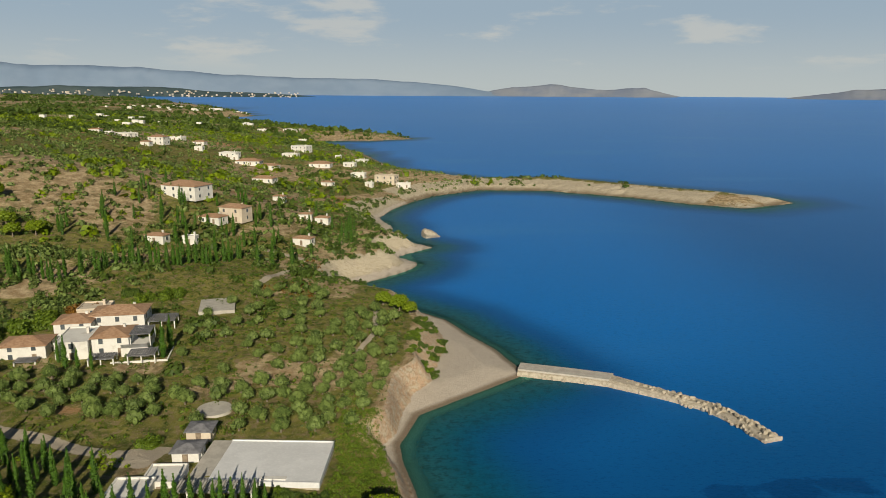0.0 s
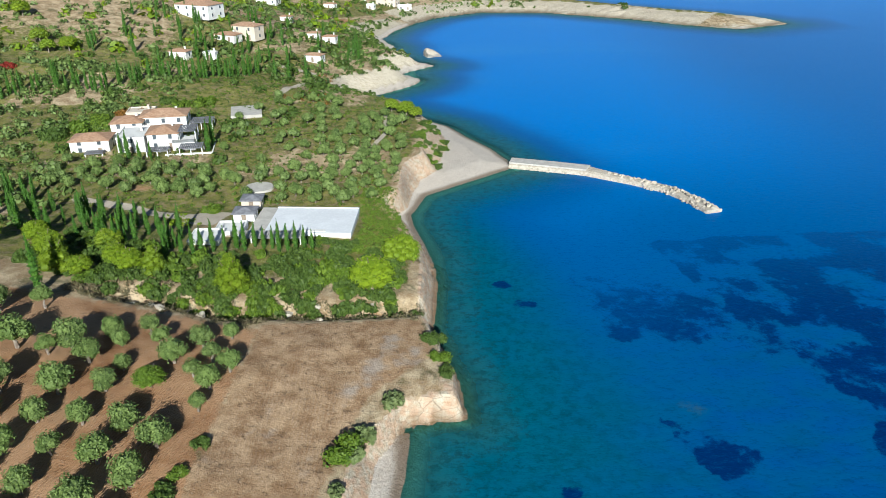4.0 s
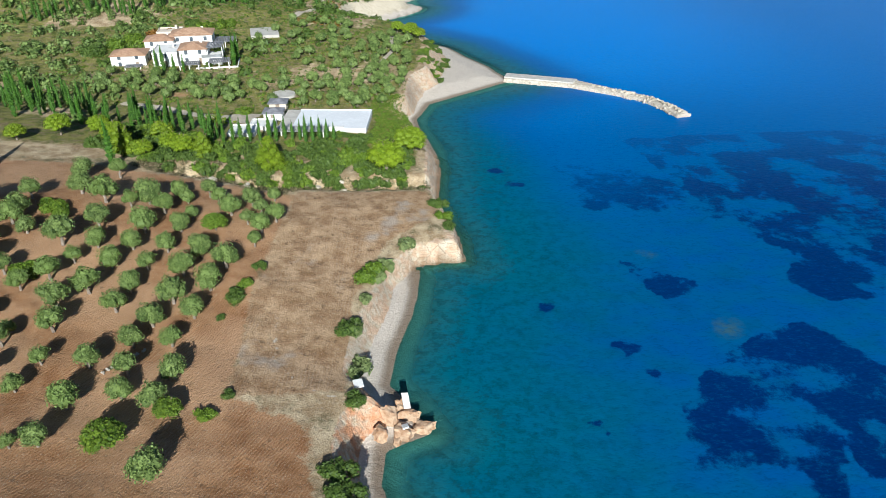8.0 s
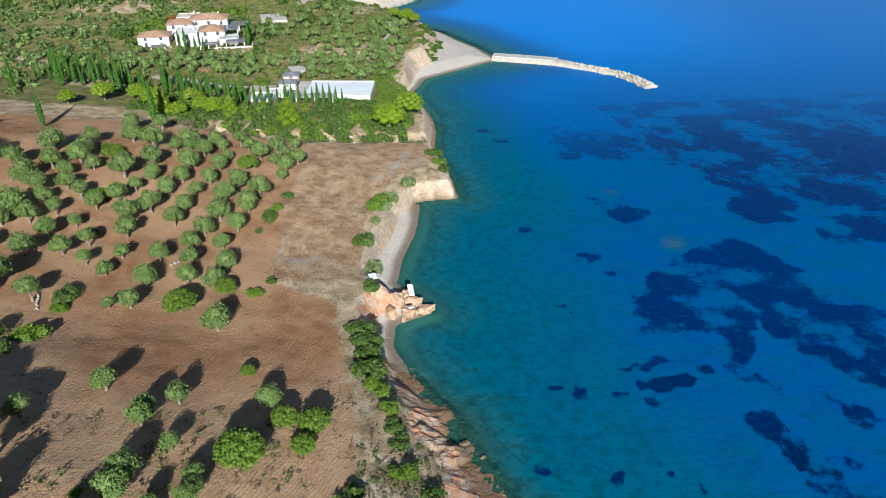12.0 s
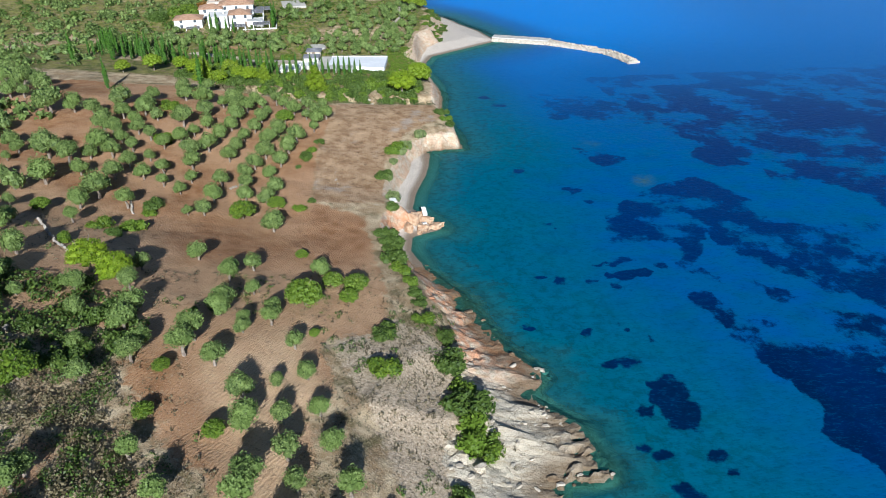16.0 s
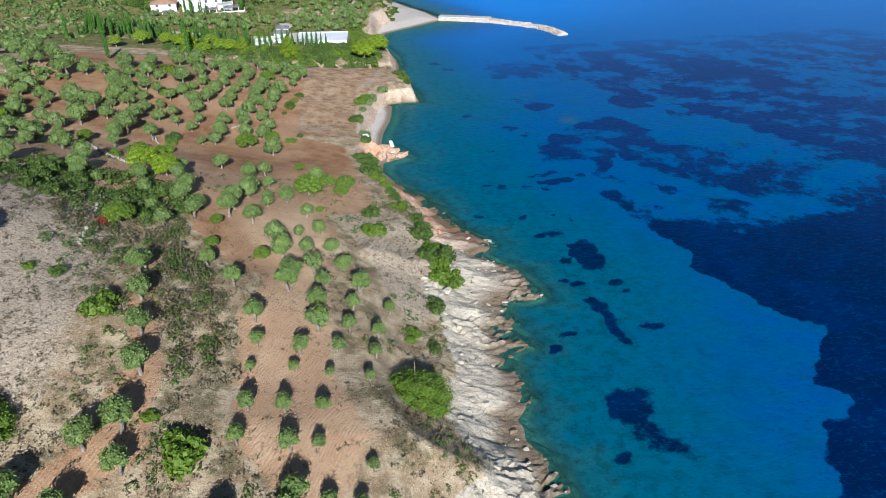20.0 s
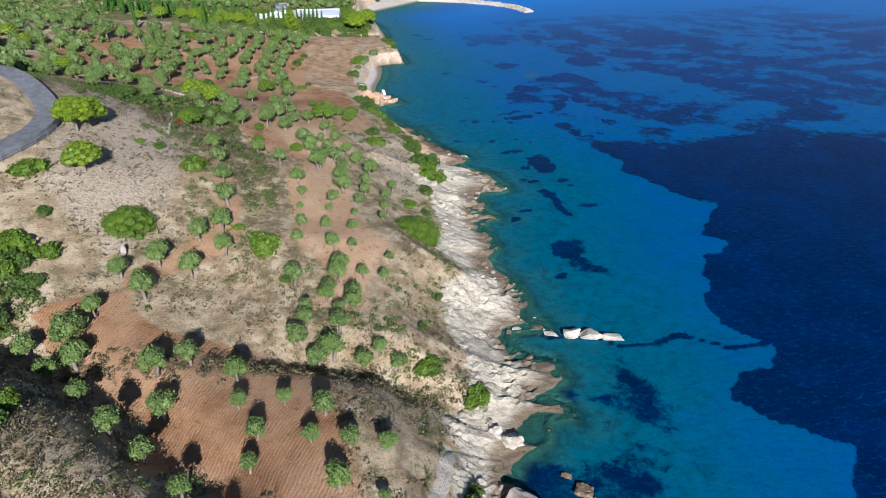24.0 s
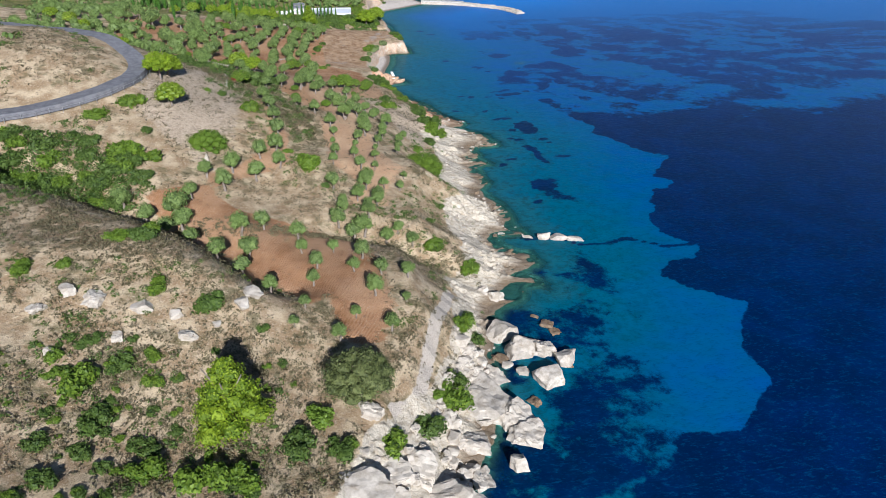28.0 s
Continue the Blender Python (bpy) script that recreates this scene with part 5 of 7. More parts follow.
TIDE_ROCKS = [boulder_mesh(s, WETSTONE) for s in (11, 12)]
OCHRE_ROCKS = [boulder_mesh(s, OCHRE, 0.5, 3) for s in (21, 22, 23)]


def boulder(x, y, z, sx, sy, sz, turn, kinds, label, group="", name="boulder"):
    ob = new(name, rng.choice(kinds))
    ob.matrix_basis = Matrix.LocRotScale((x, y, z), Euler((rng.uniform(-0.2, 0.2), rng.uniform(-0.2, 0.2), radians(turn))), (sx, sy, sz))
    return tagged(ob, label, "rock", group)


for x, y, w, h in [(6.3, -145.5, 3.1, 3.7), (4.0, -144.4, 3.0, 3.4), (5.8, -157.0, 5.4, 5.2), (7.5, -162.7, 4.9, 5.2), (11.6, -162.4, 4.1, 4.6), (14.8, -164.8, 4.0, 3.2), (11.1, -169.9, 5.2, 4.2), (7.1, -167.6, 2.4, 1.9), (5.1, -165.5, 1.9, 1.1),
                   (3.9, -178.2, 5.3, 4.6), (5.0, -181.6, 5.6, 3.4), (2.6, -187.5, 3.1, 4.2)]:
    boulder(x, y, 0.06 * h, 0.64 * w, 0.56 * w, 0.58 * h, rng.uniform(-30, 30), BOULDERS, "large pale limestone boulder standing in clear shallow water", "boulders in the shallows")
for x, y, sx, sy, sz in [(14.0, -154.9, 1.9, 1.4, 0.9), (15.0, -157.1, 1.6, 1.2, 0.5), (7.4, -174.7, 1.7, 1.1, 0.7), (15.2, -166.6, 1.0, 0.8, 0.2), (4.4, -163.8, 2.0, 1.4, 0.6), (2.6, -176, 1.6, 1.8, 0.6), (12.6, -152.0, 1.1, 0.8, 0.3)]:
    boulder(x, y, 0.0, sx, sy, sz, rng.uniform(0, 360), TIDE_ROCKS, "brown tide-stained rock awash in the shallows", "tide-washed rocks")
for x, y, w, d, h, turn in [(-0.8, -174, 8.5, 11.5, 5.0, 20), (-3.4, -182.7, 5.5, 5, 3.6, -10), (-2.4, -189.2, 4.2, 4, 2.6, 15), (-4.9, -188.0, 3.8, 3, 2.4, 40), (-9, -194.6, 10.5, 6.5, 3.4, 8), (-11.6, -190.2, 6.0, 4, 3.0, -12), (-19, -198.8, 10, 7, 3.2, 14), (-15.2, -193.2, 6.5, 4, 2.6, 25),
                            (2.2, -168.6, 4.4, 4.6, 3.2, 30), (-4.6, -175.0, 3.0, 4.6, 3.4, 5), (-10.6, -192.3, 1.8, 2.2, 3.0, 0), (-7.5, -191.1, 3.5, 2.6, 2.2, -30), (-14.4, -196.6, 4.2, 3, 2.2, 20)]:
    px, py, pz = on(x, y, 0.0)
    boulder(px, py, pz - 0.1 * h, 0.66 * w, 0.66 * d, 0.6 * h, turn, BOULDERS[:4], "broad pale limestone slab with cracks on the rocky shore", "shore slabs", "rock_slab")
for k in range(170):
    y = rng.uniform(-204, -164)
    x = np.interp(y, [-200, -180, -168], [-5, -1, 1]) - rng.uniform(0, np.interp(y, [-200, -184, -168], [14, 9, 4]))
    s = rng.uniform(0.35, 1.35) ** 1.3
    px, py, pz = on(x, y, 0.0)
    boulder(px, py, pz + 0.15 * s, s * rng.uniform(0.8, 1.4), s, s * rng.uniform(0.6, 1.0), rng.uniform(0, 360), BOULDERS, "pale tumbled limestone block on the rocky shore", "tumbled shore blocks")
for x, y, s in [(-46.7, -174.5, 1.5), (-42.5, -174.8, 1.0), (-52.5, -174, 1.6), (-56, -173, 1.3), (-40.5, -178, 1.3), (-48.5, -179.5, 0.9), (-37.2, -175.5, 0.8), (-58.8, -176.5, 1.2), (-33.4, -169.4, 1.5), (-34.4, -171.6, 1.3), (-17, -186.2, 1.7), (-55, -183, 1.0)]:
    px, py, pz = on(x, y, 0.0)
    boulder(px, py, pz + 0.1, s * 1.3, s, s * 0.75, rng.uniform(0, 360), BOULDERS, "weathered white limestone outcrop among grey scrub", "limestone outcrops")
for x, y, z, sx, sy, sz in [(21.2, -122, 0.3, 1.9, 1.2, 1.2), (24.2, -122.8, 0.3, 2.6, 1.4, 1.2), (27.6, -123.6, 0.15, 2.6, 1.2, 0.9), (17.6, -121.4, -0.1, 1.6, 0.8, 0.5)]:
    boulder(x, y, z, sx, sy, sz, -14, BOULDERS, "long low pale rock islet off the shore", "rock islet", "rock_islet")
boulder(-14, 352, 0.6, 6.2, 7.5, 4.2, 20, BOULDERS, "craggy pale crag standing in the sea off the cape", "", "shore_crag")
for x, y, z, sx, sy, sz in [(-4.2, 5.2, 0.5, 2.6, 1.3, 0.9), (-6.6, 4.0, 0.9, 1.6, 1.9, 0.9), (-8.8, 6.2, 1.8, 2.2, 1.3, 1.7), (-6.2, 7.2, 1.0, 2.2, 1.0, 1.2), (-9.8, 3.2, 1.2, 1.2, 1.7, 1.4), (-7.6, 8.8, 1.3, 1.4, 0.9, 1.2), (-7.4, 2.6, 0.4, 1.0, 0.8, 0.6), (-5.0, 6.6, 0.4, 1.3, 0.7, 0.6)]:
    boulder(x, y, z, sx, sy, sz, rng.uniform(0, 360), OCHRE_ROCKS, "fallen orange-brown rock slab at the foot of the cliff", "fallen ochre slabs")


# loose angular blocks over the bare shore rock
def rubble(name, label, spots, low, high, seed, material):
    r = np.random.default_rng(seed)
    kinds = [np.array([v.co for v in m.vertices]) for m in PEBBLES]
    faces = [np.array([p.vertices[:] for p in m.polygons]) for m in PEBBLES]
    z = ground(spots[:, 0], spots[:, 1])
    bits_v, bits_f, total = [], [], 0
    for (x, y), h in zip(spots, z):
        k, s, turn = r.integers(len(kinds)), low + (high - low) * r.random() ** 2.2, r.normal(0.5, 0.5)
        p = kinds[k] * (s * r.uniform(0.9, 1.7), s * r.uniform(0.6, 1.0), s * r.uniform(0.4, 0.8))
        c, t = math.cos(turn), math.sin(turn)
        bits_v.append(np.stack([p[:, 0] * c - p[:, 1] * t + x, p[:, 0] * t + p[:, 1] * c + y, p[:, 2] + h + 0.1 * s], 1))
        bits_f.append(faces[k] + total)
        total += len(p)
    return tagged(new(name, mesh_from(name, np.concatenate(bits_v), np.concatenate(bits_f), material)), label, "rocks", kind="stuff")


def bare_rock(x, y):
    return land_heights(x, y)[1]["rock"] * (inland(x, y) > -2.5) * smooth(-0.25, 0.15, fbm(x, y, 6, 3, 85))


rubble("shore_blocks", "loose pale angular blocks over the rocky shore", scatter(1100, -20, 21, -204, -40, 86, bare_rock), 0.2, 0.9, 87, STONE)
rubble("tide_blocks", "brown tide-stained blocks along the waterline", scatter(2600, -16, 24, -200, -8, 88, lambda x, y: 0.5 * np.exp(-((inland(x, y) + 0.5) / 1.6) ** 2)), 0.2, 0.8, 89, WETSTONE)


# ---- the breakwater ----
PIER = [(17, 173), (30, 169.6), (40, 166.6), (52, 158.5), (60.5, 152), (65.5, 143.5), (68.2, 136)]
mole = thing("breakwater", (0, 0, 0), "stone breakwater with a pale concrete walkway and rubble armour", "breakwater")
core = bmesh.new()
line = [Vector((x, y, 0)) for x, y in PIER]
rings = []
for n, p in enumerate(line):
    way = (line[min(n + 1, len(line) - 1)] - line[max(n - 1, 0)]).normalized()
    side = Vector((-way.y, way.x, 0))
    w, h = (3.4, 1.5) if n < 3 else (2.6, 1.1)
    rings.append([core.verts.new(p + side * s * w + Vector((0, 0, z))) for s, z in ((-1.25, -2.5), (-0.8, h * 0.7), (-0.5, h), (0.5, h), (0.8, h * 0.7), (1.25, -2.5))])
for a, b in zip(rings, rings[1:]):
    for k in range(5):
        core.faces.new((a[k], a[k + 1], b[k + 1], b[k]))
core.faces.new(rings[-1][::-1]), core.faces.new(rings[0])
part("core", core, mole, "", STONE)
deck = bmesh.new()
strip = []
for n, p in enumerate(line[:3]):
    way = (line[n + 1] - line[max(n - 1, 0)]).normalized()
    side = Vector((-way.y, way.x, 0))
    strip.append([deck.verts.new(p + side * s * 2.3 + Vector((0, 0, z))) for s, z in ((-1, 1.3), (-1, 1.75), (1, 1.75), (1, 1.3))])
for a, b in zip(strip, strip[1:]):
    for k in range(3):
        deck.faces.new((a[k], a[k + 1], b[k + 1], b[k]))
deck.faces.new(strip[-1][::-1])
part("walkway", deck, mole, "pale concrete walkway", CONCRETE)
for k in range(210):
    f = rng.random() ** 0.8 * (len(PIER) - 1)
    n = min(int(f), len(PIER) - 2)
    p = line[n].lerp(line[n + 1], f - n)
    way = (line[n + 1] - line[n]).normalized()
    off = rng.choice((-1, 1)) * rng.uniform(1.4, 3.3) if n < 2 else rng.uniform(-2.9, 2.9)
    s = rng.uniform(0.45, 1.05)
    ob = part("armour_stone", rng.choice(PEBBLES), mole)
    ob.matrix_basis = Matrix.LocRotScale(p + Vector((-way.y, way.x, 0)) * off + Vector((0, 0, 1.35 - 0.42 * abs(off))), Euler((rng.uniform(0, 6), rng.uniform(0, 6), rng.uniform(0, 6))), (s, s * 0.8, s * 0.7))


# ---- the road ----
def ribbon(line, width, lift, thick=0.12, every=2.5):
    pts = [Vector((x, y, 0)) for x, y in line]
    fine = []
    for n in range(len(pts) - 1):
        p0, p1, p2, p3 = pts[max(n - 1, 0)], pts[n], pts[n + 1], pts[min(n + 2, len(pts) - 1)]
        for k in range(max(2, int((p2 - p1).length / every))):
            t = k / max(2, int((p2 - p1).length / every))
            fine.append(0.5 * (2 * p1 + (p2 - p0) * t + (2 * p0 - 5 * p1 + 4 * p2 - p3) * t * t + (3 * p1 - p0 - 3 * p2 + p3) * t ** 3))
    fine.append(pts[-1])
    bm, last = bmesh.new(), None
    for n, p in enumerate(fine):
        way = (fine[min(n + 1, len(fine) - 1)] - fine[max(n - 1, 0)]).normalized()
        side = Vector((-way.y, way.x, 0))
        marks = [p + side * s * width / 2 for s in (-1, -0.5, 0, 0.5, 1)]
        top = max(on(q.x, q.y, 0)[2] for q in marks) + lift
        row = [bm.verts.new((q.x, q.y, top)) for q in marks]
        row = [bm.verts.new((marks[0].x, marks[0].y, top - thick - 1.2))] + row + [bm.verts.new((marks[-1].x, marks[-1].y, top - thick - 1.2))]
        if last:
            for k in range(6):
                bm.faces.new((last[k], last[k + 1], row[k + 1], row[k]))
        last = row
    return bm, fine


bm, road_points = ribbon(ROAD_LINE, 4.0, 0.06)
me = bpy.data.meshes.new("road")
bm.to_mesh(me), bm.free()
me.materials.append(ASPHALT)
tagged(new("road", me), "winding grey asphalt road on the hillside", "road", kind="structure")
fence = thing("roadside_fence", (0, 0, 0), "low wire fence on thin posts along the road edge", "fence")
post = boxes((-0.04, 0.04, -0.04, 0.04, -0.2, 1.2), bevel=0.01)
me = bpy.data.meshes.new("post")
post.to_mesh(me), post.free()
me.materials.append(METAL)
last = None
wires = bmesh.new()
for n, p in enumerate(road_points):
    if p.x < -95 or p.y > -86:
        continue
    way = (road_points[n + 1] - road_points[n - 1]).normalized()
    q = p + Vector((way.y, -way.x, 0)) * 2.4
    q.z = on(q.x, q.y, 0)[2] + 0.15
    ob = part("post", me, fence)
    ob.location = q
    if last:
        for h in (0.5, 1.05):
            limb(wires, last + Vector((0, 0, h)), q + Vector((0, 0, h)), 0.025, 0.025, 4)
    last = q
part("wire", wires, fence, "", METAL)


# ---- houses ----
HOUSES_A = [(-155, 520, 17.9, 'hip', 0, 1), (-138, 513, 13.1, 'hip', 0, 1), (-124, 447, 13.8, 'hip', 0, 1), (-145, 610, 13.3, 'flat', 0, 1), (-155, 699, 17.6,
    'flat', 0, 2), (-107, 548, 16.5, 'hip', 0, 1), (-88, 473, 8.0, 'hip', 0, 1), (-86, 560, 9.3, 'flat', 0, 1), (-93, 677, 12.3, 'flat', 0, 1), (-74,
    523, 10.5, 'flat', 0, 1), (-62, 491, 5.5, 'flat', 0, 1), (-52, 513, 15.3, 'flat', 1, 2), (-39, 506, 10.1, 'flat', 0, 1), (-304, 1100, 13.0,
    'flat', 0, 1), (-262, 1122, 24.3, 'flat', 0, 1)]
HOUSES_B = [(-206, 939, 9.4, 'flat', 0, 1), (-312, 605, 10.0, 'hip', 0, 1), (-293, 591, 6.5, 'flat', 0, 1), (-282, 598, 16.2, 'flat', 0, 1), (-236, 531, 7.6,
    'hip', 0, 1), (-234, 549, 13.7, 'hip', 0, 2), (-254, 636, 13.4, 'flat', 0, 1), (-228, 621, 10.8, 'hip', 0, 1), (-202, 548, 6.7, 'flat', 0, 1),
    (-176, 541, 14.0, 'flat', 0, 1), (-123, 313, 19.1, 'hip', 0, 2), (-96, 296, 12.1, 'hip', 1, 2), (-103, 288, 10.3, 'hip', 0, 1), (-113, 255, 7.6,
    'hip', 0, 1), (-102, 259, 5.2, 'flat', 0, 1), (-93, 361, 6.2, 'hip', 0, 1), (-71, 322, 6.1, 'hip', 0, 1), (-63, 322, 6.6, 'hip', 0, 1), (-63, 280,
    7.8, 'hip', 0, 1), (-169, 531, 6.4, 'flat', 0, 1), (-115, 678, 5.6, 'flat', 0, 1)]


def opening_mesh(w, h, depth=0.1):
    return boxes((-w / 2, w / 2, -depth, 0.02, 0, h))


def house(x, y, w, d, h, turn, roof="hip", walls=None, label="white house", tiles=None, storeys=1, name="house", base=None, group="", chimney=True):
    """Walls, roof, windows and a door; its front looks along -y before it is turned."""
    z = on(x, y, 0.6)[2] if base is None else base
    ob = thing(name, (x, y, z), label, "house", group, turn)
    part("wall", boxes((-w / 2, w / 2, -d / 2, d / 2, 0, h + 0.6), bevel=0.04), ob, "", walls or WHITE)
    top = h + 0.6
    bm = bmesh.new()
    if roof == "hip":
        e, rise = 0.4, 0.17 * min(w, d)
        a = [bm.verts.new(v) for v in ((-w / 2 - e, -d / 2 - e, top), (w / 2 + e, -d / 2 - e, top), (w / 2 + e, d / 2 + e, top), (-w / 2 - e, d / 2 + e, top))]
        lo = [bm.verts.new(v.co - Vector((0, 0, 0.14))) for v in a]
        if w >= d:
            r = [bm.verts.new((-(w - d) / 2 - 0.1, 0, top + rise)), bm.verts.new(((w - d) / 2 + 0.1, 0, top + rise))]
            faces = [(a[0], a[1], r[1], r[0]), (a[1], a[2], r[1]), (a[2], a[3], r[0], r[1]), (a[3], a[0], r[0])]
        else:
            r = [bm.verts.new((0, -(d - w) / 2 - 0.1, top + rise)), bm.verts.new((0, (d - w) / 2 + 0.1, top + rise))]
            faces = [(a[0], a[1], r[0]), (a[1], a[2], r[1], r[0]), (a[2], a[3], r[1]), (a[3], a[0], r[0], r[1])]
        for f in faces:
            bm.faces.new(f)
        for k in range(4):
            bm.faces.new((lo[k], lo[(k + 1) % 4], a[(k + 1) % 4], a[k]))
        bm.faces.new(lo[::-1])
        roof_ob = part("roof", bm, ob, "", tiles or TILE)
    else:
        box(bm, -w / 2, w / 2, -d / 2, d / 2, top - 0.25, top + 0.02), box(bm, -w / 2 - 0.08, w / 2 + 0.08, -d / 2 - 0.08, -d / 2 + 0.18, top - 0.2, top + 0.35), box(bm, -w / 2 - 0.08, w / 2 + 0.08, d / 2 - 0.18, d / 2 + 0.08, top - 0.2, top + 0.35)
        box(bm, -w / 2 - 0.08, -w / 2 + 0.18, -d / 2, d / 2, top - 0.2, top + 0.35), box(bm, w / 2 - 0.18, w / 2 + 0.08, -d / 2, d / 2, top - 0.2, top + 0.35)
        roof_ob = part("roof", bm, ob, "", walls or WHITE)
    if chimney:
        part("chimney", boxes((w * 0.22, w * 0.22 + 0.6, d * 0.1, d * 0.1 + 0.6, top - 0.3, top + 1.4), (w * 0.22 - 0.08, w * 0.22 + 0.68, d * 0.1 - 0.08, d * 0.1 + 0.68, top + 1.4, top + 1.52)), roof_ob, "", walls or WHITE)
    for side, span in ((0, w), (180, w), (90, d), (270, d)):
        many = max(1, int(span / 4.2))
        out = d / 2 if side in (0, 180) else w / 2
        for level in range(storeys):
            for k in range(many):
                along_wall = (k + 0.5) / many * span - span / 2
                m = pose(0, 0, 0, 0, 0, side) @ pose(along_wall, -out - 0.015, 0.6 + level * h / storeys)
                is_door = level == 0 and side == 0 and k == many // 2
                o = part("door" if is_door else "window", opening_mesh(1.0, 2.1) if is_door else opening_mesh(1.0, 1.3), ob, "", WOOD if is_door else GLASS)
                o.matrix_basis = m @ pose(0, 0, 0 if is_door else 0.9)
                if not is_door:
                    part("sill", boxes((-0.6, 0.6, -0.16, 0.02, -0.09, 0.0), (-0.6, -0.5, -0.06, 0.02, 0, 1.3), (0.5, 0.6, -0.06, 0.02, 0, 1.3)), o, "", walls or WHITE)
    return ob


for x, y, w, roof, wall, storeys in HOUSES_A + HOUSES_B:
    house(x, y, w, w * 0.62, 3.0 * storeys, rng.uniform(-14, 14) - 12, roof, (WHITE, CREAM)[wall], ("white house with a low clay-tiled roof among trees", "flat-roofed white house among trees")[roof == "flat"], storeys=storeys, group="houses along the bay")

# the estate: three joined blocks and a guest house
def pergola(x, y, z, w, d, h, turn, label, slats=12, cover=None):
    """Posts, two beams and a roof of slats."""
    ob = thing("pergola", (x, y, z), label, "pergola", "pergolas of the estate", turn)
    many = max(2, int(w / 2.6) + 1)
    leg = bpy.data.meshes.new("post")
    bm = boxes((-0.14, 0.14, -0.14, 0.14, -0.6, h), bevel=0.02)
    bm.to_mesh(leg), bm.free()
    leg.materials.append(WHITE)
    for k in range(many):
        for sy in (-1, 1):
            o = part("post", leg, ob)
            o.location = (-w / 2 + 0.2 + k * (w - 0.4) / (many - 1), sy * (d / 2 - 0.2), 0)
    for sy in (-1, 1):
        part("beam", boxes((-w / 2, w / 2, sy * (d / 2 - 0.2) - 0.1, sy * (d / 2 - 0.2) + 0.1, h, h + 0.22)), ob, "", GREYROOF if cover else WOOD)
    slat = bpy.data.meshes.new("slat")
    bm = boxes((-0.5 * w / slats * 0.7, 0.5 * w / slats * 0.7, -d / 2 - 0.2, d / 2 + 0.2, h + 0.22, h + 0.32))
    bm.to_mesh(slat), bm.free()
    slat.materials.append(cover or WOOD)
    for k in range(slats):
        o = part("slat", slat, ob)
        o.location = (-w / 2 + (k + 0.5) * w / slats, 0, 0.002 * (k % 2))
    return ob


EB = 8.4
house(-104.6, 157.5, 10.5, 8, 4.2, 12, "hip", WHITE, "white two-storey guest house with a clay-tiled roof", storeys=2, base=EB - 0.6, name="guest_house", chimney=False)
house(-93.6, 160.5, 7.5, 12, 4.5, 12, "flat", WHITE, "white flat-roofed wing of the villa", storeys=2, base=EB - 0.4, name="villa_wing")
house(-85.2, 162, 8.5, 9, 4.9, 12, "hip", WHITE, "white two-storey villa wing with a clay-tiled roof", storeys=2, base=EB - 0.2, name="villa_wing")
house(-99.5, 171, 9, 8, 5.0, 12, "hip", WHITE, "white rear wing of the villa with a clay-tiled roof", storeys=2, base=EB, name="villa_wing")
house(-90.5, 177, 13.5, 9, 5.6, 12, "hip", WHITE, "white villa main block with a clay-tiled hip roof and chimneys", storeys=2, base=EB, name="villa")
house(-100, 182, 8, 7, 5.0, 12, "flat", CREAM, "cream flat-roofed annexe of the villa", storeys=2, base=EB, name="villa_annexe")
pergola(-78.6, 163, EB + 2.9, 5, 6.5, 2.4, 12, "grey slatted pergola over the villa balcony", 12, GREYROOF)
pergola(-80, 179, EB + 0.4, 7, 6.5, 2.9, 12, "grey slatted pergola beside the villa main block", 14, GREYROOF)
pergola(-75.6, 156, EB - 0.4, 6.5, 5, 2.6, 12, "low grey slatted pergola on the villa terrace", 12, GREYROOF)
pergola(-84.4, 153.6, EB - 0.8, 6, 4, 2.6, 12, "grey slatted pergola before the villa wing", 10, GREYROOF)
pergola(-101.6, 151.6, EB - 1.0, 5, 3, 2.4, 12, "grey slatted pergola before the guest house", 9, GREYROOF)
terrace = thing("villa_terrace", (-77.5, 163.5, EB), "pale paved terraces with low white walls beside the villa", "terrace", turn=12)
part("paving", boxes((-7, 6, -9, 12, -2.2, 0.12), bevel=0.03), terrace, "", CONCRETE)
part("lower_paving", boxes((-9, 5, -13.5, -9, -2.6, -0.7), bevel=0.03), terrace, "", CONCRETE)
part("parapet", boxes((-7, 6, -9.1, -8.8, -0.3, 0.6), (5.75, 6.05, -9, 12, -0.3, 0.55)), terrace, "", WHITE)
balcony = thing("villa_balcony", (-79.2, 161.6, EB - 0.6), "white balcony block with a rail on the villa front", "balcony", turn=12)
part("block", boxes((-3.2, 3, -4, 4, -0.5, 3.3), bevel=0.03), balcony, "", WHITE)
part("rail", boxes((-3.2, 3, -4, -3.92, 3.3, 4.2), (2.92, 3, -4, 4, 3.3, 4.2)), balcony, "", METAL)
slab = thing("roof_terrace", (-70.5, 195, on(-70.5, 195, 0)[2]), "low flat white roof slab in the garden", "roof", turn=16)
part("slab", boxes((-5, 5, -6.5, 6.5, -0.9, 0.5), bevel=0.05), slab, "", CONCRETE)

# the pool house and its white terrace
pool = thing("pool_terrace", (-34.6, 111.6, 5.0), "large flat white terrace with a low rim above the sea", "terrace")
part("deck", boxes((-7.9, 11.6, -6.8, 8, 1.2, 2.1), bevel=0.04), pool, "", DECK)
part("retaining_wall", boxes((-7.85, 11.55, -6.75, 7.95, -2.5, 1.2)), pool, "rough pale stone retaining wall", STONE)
part("stone_border", boxes((-11.6, -7.9, -6.8, 8, -2.5, 2.06), bevel=0.04), pool, "pale stone border", CONCRETE)
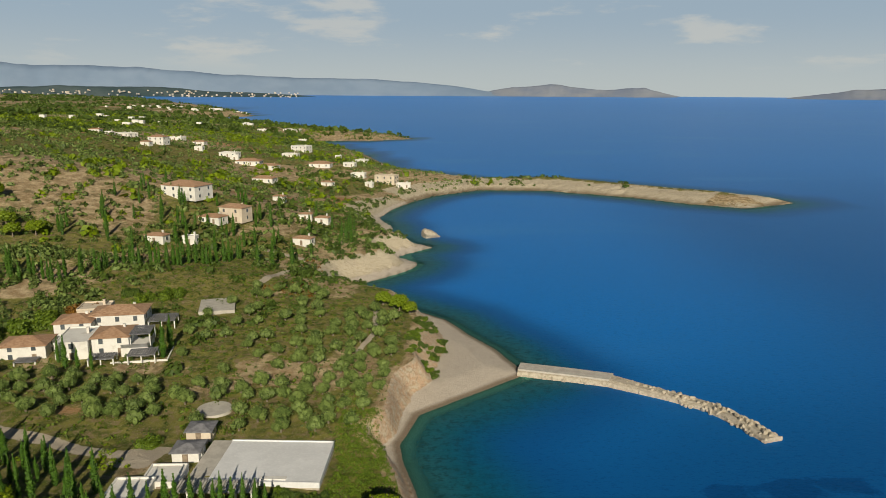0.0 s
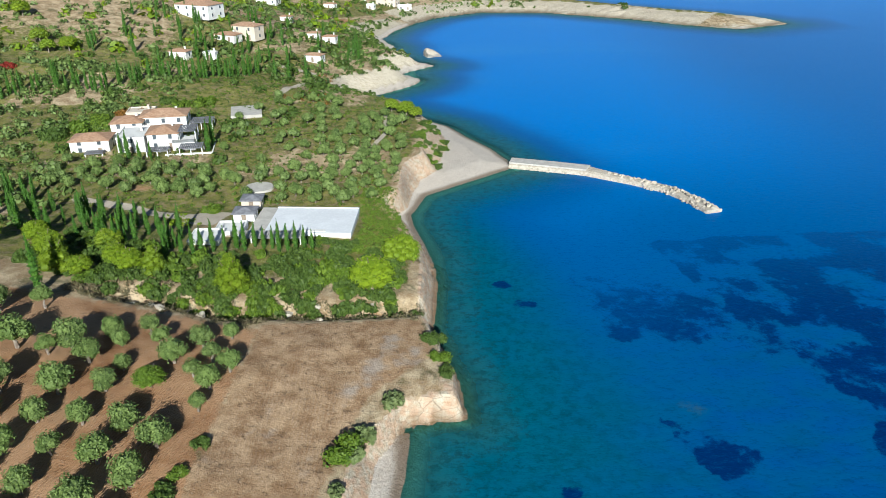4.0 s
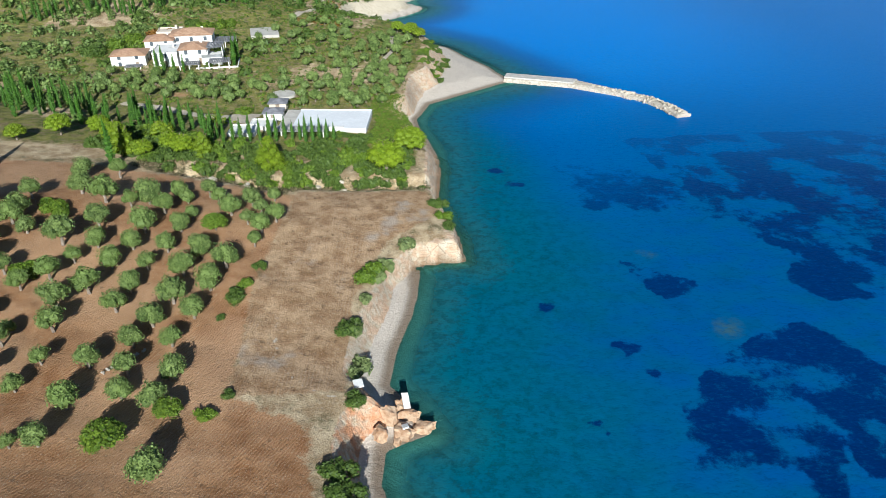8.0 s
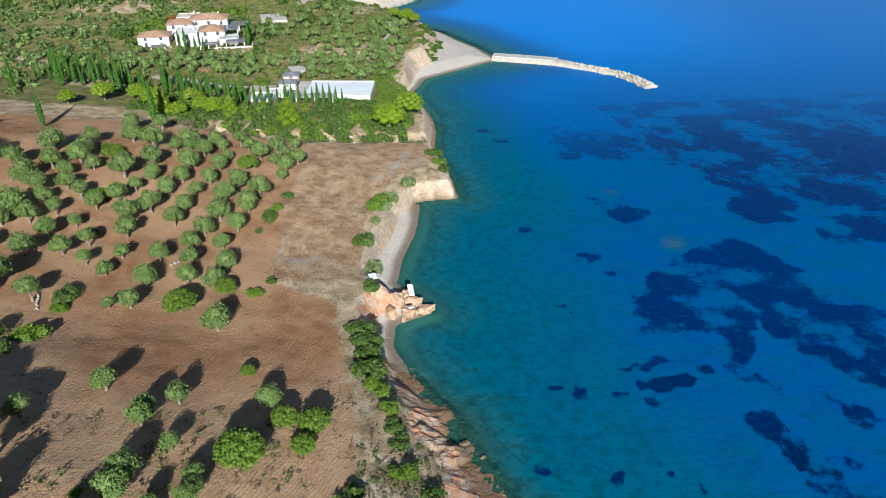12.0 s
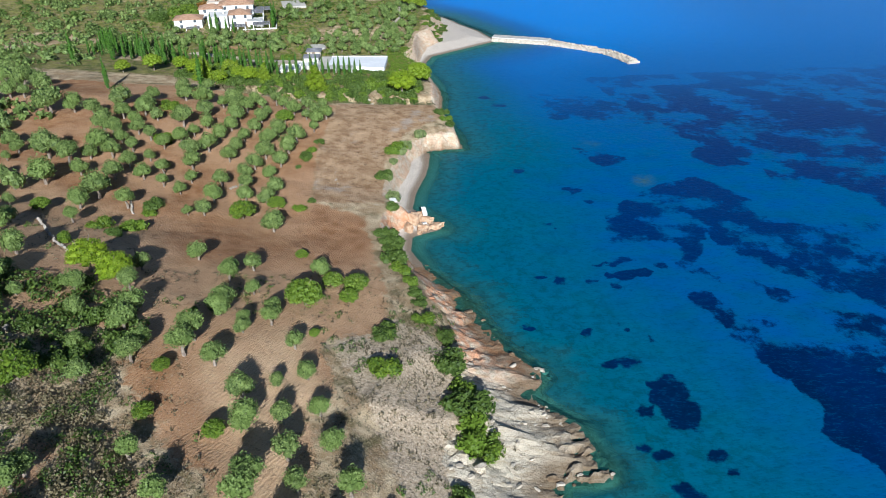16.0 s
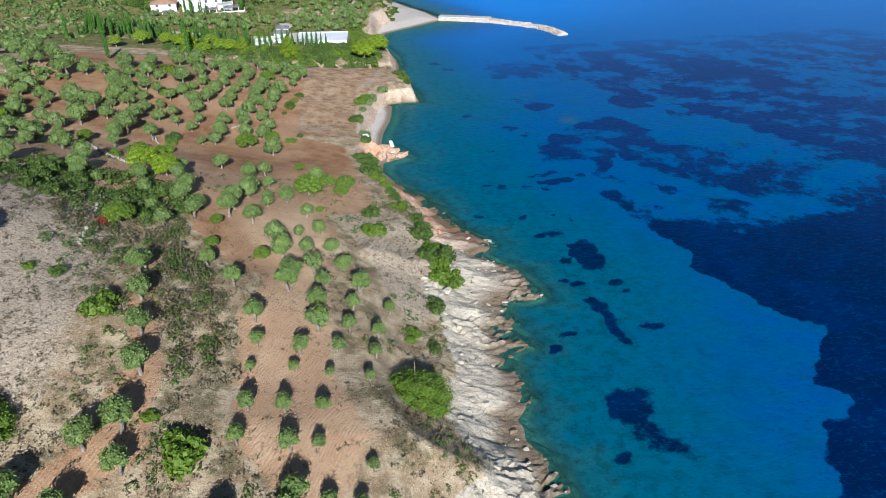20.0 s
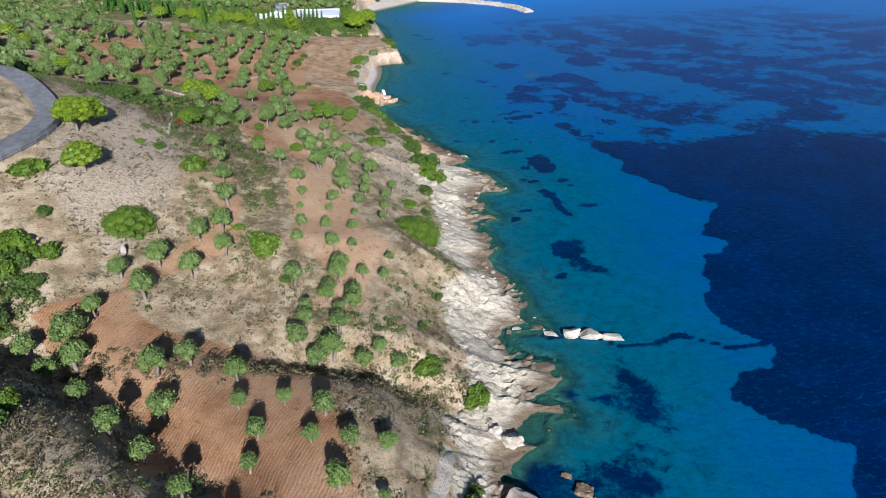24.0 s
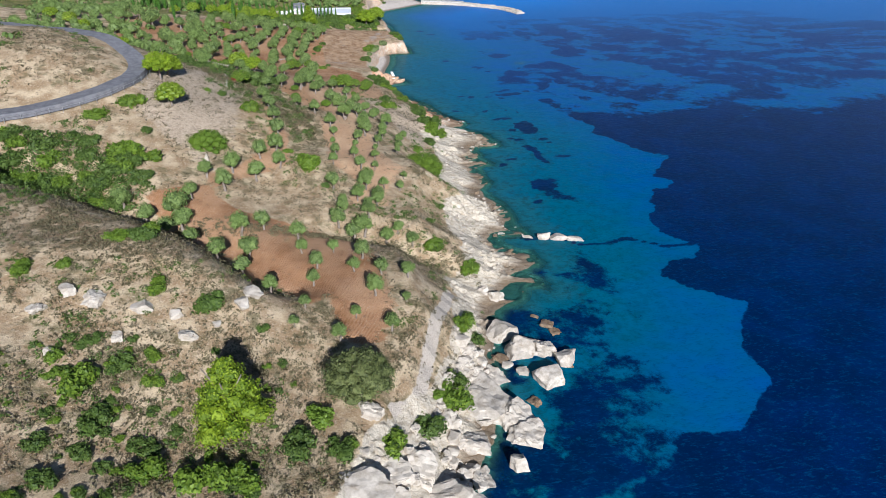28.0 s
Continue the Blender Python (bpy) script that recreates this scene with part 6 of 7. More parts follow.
part("rim", boxes((-7.9, 11.6, 7.75, 8.03, 2.0, 2.32), (11.35, 11.63, -6.83, 8.03, 2.0, 2.32), (-2, 11.35, -6.83, -6.55, 2.0, 2.32)), pool, "", DECK)
part("step_block", boxes((1.2, 5.6, -5.9, -5.0, 2.1, 2.35), (1.2, 1.7, -6.5, -5.9, 2.1, 2.6)), pool, "", WHITE)
house(-53.2, 99.5, 6.5, 6.5, 2.9, 4, "flat", WHITE, "white flat-roofed pool house behind cypresses", base=5.2, name="pool_house", chimney=False)
house(-49.6, 105, 6.2, 6.0, 2.7, 4, "flat", WHITE, "lower white flat-roofed part of the pool house", base=5.0, name="pool_house", chimney=False)
house(-49.2, 121.5, 4.6, 4.2, 2.4, 4, "hip", CREAM, "small garden hut with a grey hip roof", GREYROOF, base=5.9, name="garden_hut", chimney=False)
house(-48.8, 113.8, 4.8, 4.4, 2.5, 4, "hip", WHITE, "small white garden hut with a grey hip roof", GREYROOF, base=5.7, name="garden_hut", chimney=False)
pergola(-39.8, 101.2, 5.6, 13.5, 3.6, 2.6, 2, "long pale timber pergola beside the white terrace", 26, CONCRETE)
ring = thing("threshing_floor", (-50.6, 133, on(-50.6, 133, 0)[2]), "round pale stone threshing floor in the olive garden", "terrace")
bm = bmesh.new()
bmesh.ops.create_cone(bm, cap_ends=True, segments=40, radius1=3.7, radius2=3.6, depth=0.9)
part("floor", bm, ring, "", CONCRETE)

# white slabs left on the rock point, and the upright white stone
for x, y, z, w, d, tilt in [(-6.6, 8.6, 2.4, 1.0, 2.4, 24), (-6.4, 4.0, 1.9, 0.9, 1.1, -16), (-13.4, 9.6, 4.6, 1.4, 1.6, 4)]:
    s = new("concrete_slab", bpy.data.meshes.new("concrete_slab"))
    bm = boxes((-w / 2, w / 2, -d / 2, d / 2, -0.12, 0.12), bevel=0.03)
    bm.to_mesh(s.data), bm.free()
    s.data.materials.append(WHITE)
    s.matrix_basis = pose(x, y, z, tilt, 0.4 * tilt, 18)
    tagged(s, "broken white concrete slab lying on ochre rocks", "slab", "white slabs")
stele = boulder(-48.1, -121.2, on(-48.1, -121.2, 0)[2] + 0.9, 0.55, 0.5, 1.5, 0, BOULDERS, "upright white standing stone before a round shrub", "", "standing_stone")
# dry stone walls between the groves
WALL_STONES = [boulder_mesh(s, plain_material("wall_stone", (0.28, 0.25, 0.21), (0.46, 0.42, 0.36), 0.8, 0.95, 0.6), 0.3, 2) for s in (31, 32)]


def stone_wall(points, label):
    wall = thing("dry_stone_wall", (0, 0, 0), label, "wall", "dry stone walls")
    for (ax, ay), (bx, by) in zip(points, points[1:]):
        many = int(math.hypot(bx - ax, by - ay) / 0.75)
        for k in range(many):
            f = (k + rng.uniform(0.2, 0.8)) / many
            px, py, pz = on(ax + (bx - ax) * f, ay + (by - ay) * f, 0)
            for level in range(2):
                o = part("stone", rng.choice(WALL_STONES), wall)
                o.matrix_basis = Matrix.LocRotScale((px + rng.uniform(-0.15, 0.15), py + rng.uniform(-0.15, 0.15), pz + 0.08 + 0.2 * level), Euler((rng.uniform(0, 6), rng.uniform(0, 6), 0)), (0.34, 0.28, 0.2))


stone_wall([(-44, 12), (-47.5, 5.6)], "short dry stone wall among olive trees")
stone_wall([(-64, -4), (-60.5, -12)], "dry stone wall at the grove edge")
stone_wall([(-72, -22), (-63, -33), (-57, -38)], "dry stone wall between two groves")
stone_wall([(-55, -60), (-52, -70), (-50.5, -80)], "dry stone wall along the scrub belt")

for k in range(34):
    x, y = rng.uniform(-36, -20.5), rng.uniform(99.5, 103.6)
    o = new("headland_bush", rng.choice(BUSH_FRESH + BUSH_DARK))
    r = rng.uniform(0.7, 1.4)
    o.matrix_basis = Matrix.LocRotScale(on(x, y, 0.1), Euler((0, 0, rng.uniform(0, 6.3))), (r, r, r * 0.9))
    tagged(o, "grey-green aromatic bush below the white terrace", "bush", "bushes below the terrace")



# ---- the garden and the green belt north of the fields ----
def cypress_kind(seed, tall=6.6, wide=0.62, count=420):
    r = random.Random(seed)
    lobes = []
    for n in range(11):
        f = n / 10
        w = wide * (0.55 + 0.75 * math.sin(math.pi * min(1, f * 0.8 + 0.12))) * (1 - 0.72 * f ** 2.2)
        lobes.append((r.uniform(-0.08, 0.08), r.uniform(-0.08, 0.08), 0.5 + f * (tall - 0.9), w, w, tall * 0.085))
    bm = bmesh.new()
    limb(bm, (0, 0, -0.3), (0, 0, tall * 0.6), 0.14, 0.05)
    me = bpy.data.meshes.new("trunk")
    bm.to_mesh(me), bm.free()
    me.materials.append(BARK)
    return me, crown_mesh("crown", lobes, count, 0.24, seed, CYPRESS, 0.3)


CYPRESSES = [cypress_kind(s, 6.6 + 0.5 * (s % 3), 0.48 + 0.06 * (s % 2)) for s in range(81, 85)]
POOL_CYPRESSES = [(-55.5, 91), (-53.4, 91.6), (-51.2, 90.6), (-49.8, 93.2), (-47.6, 94), (-45.8, 96), (-44, 95.4), (-42.4, 97.6), (-40.3, 96.8), (-38.5, 97), (-36.8, 95.6), (-35.1, 96), (-33.4, 96.2), (-31.9, 97.6), (-30, 96.6)]
for x, y in POOL_CYPRESSES:
    tree("cypress", rng.choice(CYPRESSES), x, y, "slim dark green cypress in a row before the pool house", "cypress", "cypresses by the pool house", rng.uniform(0, 360), rng.uniform(0.8, 1.1))
for x, y, s in [(-71.4, 157.6, 1.45), (-71.8, 163, 1.4), (-91.2, 149.5, 1.25), (-94.6, 152.6, 0.85), (-87.2, 147.6, 0.95), (-85, 149.6, 0.85), (-96, 62, 1.35), (-73, 70.5, 1.5), (-122, 96, 1.5), (-113, 104, 1.4)]:
    tree("cypress", rng.choice(CYPRESSES), x, y, "tall dark green cypress standing alone", "cypress", "tall single cypresses", rng.uniform(0, 360), s)
BELT = [(-126, 112), (-84, 96), (-58, 88.5), (-55, 93), (-60, 104), (-84, 112), (-104, 122), (-128, 128)]
belt = scatter(240, -130, -54, 86, 130, 91, lambda x, y: inside(x, y, BELT, 0.5))
for x, y in belt:
    tree("cypress", rng.choice(CYPRESSES), x, y, "dark green cypress in a dense planted belt", "cypress", "cypress belt", rng.uniform(0, 360), rng.uniform(0.7, 1.15))
ROW = [(-156, 194), (-141, 206), (-124, 206), (-113, 220), (-99, 227), (-88, 237), (-78, 250)]
for n in range(len(ROW) - 1):
    for k in range(9):
        f = (k + rng.uniform(-0.3, 0.3)) / 9
        x, y = ROW[n][0] * (1 - f) + ROW[n + 1][0] * f, ROW[n][1] * (1 - f) + ROW[n + 1][1] * f
        tree("cypress", rng.choice(CYPRESSES), x + rng.uniform(-1.5, 1.5), y + rng.uniform(-2.5, 2.5), "tall dark cypress in a long windbreak row", "cypress", "cypress windbreak", rng.uniform(0, 360), rng.uniform(0.9, 1.35))

THICKET = [(-86, 84), (-66, 75.5), (-53, 75.5), (-48, 71.5), (-36, 68.5), (-30, 71.5), (-20, 74), (-8, 78), (-12, 97), (-24, 100), (-32, 95), (-55, 90), (-82, 100)]
thicket = scatter(600, -88, -6, 69, 101, 92, lambda x, y: inside(x, y, THICKET, 1.0))
for x, y in thicket:
    ob = new("thicket_bush", rng.choice(BUSH_FRESH if rng.random() < 0.35 else BUSH_DARK))
    r = rng.uniform(1.1, 2.3)
    ob.matrix_basis = Matrix.LocRotScale(on(x, y, 0.2), Euler((0, 0, rng.uniform(0, 6.3))), (r, r, r * rng.uniform(0.9, 1.5)))
    tagged(ob, "leafy green bush in a dense thicket below the garden", "bush", "thicket bushes")
for x, y, s in [(-75, 80, 1.05), (-70, 79, 0.9), (-62, 81.5, 0.95), (-87, 95, 1.0), (-70.5, 92, 0.9), (-66, 85, 0.8), (-80, 87, 1.0), (-57.5, 82, 0.8), (-94, 90, 1.0), (-101, 84, 0.9)]:
    tree("pine_tree", rng.choice((ROUND_PINE, ROUND_PINE_B, TALL_PINE)), x, y, "yellow-green pine rising from the thicket", "tree", "pines of the thicket", rng.uniform(0, 360), s * 1.0)
for x, y, s in [(-22.4, 204, 1.0), (-17, 199, 1.15), (-13.6, 196, 0.8), (-165, 247, 1.2), (-152, 243, 1.1), (-185, 273, 1.3), (-158, 239, 1.0), (-134, 34, 1.0), (-126, 30, 0.9), (-118, 20, 0.8), (-96, -10, 0.9)]:
    tree("pine_tree", rng.choice((ROUND_PINE, ROUND_PINE_B)), x, y, "rounded yellow-green pine above the bay", "tree", "scattered pines", rng.uniform(0, 360), s)

# garden olives: a double row, a dense grove above the cliff, loose ones between
GARDEN = [(-108, 128), (-70, 126), (-30, 124), (-20, 128), (-16, 150), (-16, 190), (-24, 200), (-34, 190), (-40, 160), (-36, 146), (-60, 144), (-108, 147)]
spots = scatter(1300, -110, -14, 122, 202, 93, lambda x, y: inside(x, y, GARDEN, 1.0) * (1 - inside(x, y, [(-56, 128), (-46, 128), (-46, 137), (-56, 137)], 1)))
loose = scatter(90, -72, -38, 150, 214, 94, lambda x, y: 0.6 + 0 * x)
kept = []
for x, y in np.concatenate([spots, loose]):
    if len(kept) < 400 and all((x - a) ** 2 + (y - b) ** 2 > 13 for a, b in kept):
        kept.append((x, y))


def grove(name, label, spots, kinds, low, high, seed):
    """Whole trees at many spots: one object of crowns with their trunks under it."""
    r = np.random.default_rng(seed)
    sheets = []
    for which in (1, 0):
        vs, fs, total = {}, {}, {}
        r = np.random.default_rng(seed)
        for x, y in spots:
            k, s, turn = r.integers(len(kinds)), r.uniform(low, high), r.uniform(0, 6.28)
            me = kinds[k][which]
            p = np.empty(3 * len(me.vertices))
            me.vertices.foreach_get("co", p)
            p = p.reshape(-1, 3) * s
            c, t = math.cos(turn), math.sin(turn)
            px, py, pz = on(x, y, 0.08)
            p = np.stack([p[:, 0] * c - p[:, 1] * t + px, p[:, 0] * t + p[:, 1] * c + py, p[:, 2] + pz], 1)
            for f in me.polygons if which == 0 else ():
                n = len(f.vertices)
                fs.setdefault(n, []).append([v + total.get(0, 0) for v in f.vertices])
            if which == 1:
                corners = np.empty(len(me.loops), np.int32)
                me.loops.foreach_get("vertex_index", corners)
                fs.setdefault(4, []).append(corners.reshape(-1, 4) + total.get(0, 0))
            vs.setdefault(0, []).append(p)
            total[0] = total.get(0, 0) + len(p)
        sheets.append((np.concatenate(vs[0]), fs))
    ob = tagged(new(name, mesh_from(name, sheets[0][0], np.concatenate(sheets[0][1][4]), kinds[0][1].materials[0])), label, "trees", kind="stuff")
    stems = bpy.data.meshes.new("trunks")
    stems.from_pydata(sheets[1][0].tolist(), [], [f for group in sheets[1][1].values() for f in group])
    stems.materials.append(BARK)
    part("trunks", stems, ob)
    return ob


grove("garden_olives", "silvery olive trees of the villa garden", kept, GARDEN_OLIVES, 0.8, 1.12, 104)
for x, y, r, kinds in [(-114, 168, 4.6, MASTIC), (-108, 172, 4.2, MASTIC), (-118, 163, 4.4, LENTISK), (-111, 178, 4.0, MASTIC), (-93, 196, 3.4, MASTIC), (-88, 199, 3.6, MASTIC), (-84, 202, 3.2, MASTIC), (-98, 199, 3.2, LENTISK), (-77, 164, 1.6, MASTIC), (-79.5, 172, 1.8, MASTIC), (-58, 117.5, 2.6, MASTIC)]:
    ob = new("garden_bush", rng.choice(kinds))
    ob.matrix_basis = Matrix.LocRotScale(on(x, y, 0.2), Euler((0, 0, rng.uniform(0, 6.3))), (r, r, r))
    tagged(ob, "large bright green garden tree clump beside the villa", "bush", "garden bushes")
slope = [(x, y) for x, y in scatter(90, -15, -1, 160, 200, 95, lambda x, y: inside(x, y, [(-13, 166), (-5, 164), (-4, 180), (-3, 192), (-9, 198), (-13, 190)], 0.5))]
for x, y in slope:
    ob = new("slope_bush", rng.choice(BUSH_DARK if rng.random() < 0.6 else BUSH_FRESH))
    r = rng.uniform(0.9, 1.7)
    ob.matrix_basis = Matrix.LocRotScale(on(x, y, 0.15), Euler((0, 0, rng.uniform(0, 6.3))), (r, r, r * 0.8))
    tagged(ob, "dark green bush clinging to the slope above the beach", "bush", "bushes above the beach")

bank = scatter(700, -70, -6, 64, 80, 125, lambda x, y: inside(x, y, [(-70, 72), (-36, 64.5), (-22, 70.5), (-7, 73), (-6, 79), (-30, 76), (-70, 80)], 0.8))
strew("bank_brush", "brown and grey brush on the bank above the mown field", bank, HEATH, 30, 0.2, 0.5, 1.1, 126, 0.9)
for x, y in bank[::28]:
    px, py, pz = on(x, y, 0.0)
    r = rng.uniform(0.5, 1.1)
    boulder(px, py, pz + 0.2, r * 1.4, r, r * 0.7, rng.uniform(0, 360), BOULDERS[4:], "weathered pale rock on the scrubby bank", "rocks on the bank")
garrigue = scatter(2600, -24, -4, 98, 136, 96, lambda x, y: (inland(x, y) > 4.5) * (1 - inside(x, y, [(-47, 102.5), (-22, 102.5), (-22, 120.5), (-47, 120.5)], 0.4)))
strew("garrigue", "low green and grey aromatic scrub on the headland", garrigue, FRESH, 16, 0.26, 0.3, 0.75, 97)
rough = scatter(9500, -125, -14, 118, 262, 98, lambda x, y: open_ground(x, y) * 0.9)
strew("garden_undergrowth", "green undergrowth and low hedges between the garden trees", rough[::5], DARKLEAF, 7, 0.4, 0.3, 0.9, 99)
strew("garden_hedges", "fresh green low hedges and beds in the garden", rough[1::3], FRESH, 7, 0.4, 0.3, 0.9, 105)
vines = scatter(1500, -66, -40, 200, 275, 100, lambda x, y: inside(x, y, [(-64, 212), (-46, 206), (-42, 212), (-47, 224), (-52, 262), (-60, 262), (-56, 240), (-50, 226)], 0.8) * (np.sin(x * 2.2 + y * 0.4) > -0.2))
strew("vine_rows", "autumn-coloured vine rows in orange and yellow", vines, RUSSET, 9, 0.42, 0.35, 0.7, 101, category="vines")
flowers = scatter(420, -80, -52, 108, 124, 102, lambda x, y: smooth(0.0, 0.2, fbm(x, y, 6, 2, 65)))
strew("yellow_shrubs", "yellow-green clipped shrubs along the garden path", flowers, PINE, 12, 0.36, 0.5, 1.0, 103)
for x, y, s in [(-50.6, -71.4, 1.3), (-49.6, 119, 1.3), (-163, 219, 2.6)]:
    ob = new("red_bush", shrub_kind(int(s * 10), RED))
    ob.matrix_basis = Matrix.LocRotScale(on(x, y, 0.1), Euler((0, 0, 1)), (s, s, s))
    tagged(ob, "crimson-leaved bush among green plants", "bush", "red bushes")
ob = new("autumn_tree_clump", shrub_kind(77, RUSSET))
ob.matrix_basis = Matrix.LocRotScale(on(-104, 184, 0.2), Euler((0, 0, 1)), (4.6, 4.6, 4))
tagged(ob, "russet autumn tree clump behind the villa", "bush")

# ---- woods and groves of the far slopes ----
def far_want(low, seed, size):
    def want(x, y):
        d = inland(x, y)
        return (d > 9) * smooth(low, low + 0.25, fbm(x, y, size, 3, seed)) * smooth(228, 250, y + 0.12 * np.minimum(x + 60, 0)) * (x > -0.62 * y - 30)
    return want


far_olives = scatter(20000, -760, 60, 215, 1300, 111, far_want(-0.4, 66, 45))
strew("far_olive_groves", "olive groves and scrub over the far slopes", far_olives, OLIVE, 12, 0.42, 1.3, 2.4, 112, 0.9, "trees")
far_woods = scatter(11000, -760, 60, 215, 1300, 113, far_want(-0.02, 67, 70))
strew("far_woods", "dark evergreen woods over the far slopes", far_woods, DARKLEAF, 16, 0.42, 1.5, 3.2, 114, 1.1, "trees")
far_pines = scatter(4200, -760, 60, 225, 1300, 115, far_want(-0.08, 68, 55))
strew("far_pines", "yellow-green pines between far houses", far_pines, PINE, 26, 0.34, 2.0, 4.4, 116, 1.1, "trees")
capes = scatter(9000, -2200, 60, 1000, 3400, 117, lambda x, y: (inland(x, y) > 16) * (x > -0.62 * y - 60) * smooth(-0.2, 0.1, fbm(x, y, 120, 3, 69)))
strew("headland_woods", "woods on the distant headlands", capes, DARKLEAF, 8, 0.7, 4, 8, 118, 0.8, "trees")
west = scatter(2600, -330, -96, -60, 230, 119, lambda x, y: smooth(-0.2, 0.15, fbm(x, y, 30, 3, 70)))
strew("western_groves", "olive groves running inland to the west", west, OLIVE, 26, 0.36, 1.5, 2.4, 120, 1.1, "trees")
orchard = scatter(420, -180, -104, 112, 236, 127, lambda x, y: 0.85 * (x < -106 - 0.1 * (y - 150)) * smooth(-0.4, 0.0, fbm(x, y, 16, 3, 74)))
strew("villa_orchard", "olive trees of the orchard behind the villa", orchard, OLIVE, 60, 0.24, 1.5, 2.5, 128, 1.15, "trees")
mixed = scatter(260, -190, -40, 150, 262, 129, lambda x, y: open_ground(x, y) * smooth(-0.1, 0.2, fbm(x, y, 20, 3, 75)))
strew("garden_trees", "mixed dark green trees about the villa garden", mixed, DARKLEAF, 60, 0.24, 1.4, 2.8, 130, 1.1, "trees")
hill = scatter(900, -360, -110, 228, 430, 134, lambda x, y: (x > -0.7 * y - 40) * (inland(x, y) > 20) * smooth(-0.35, 0.1, fbm(x, y, 26, 3, 76)))
strew("hillside_olives", "olive trees and bushes on the dry hillside", hill[::2], OLIVE, 40, 0.28, 1.3, 2.4, 135, 1.1, "trees")
strew("hillside_pines", "bright green pines and bushes on the dry hillside", hill[1::4], PINE, 44, 0.27, 1.4, 3.0, 136, 1.2, "trees")
strew("hillside_scrub", "dark evergreen bushes on the dry hillside", hill[3::4], DARKLEAF, 40, 0.28, 1.2, 2.6, 137, 0.9, "trees")
for k in range(70):
    y = rng.uniform(240, 330)
    x = rng.uniform(-150, -45)
    if float(inland(np.array([x]), np.array([y]))[0]) > 16:
        tree("cypress", rng.choice(CYPRESSES), x, y, "dark cypress among the houses by the bay", "cypress", "cypresses by the bay", rng.uniform(0, 360), rng.uniform(0.9, 1.5))
bushes = scatter(160, 0, 130, 480, 620, 121, lambda x, y: (inland(x, y) > 12) * (smooth(0.05, 0.2, fbm(x, y, 30, 2, 71)) + 0.0))
strew("spit_scrub", "dark bushes on the low rocky spit", bushes, DARKLEAF, 30, 0.3, 1.8, 3.4, 122, 0.7)
banks = scatter(900, -60, 0, 228, 450, 123, lambda x, y: (inland(x, y) > 9) * (inland(x, y) < 34) * 0.7)
strew("shore_bushes", "bushes along the rocky bay shore", banks, DARKLEAF, 22, 0.34, 0.9, 2.0, 124, 0.8)


# ---- the hazy sky low over the sea ----
def sky_material():
    m = Nodes("hazy_sky", 1.0, 0, 0.0)
    m.tree.nodes.remove(m.bsdf)
    split = m.tree.nodes.new("ShaderNodeSeparateXYZ")
    m.tree.links.new(m.place, split.inputs[0])
    c = m.mix(m.span(split.outputs[2], 40, 620), (0.62, 0.72, 0.82), (0.42, 0.58, 0.80))
    cloud = m.math("MULTIPLY", m.span(m.noise(0.0021, 6, 0.6, m.stretch(0.55, 0.55, 2.2)), 0.52, 0.66), m.span(split.outputs[2], 170, 330))
    c = m.mix(m.math("MULTIPLY", cloud, 0.55), c, (0.80, 0.82, 0.85))
    glow = m.tree.nodes.new("ShaderNodeEmission")
    m.set(glow, 0, c), m.set(glow, 1, 0.95)
    m.tree.links.new(glow.outputs[0], m.tree.nodes["Material Output"].inputs[0])
    return m.mat


az = np.radians(np.linspace(-70, 70, 60))
v = np.concatenate([np.stack([4880 * np.sin(az), 4880 * np.cos(az), 0 * az + z], 1) for z in (-20, 300, 700, 1300)])
i = (np.arange(3)[:, None] * 60 + np.arange(59)).ravel()
tagged(new("backdrop_sky", mesh_from("backdrop_sky", v, np.stack([i, i + 1, i + 61, i + 60], 1), sky_material(), flat=False)), "pale hazy blue sky with thin white clouds", "sky", kind="structure")


# ---- far towns, hills and islands ----
def town(name, label, n, spot, low, high, seed):
    r = np.random.default_rng(seed)
    bits_v, bits_f = [], []
    for k in range(n):
        x, y = spot(r)
        z = float(ground(np.array([x]), np.array([y]))[0])
        w, d, h = r.uniform(low, high), r.uniform(low, high) * 0.7, r.uniform(low, high) * 0.5
        c = np.array([(sx * w / 2, sy * d / 2, sz) for sz in (-2, h) for sx, sy in ((-1, -1), (1, -1), (1, 1), (-1, 1))]) + (x, y, z)
        bits_v.append(c)
        bits_f.append(np.array([(4, 5, 6, 7), (0, 1, 5, 4), (1, 2, 6, 5), (2, 3, 7, 6), (3, 0, 4, 7)]) + 8 * k)
    return tagged(new(name, mesh_from(name, np.concatenate(bits_v), np.concatenate(bits_f), WHITE)), label, "town", kind="stuff")


town("headland_town", "scattered white houses on the distant headland", 34, lambda r: (r.uniform(-1050, -680), r.uniform(2060, 2330)), 6, 13, 131)
town("hillside_villas", "white villas scattered on the far wooded slope", 16, lambda r: (r.uniform(-640, -330), r.uniform(880, 1250)), 6, 11, 132)


# base colours of the far ranges, with the haze of distance put in
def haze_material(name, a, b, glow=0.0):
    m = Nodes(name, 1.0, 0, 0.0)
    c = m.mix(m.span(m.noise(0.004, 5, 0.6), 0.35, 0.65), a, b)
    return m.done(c)


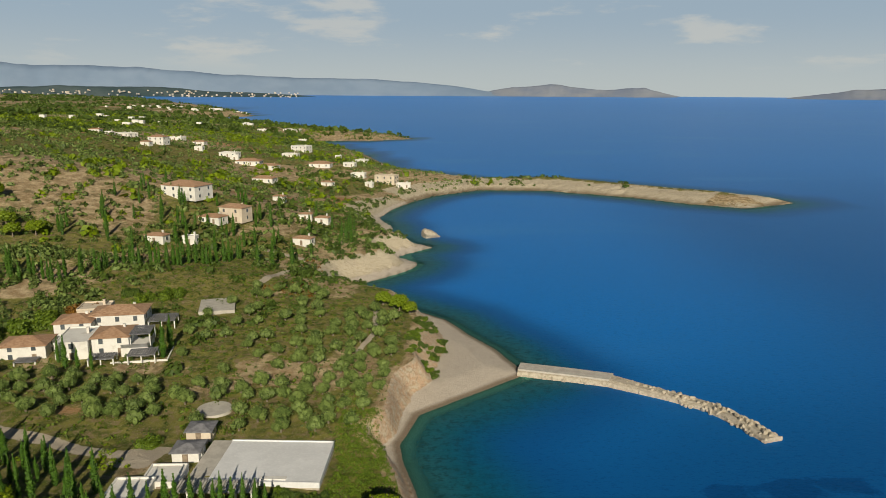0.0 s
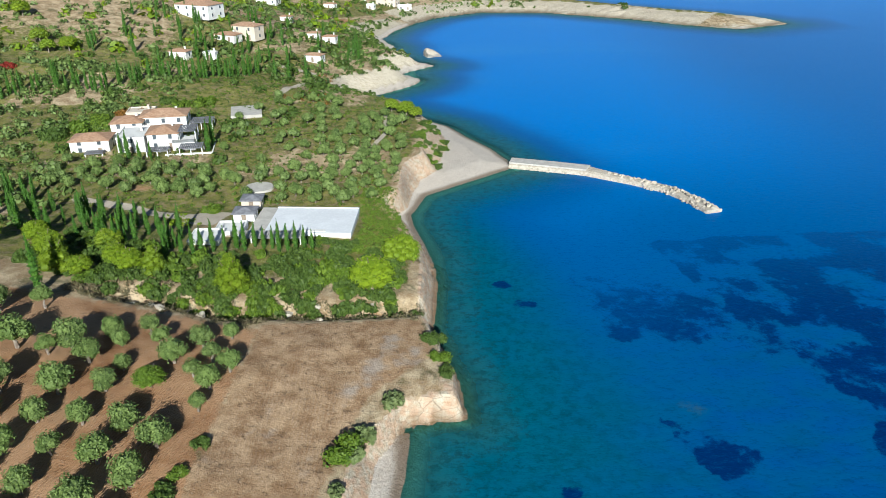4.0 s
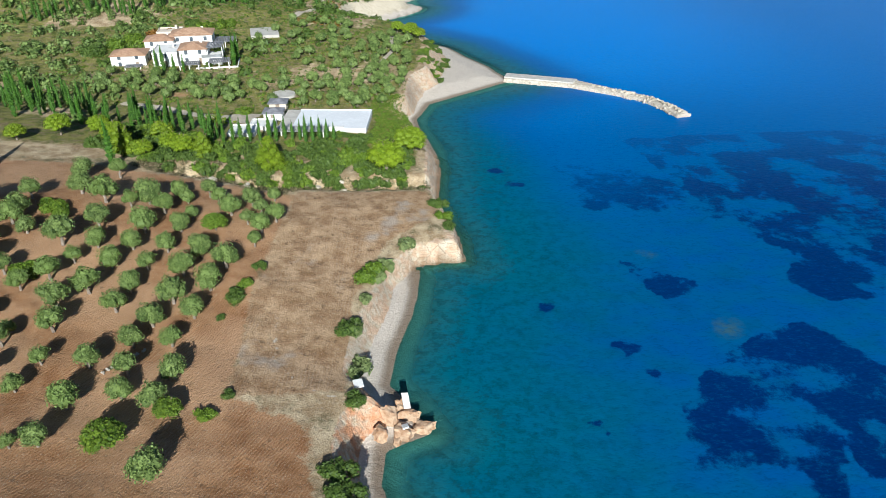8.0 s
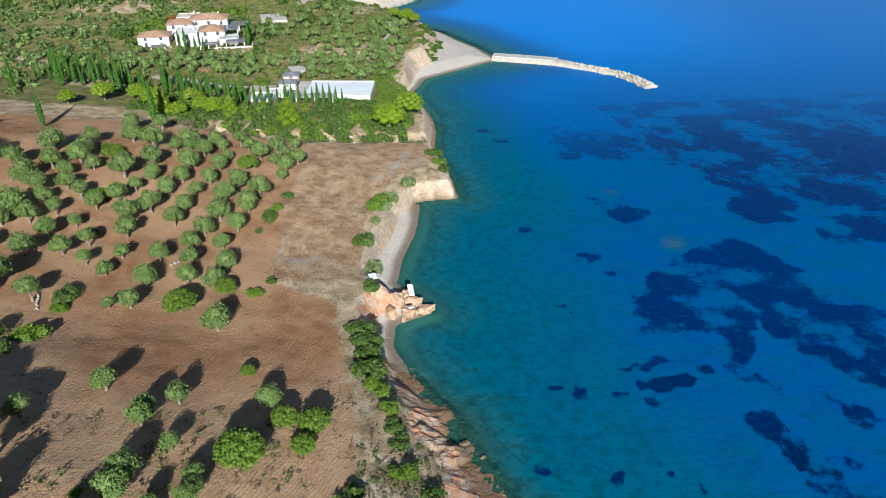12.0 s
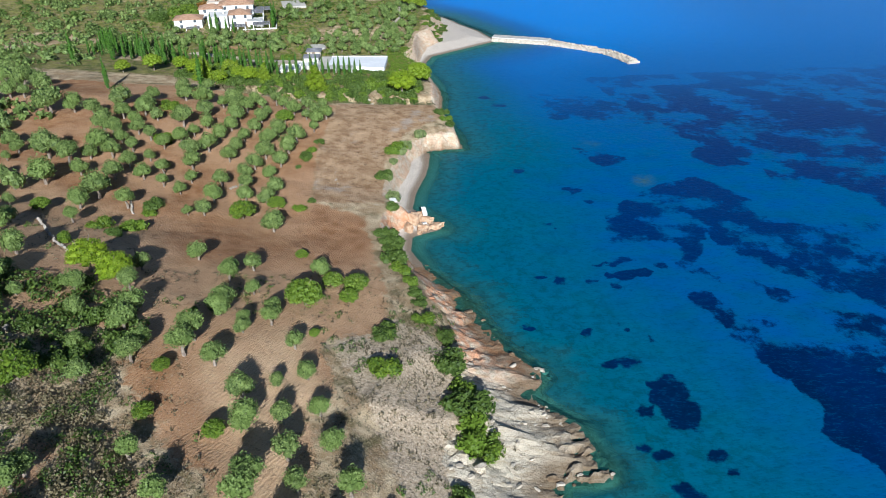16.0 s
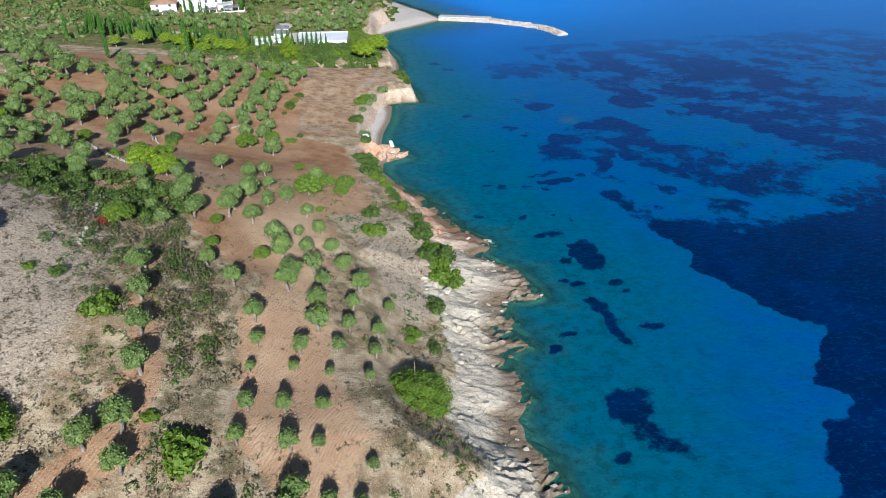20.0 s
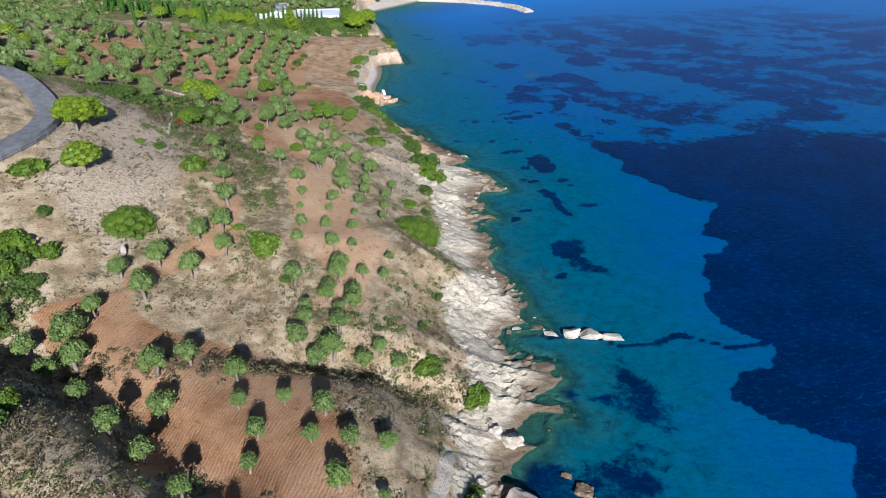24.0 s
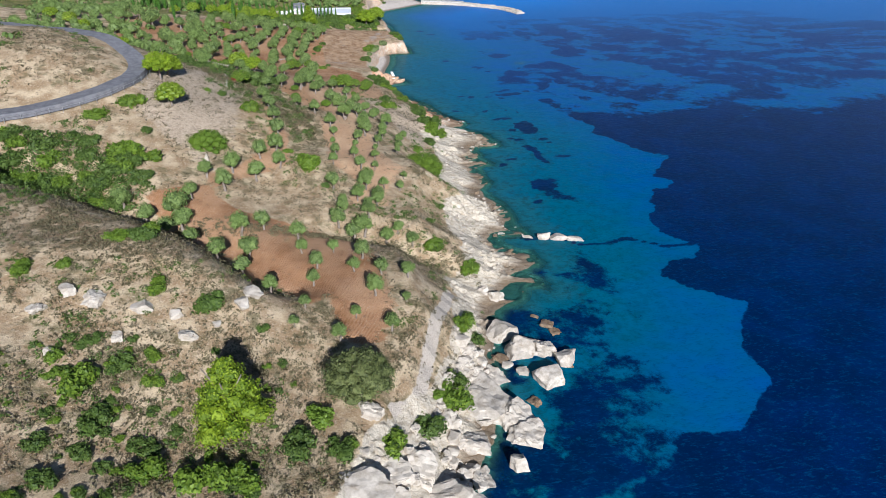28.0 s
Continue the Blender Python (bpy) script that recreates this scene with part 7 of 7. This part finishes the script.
def hills(name, label, start, end, reach, tops, rough, material, seed, base=-6):
    """A far range: heights `tops` spread over the bearings from start to end, in degrees east of north."""
    n = 160
    az = np.radians(np.linspace(start, end, n))
    f = np.linspace(0, len(tops) - 1, n)
    high = np.interp(f, np.arange(len(tops)), tops) * (1 + rough * fbm(f * 40, f * 0 + seed, 30, 4, seed))
    rows = []
    for share, push in ((0.0, 0.0), (0.45, 90), (0.8, 170), (1.0, 230), (0.5, 330)):
        r = reach + push + 30 * fbm(f * 50, f * 0 + push, 20, 3, seed + 1)
        x, y = r * np.sin(az), r * np.cos(az)
        rows.append(np.stack([x, y, far_rise(x, y) + base + np.maximum(high, 0) * share * (1 + 0.1 * fbm(f * 90, f * 0 + push, 10, 3, seed + 2) * (share < 1))], 1))
    v = np.concatenate(rows)
    i = (np.arange(4)[:, None] * n + np.arange(n - 1)).ravel()
    return tagged(new(name, mesh_from(name, v, np.stack([i, i + 1, i + n + 1, i + n], 1), material, flat=False)), label, "hills", kind="structure")


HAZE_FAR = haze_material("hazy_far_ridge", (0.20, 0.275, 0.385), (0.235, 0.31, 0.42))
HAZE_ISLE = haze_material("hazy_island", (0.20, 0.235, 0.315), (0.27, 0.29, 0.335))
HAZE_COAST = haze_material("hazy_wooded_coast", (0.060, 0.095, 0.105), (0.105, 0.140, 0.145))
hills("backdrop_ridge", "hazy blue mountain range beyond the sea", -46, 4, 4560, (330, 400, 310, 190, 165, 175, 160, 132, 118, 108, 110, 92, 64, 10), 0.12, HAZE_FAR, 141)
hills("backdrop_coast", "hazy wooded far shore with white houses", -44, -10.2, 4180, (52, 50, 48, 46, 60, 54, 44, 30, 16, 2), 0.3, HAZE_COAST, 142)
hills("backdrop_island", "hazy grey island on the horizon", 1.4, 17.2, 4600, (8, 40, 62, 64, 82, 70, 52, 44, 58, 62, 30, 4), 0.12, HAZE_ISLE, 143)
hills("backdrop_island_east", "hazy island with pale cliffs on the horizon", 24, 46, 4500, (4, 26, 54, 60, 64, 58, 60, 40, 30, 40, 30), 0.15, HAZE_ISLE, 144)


town_far = np.random.default_rng(133)
bits_v, bits_f = [], []
for k in range(130):
    az, up = math.radians(town_far.uniform(-36, -12.5)), town_far.uniform(0.05, 0.75)
    reach = 4160 + 150 * up
    x, y = reach * math.sin(az), reach * math.cos(az)
    z = float(far_rise(x, y)) + 44 * up * (0.75 if az > -0.35 else 1)
    w, h = town_far.uniform(2, 4.5), town_far.uniform(2, 3.6)
    bits_v.append(np.array([(sx * w, sy * 5, sz) for sz in (-4, h) for sx, sy in ((-1, -1), (1, -1), (1, 1), (-1, 1))]) + (x, y, z))
    bits_f.append(np.array([(4, 5, 6, 7), (0, 1, 5, 4), (1, 2, 6, 5), (2, 3, 7, 6), (3, 0, 4, 7)]) + 8 * k)
tagged(new("far_town", mesh_from("far_town", np.concatenate(bits_v), np.concatenate(bits_f), CREAM)), "white houses of a far town along the opposite shore", "town", kind="stuff")
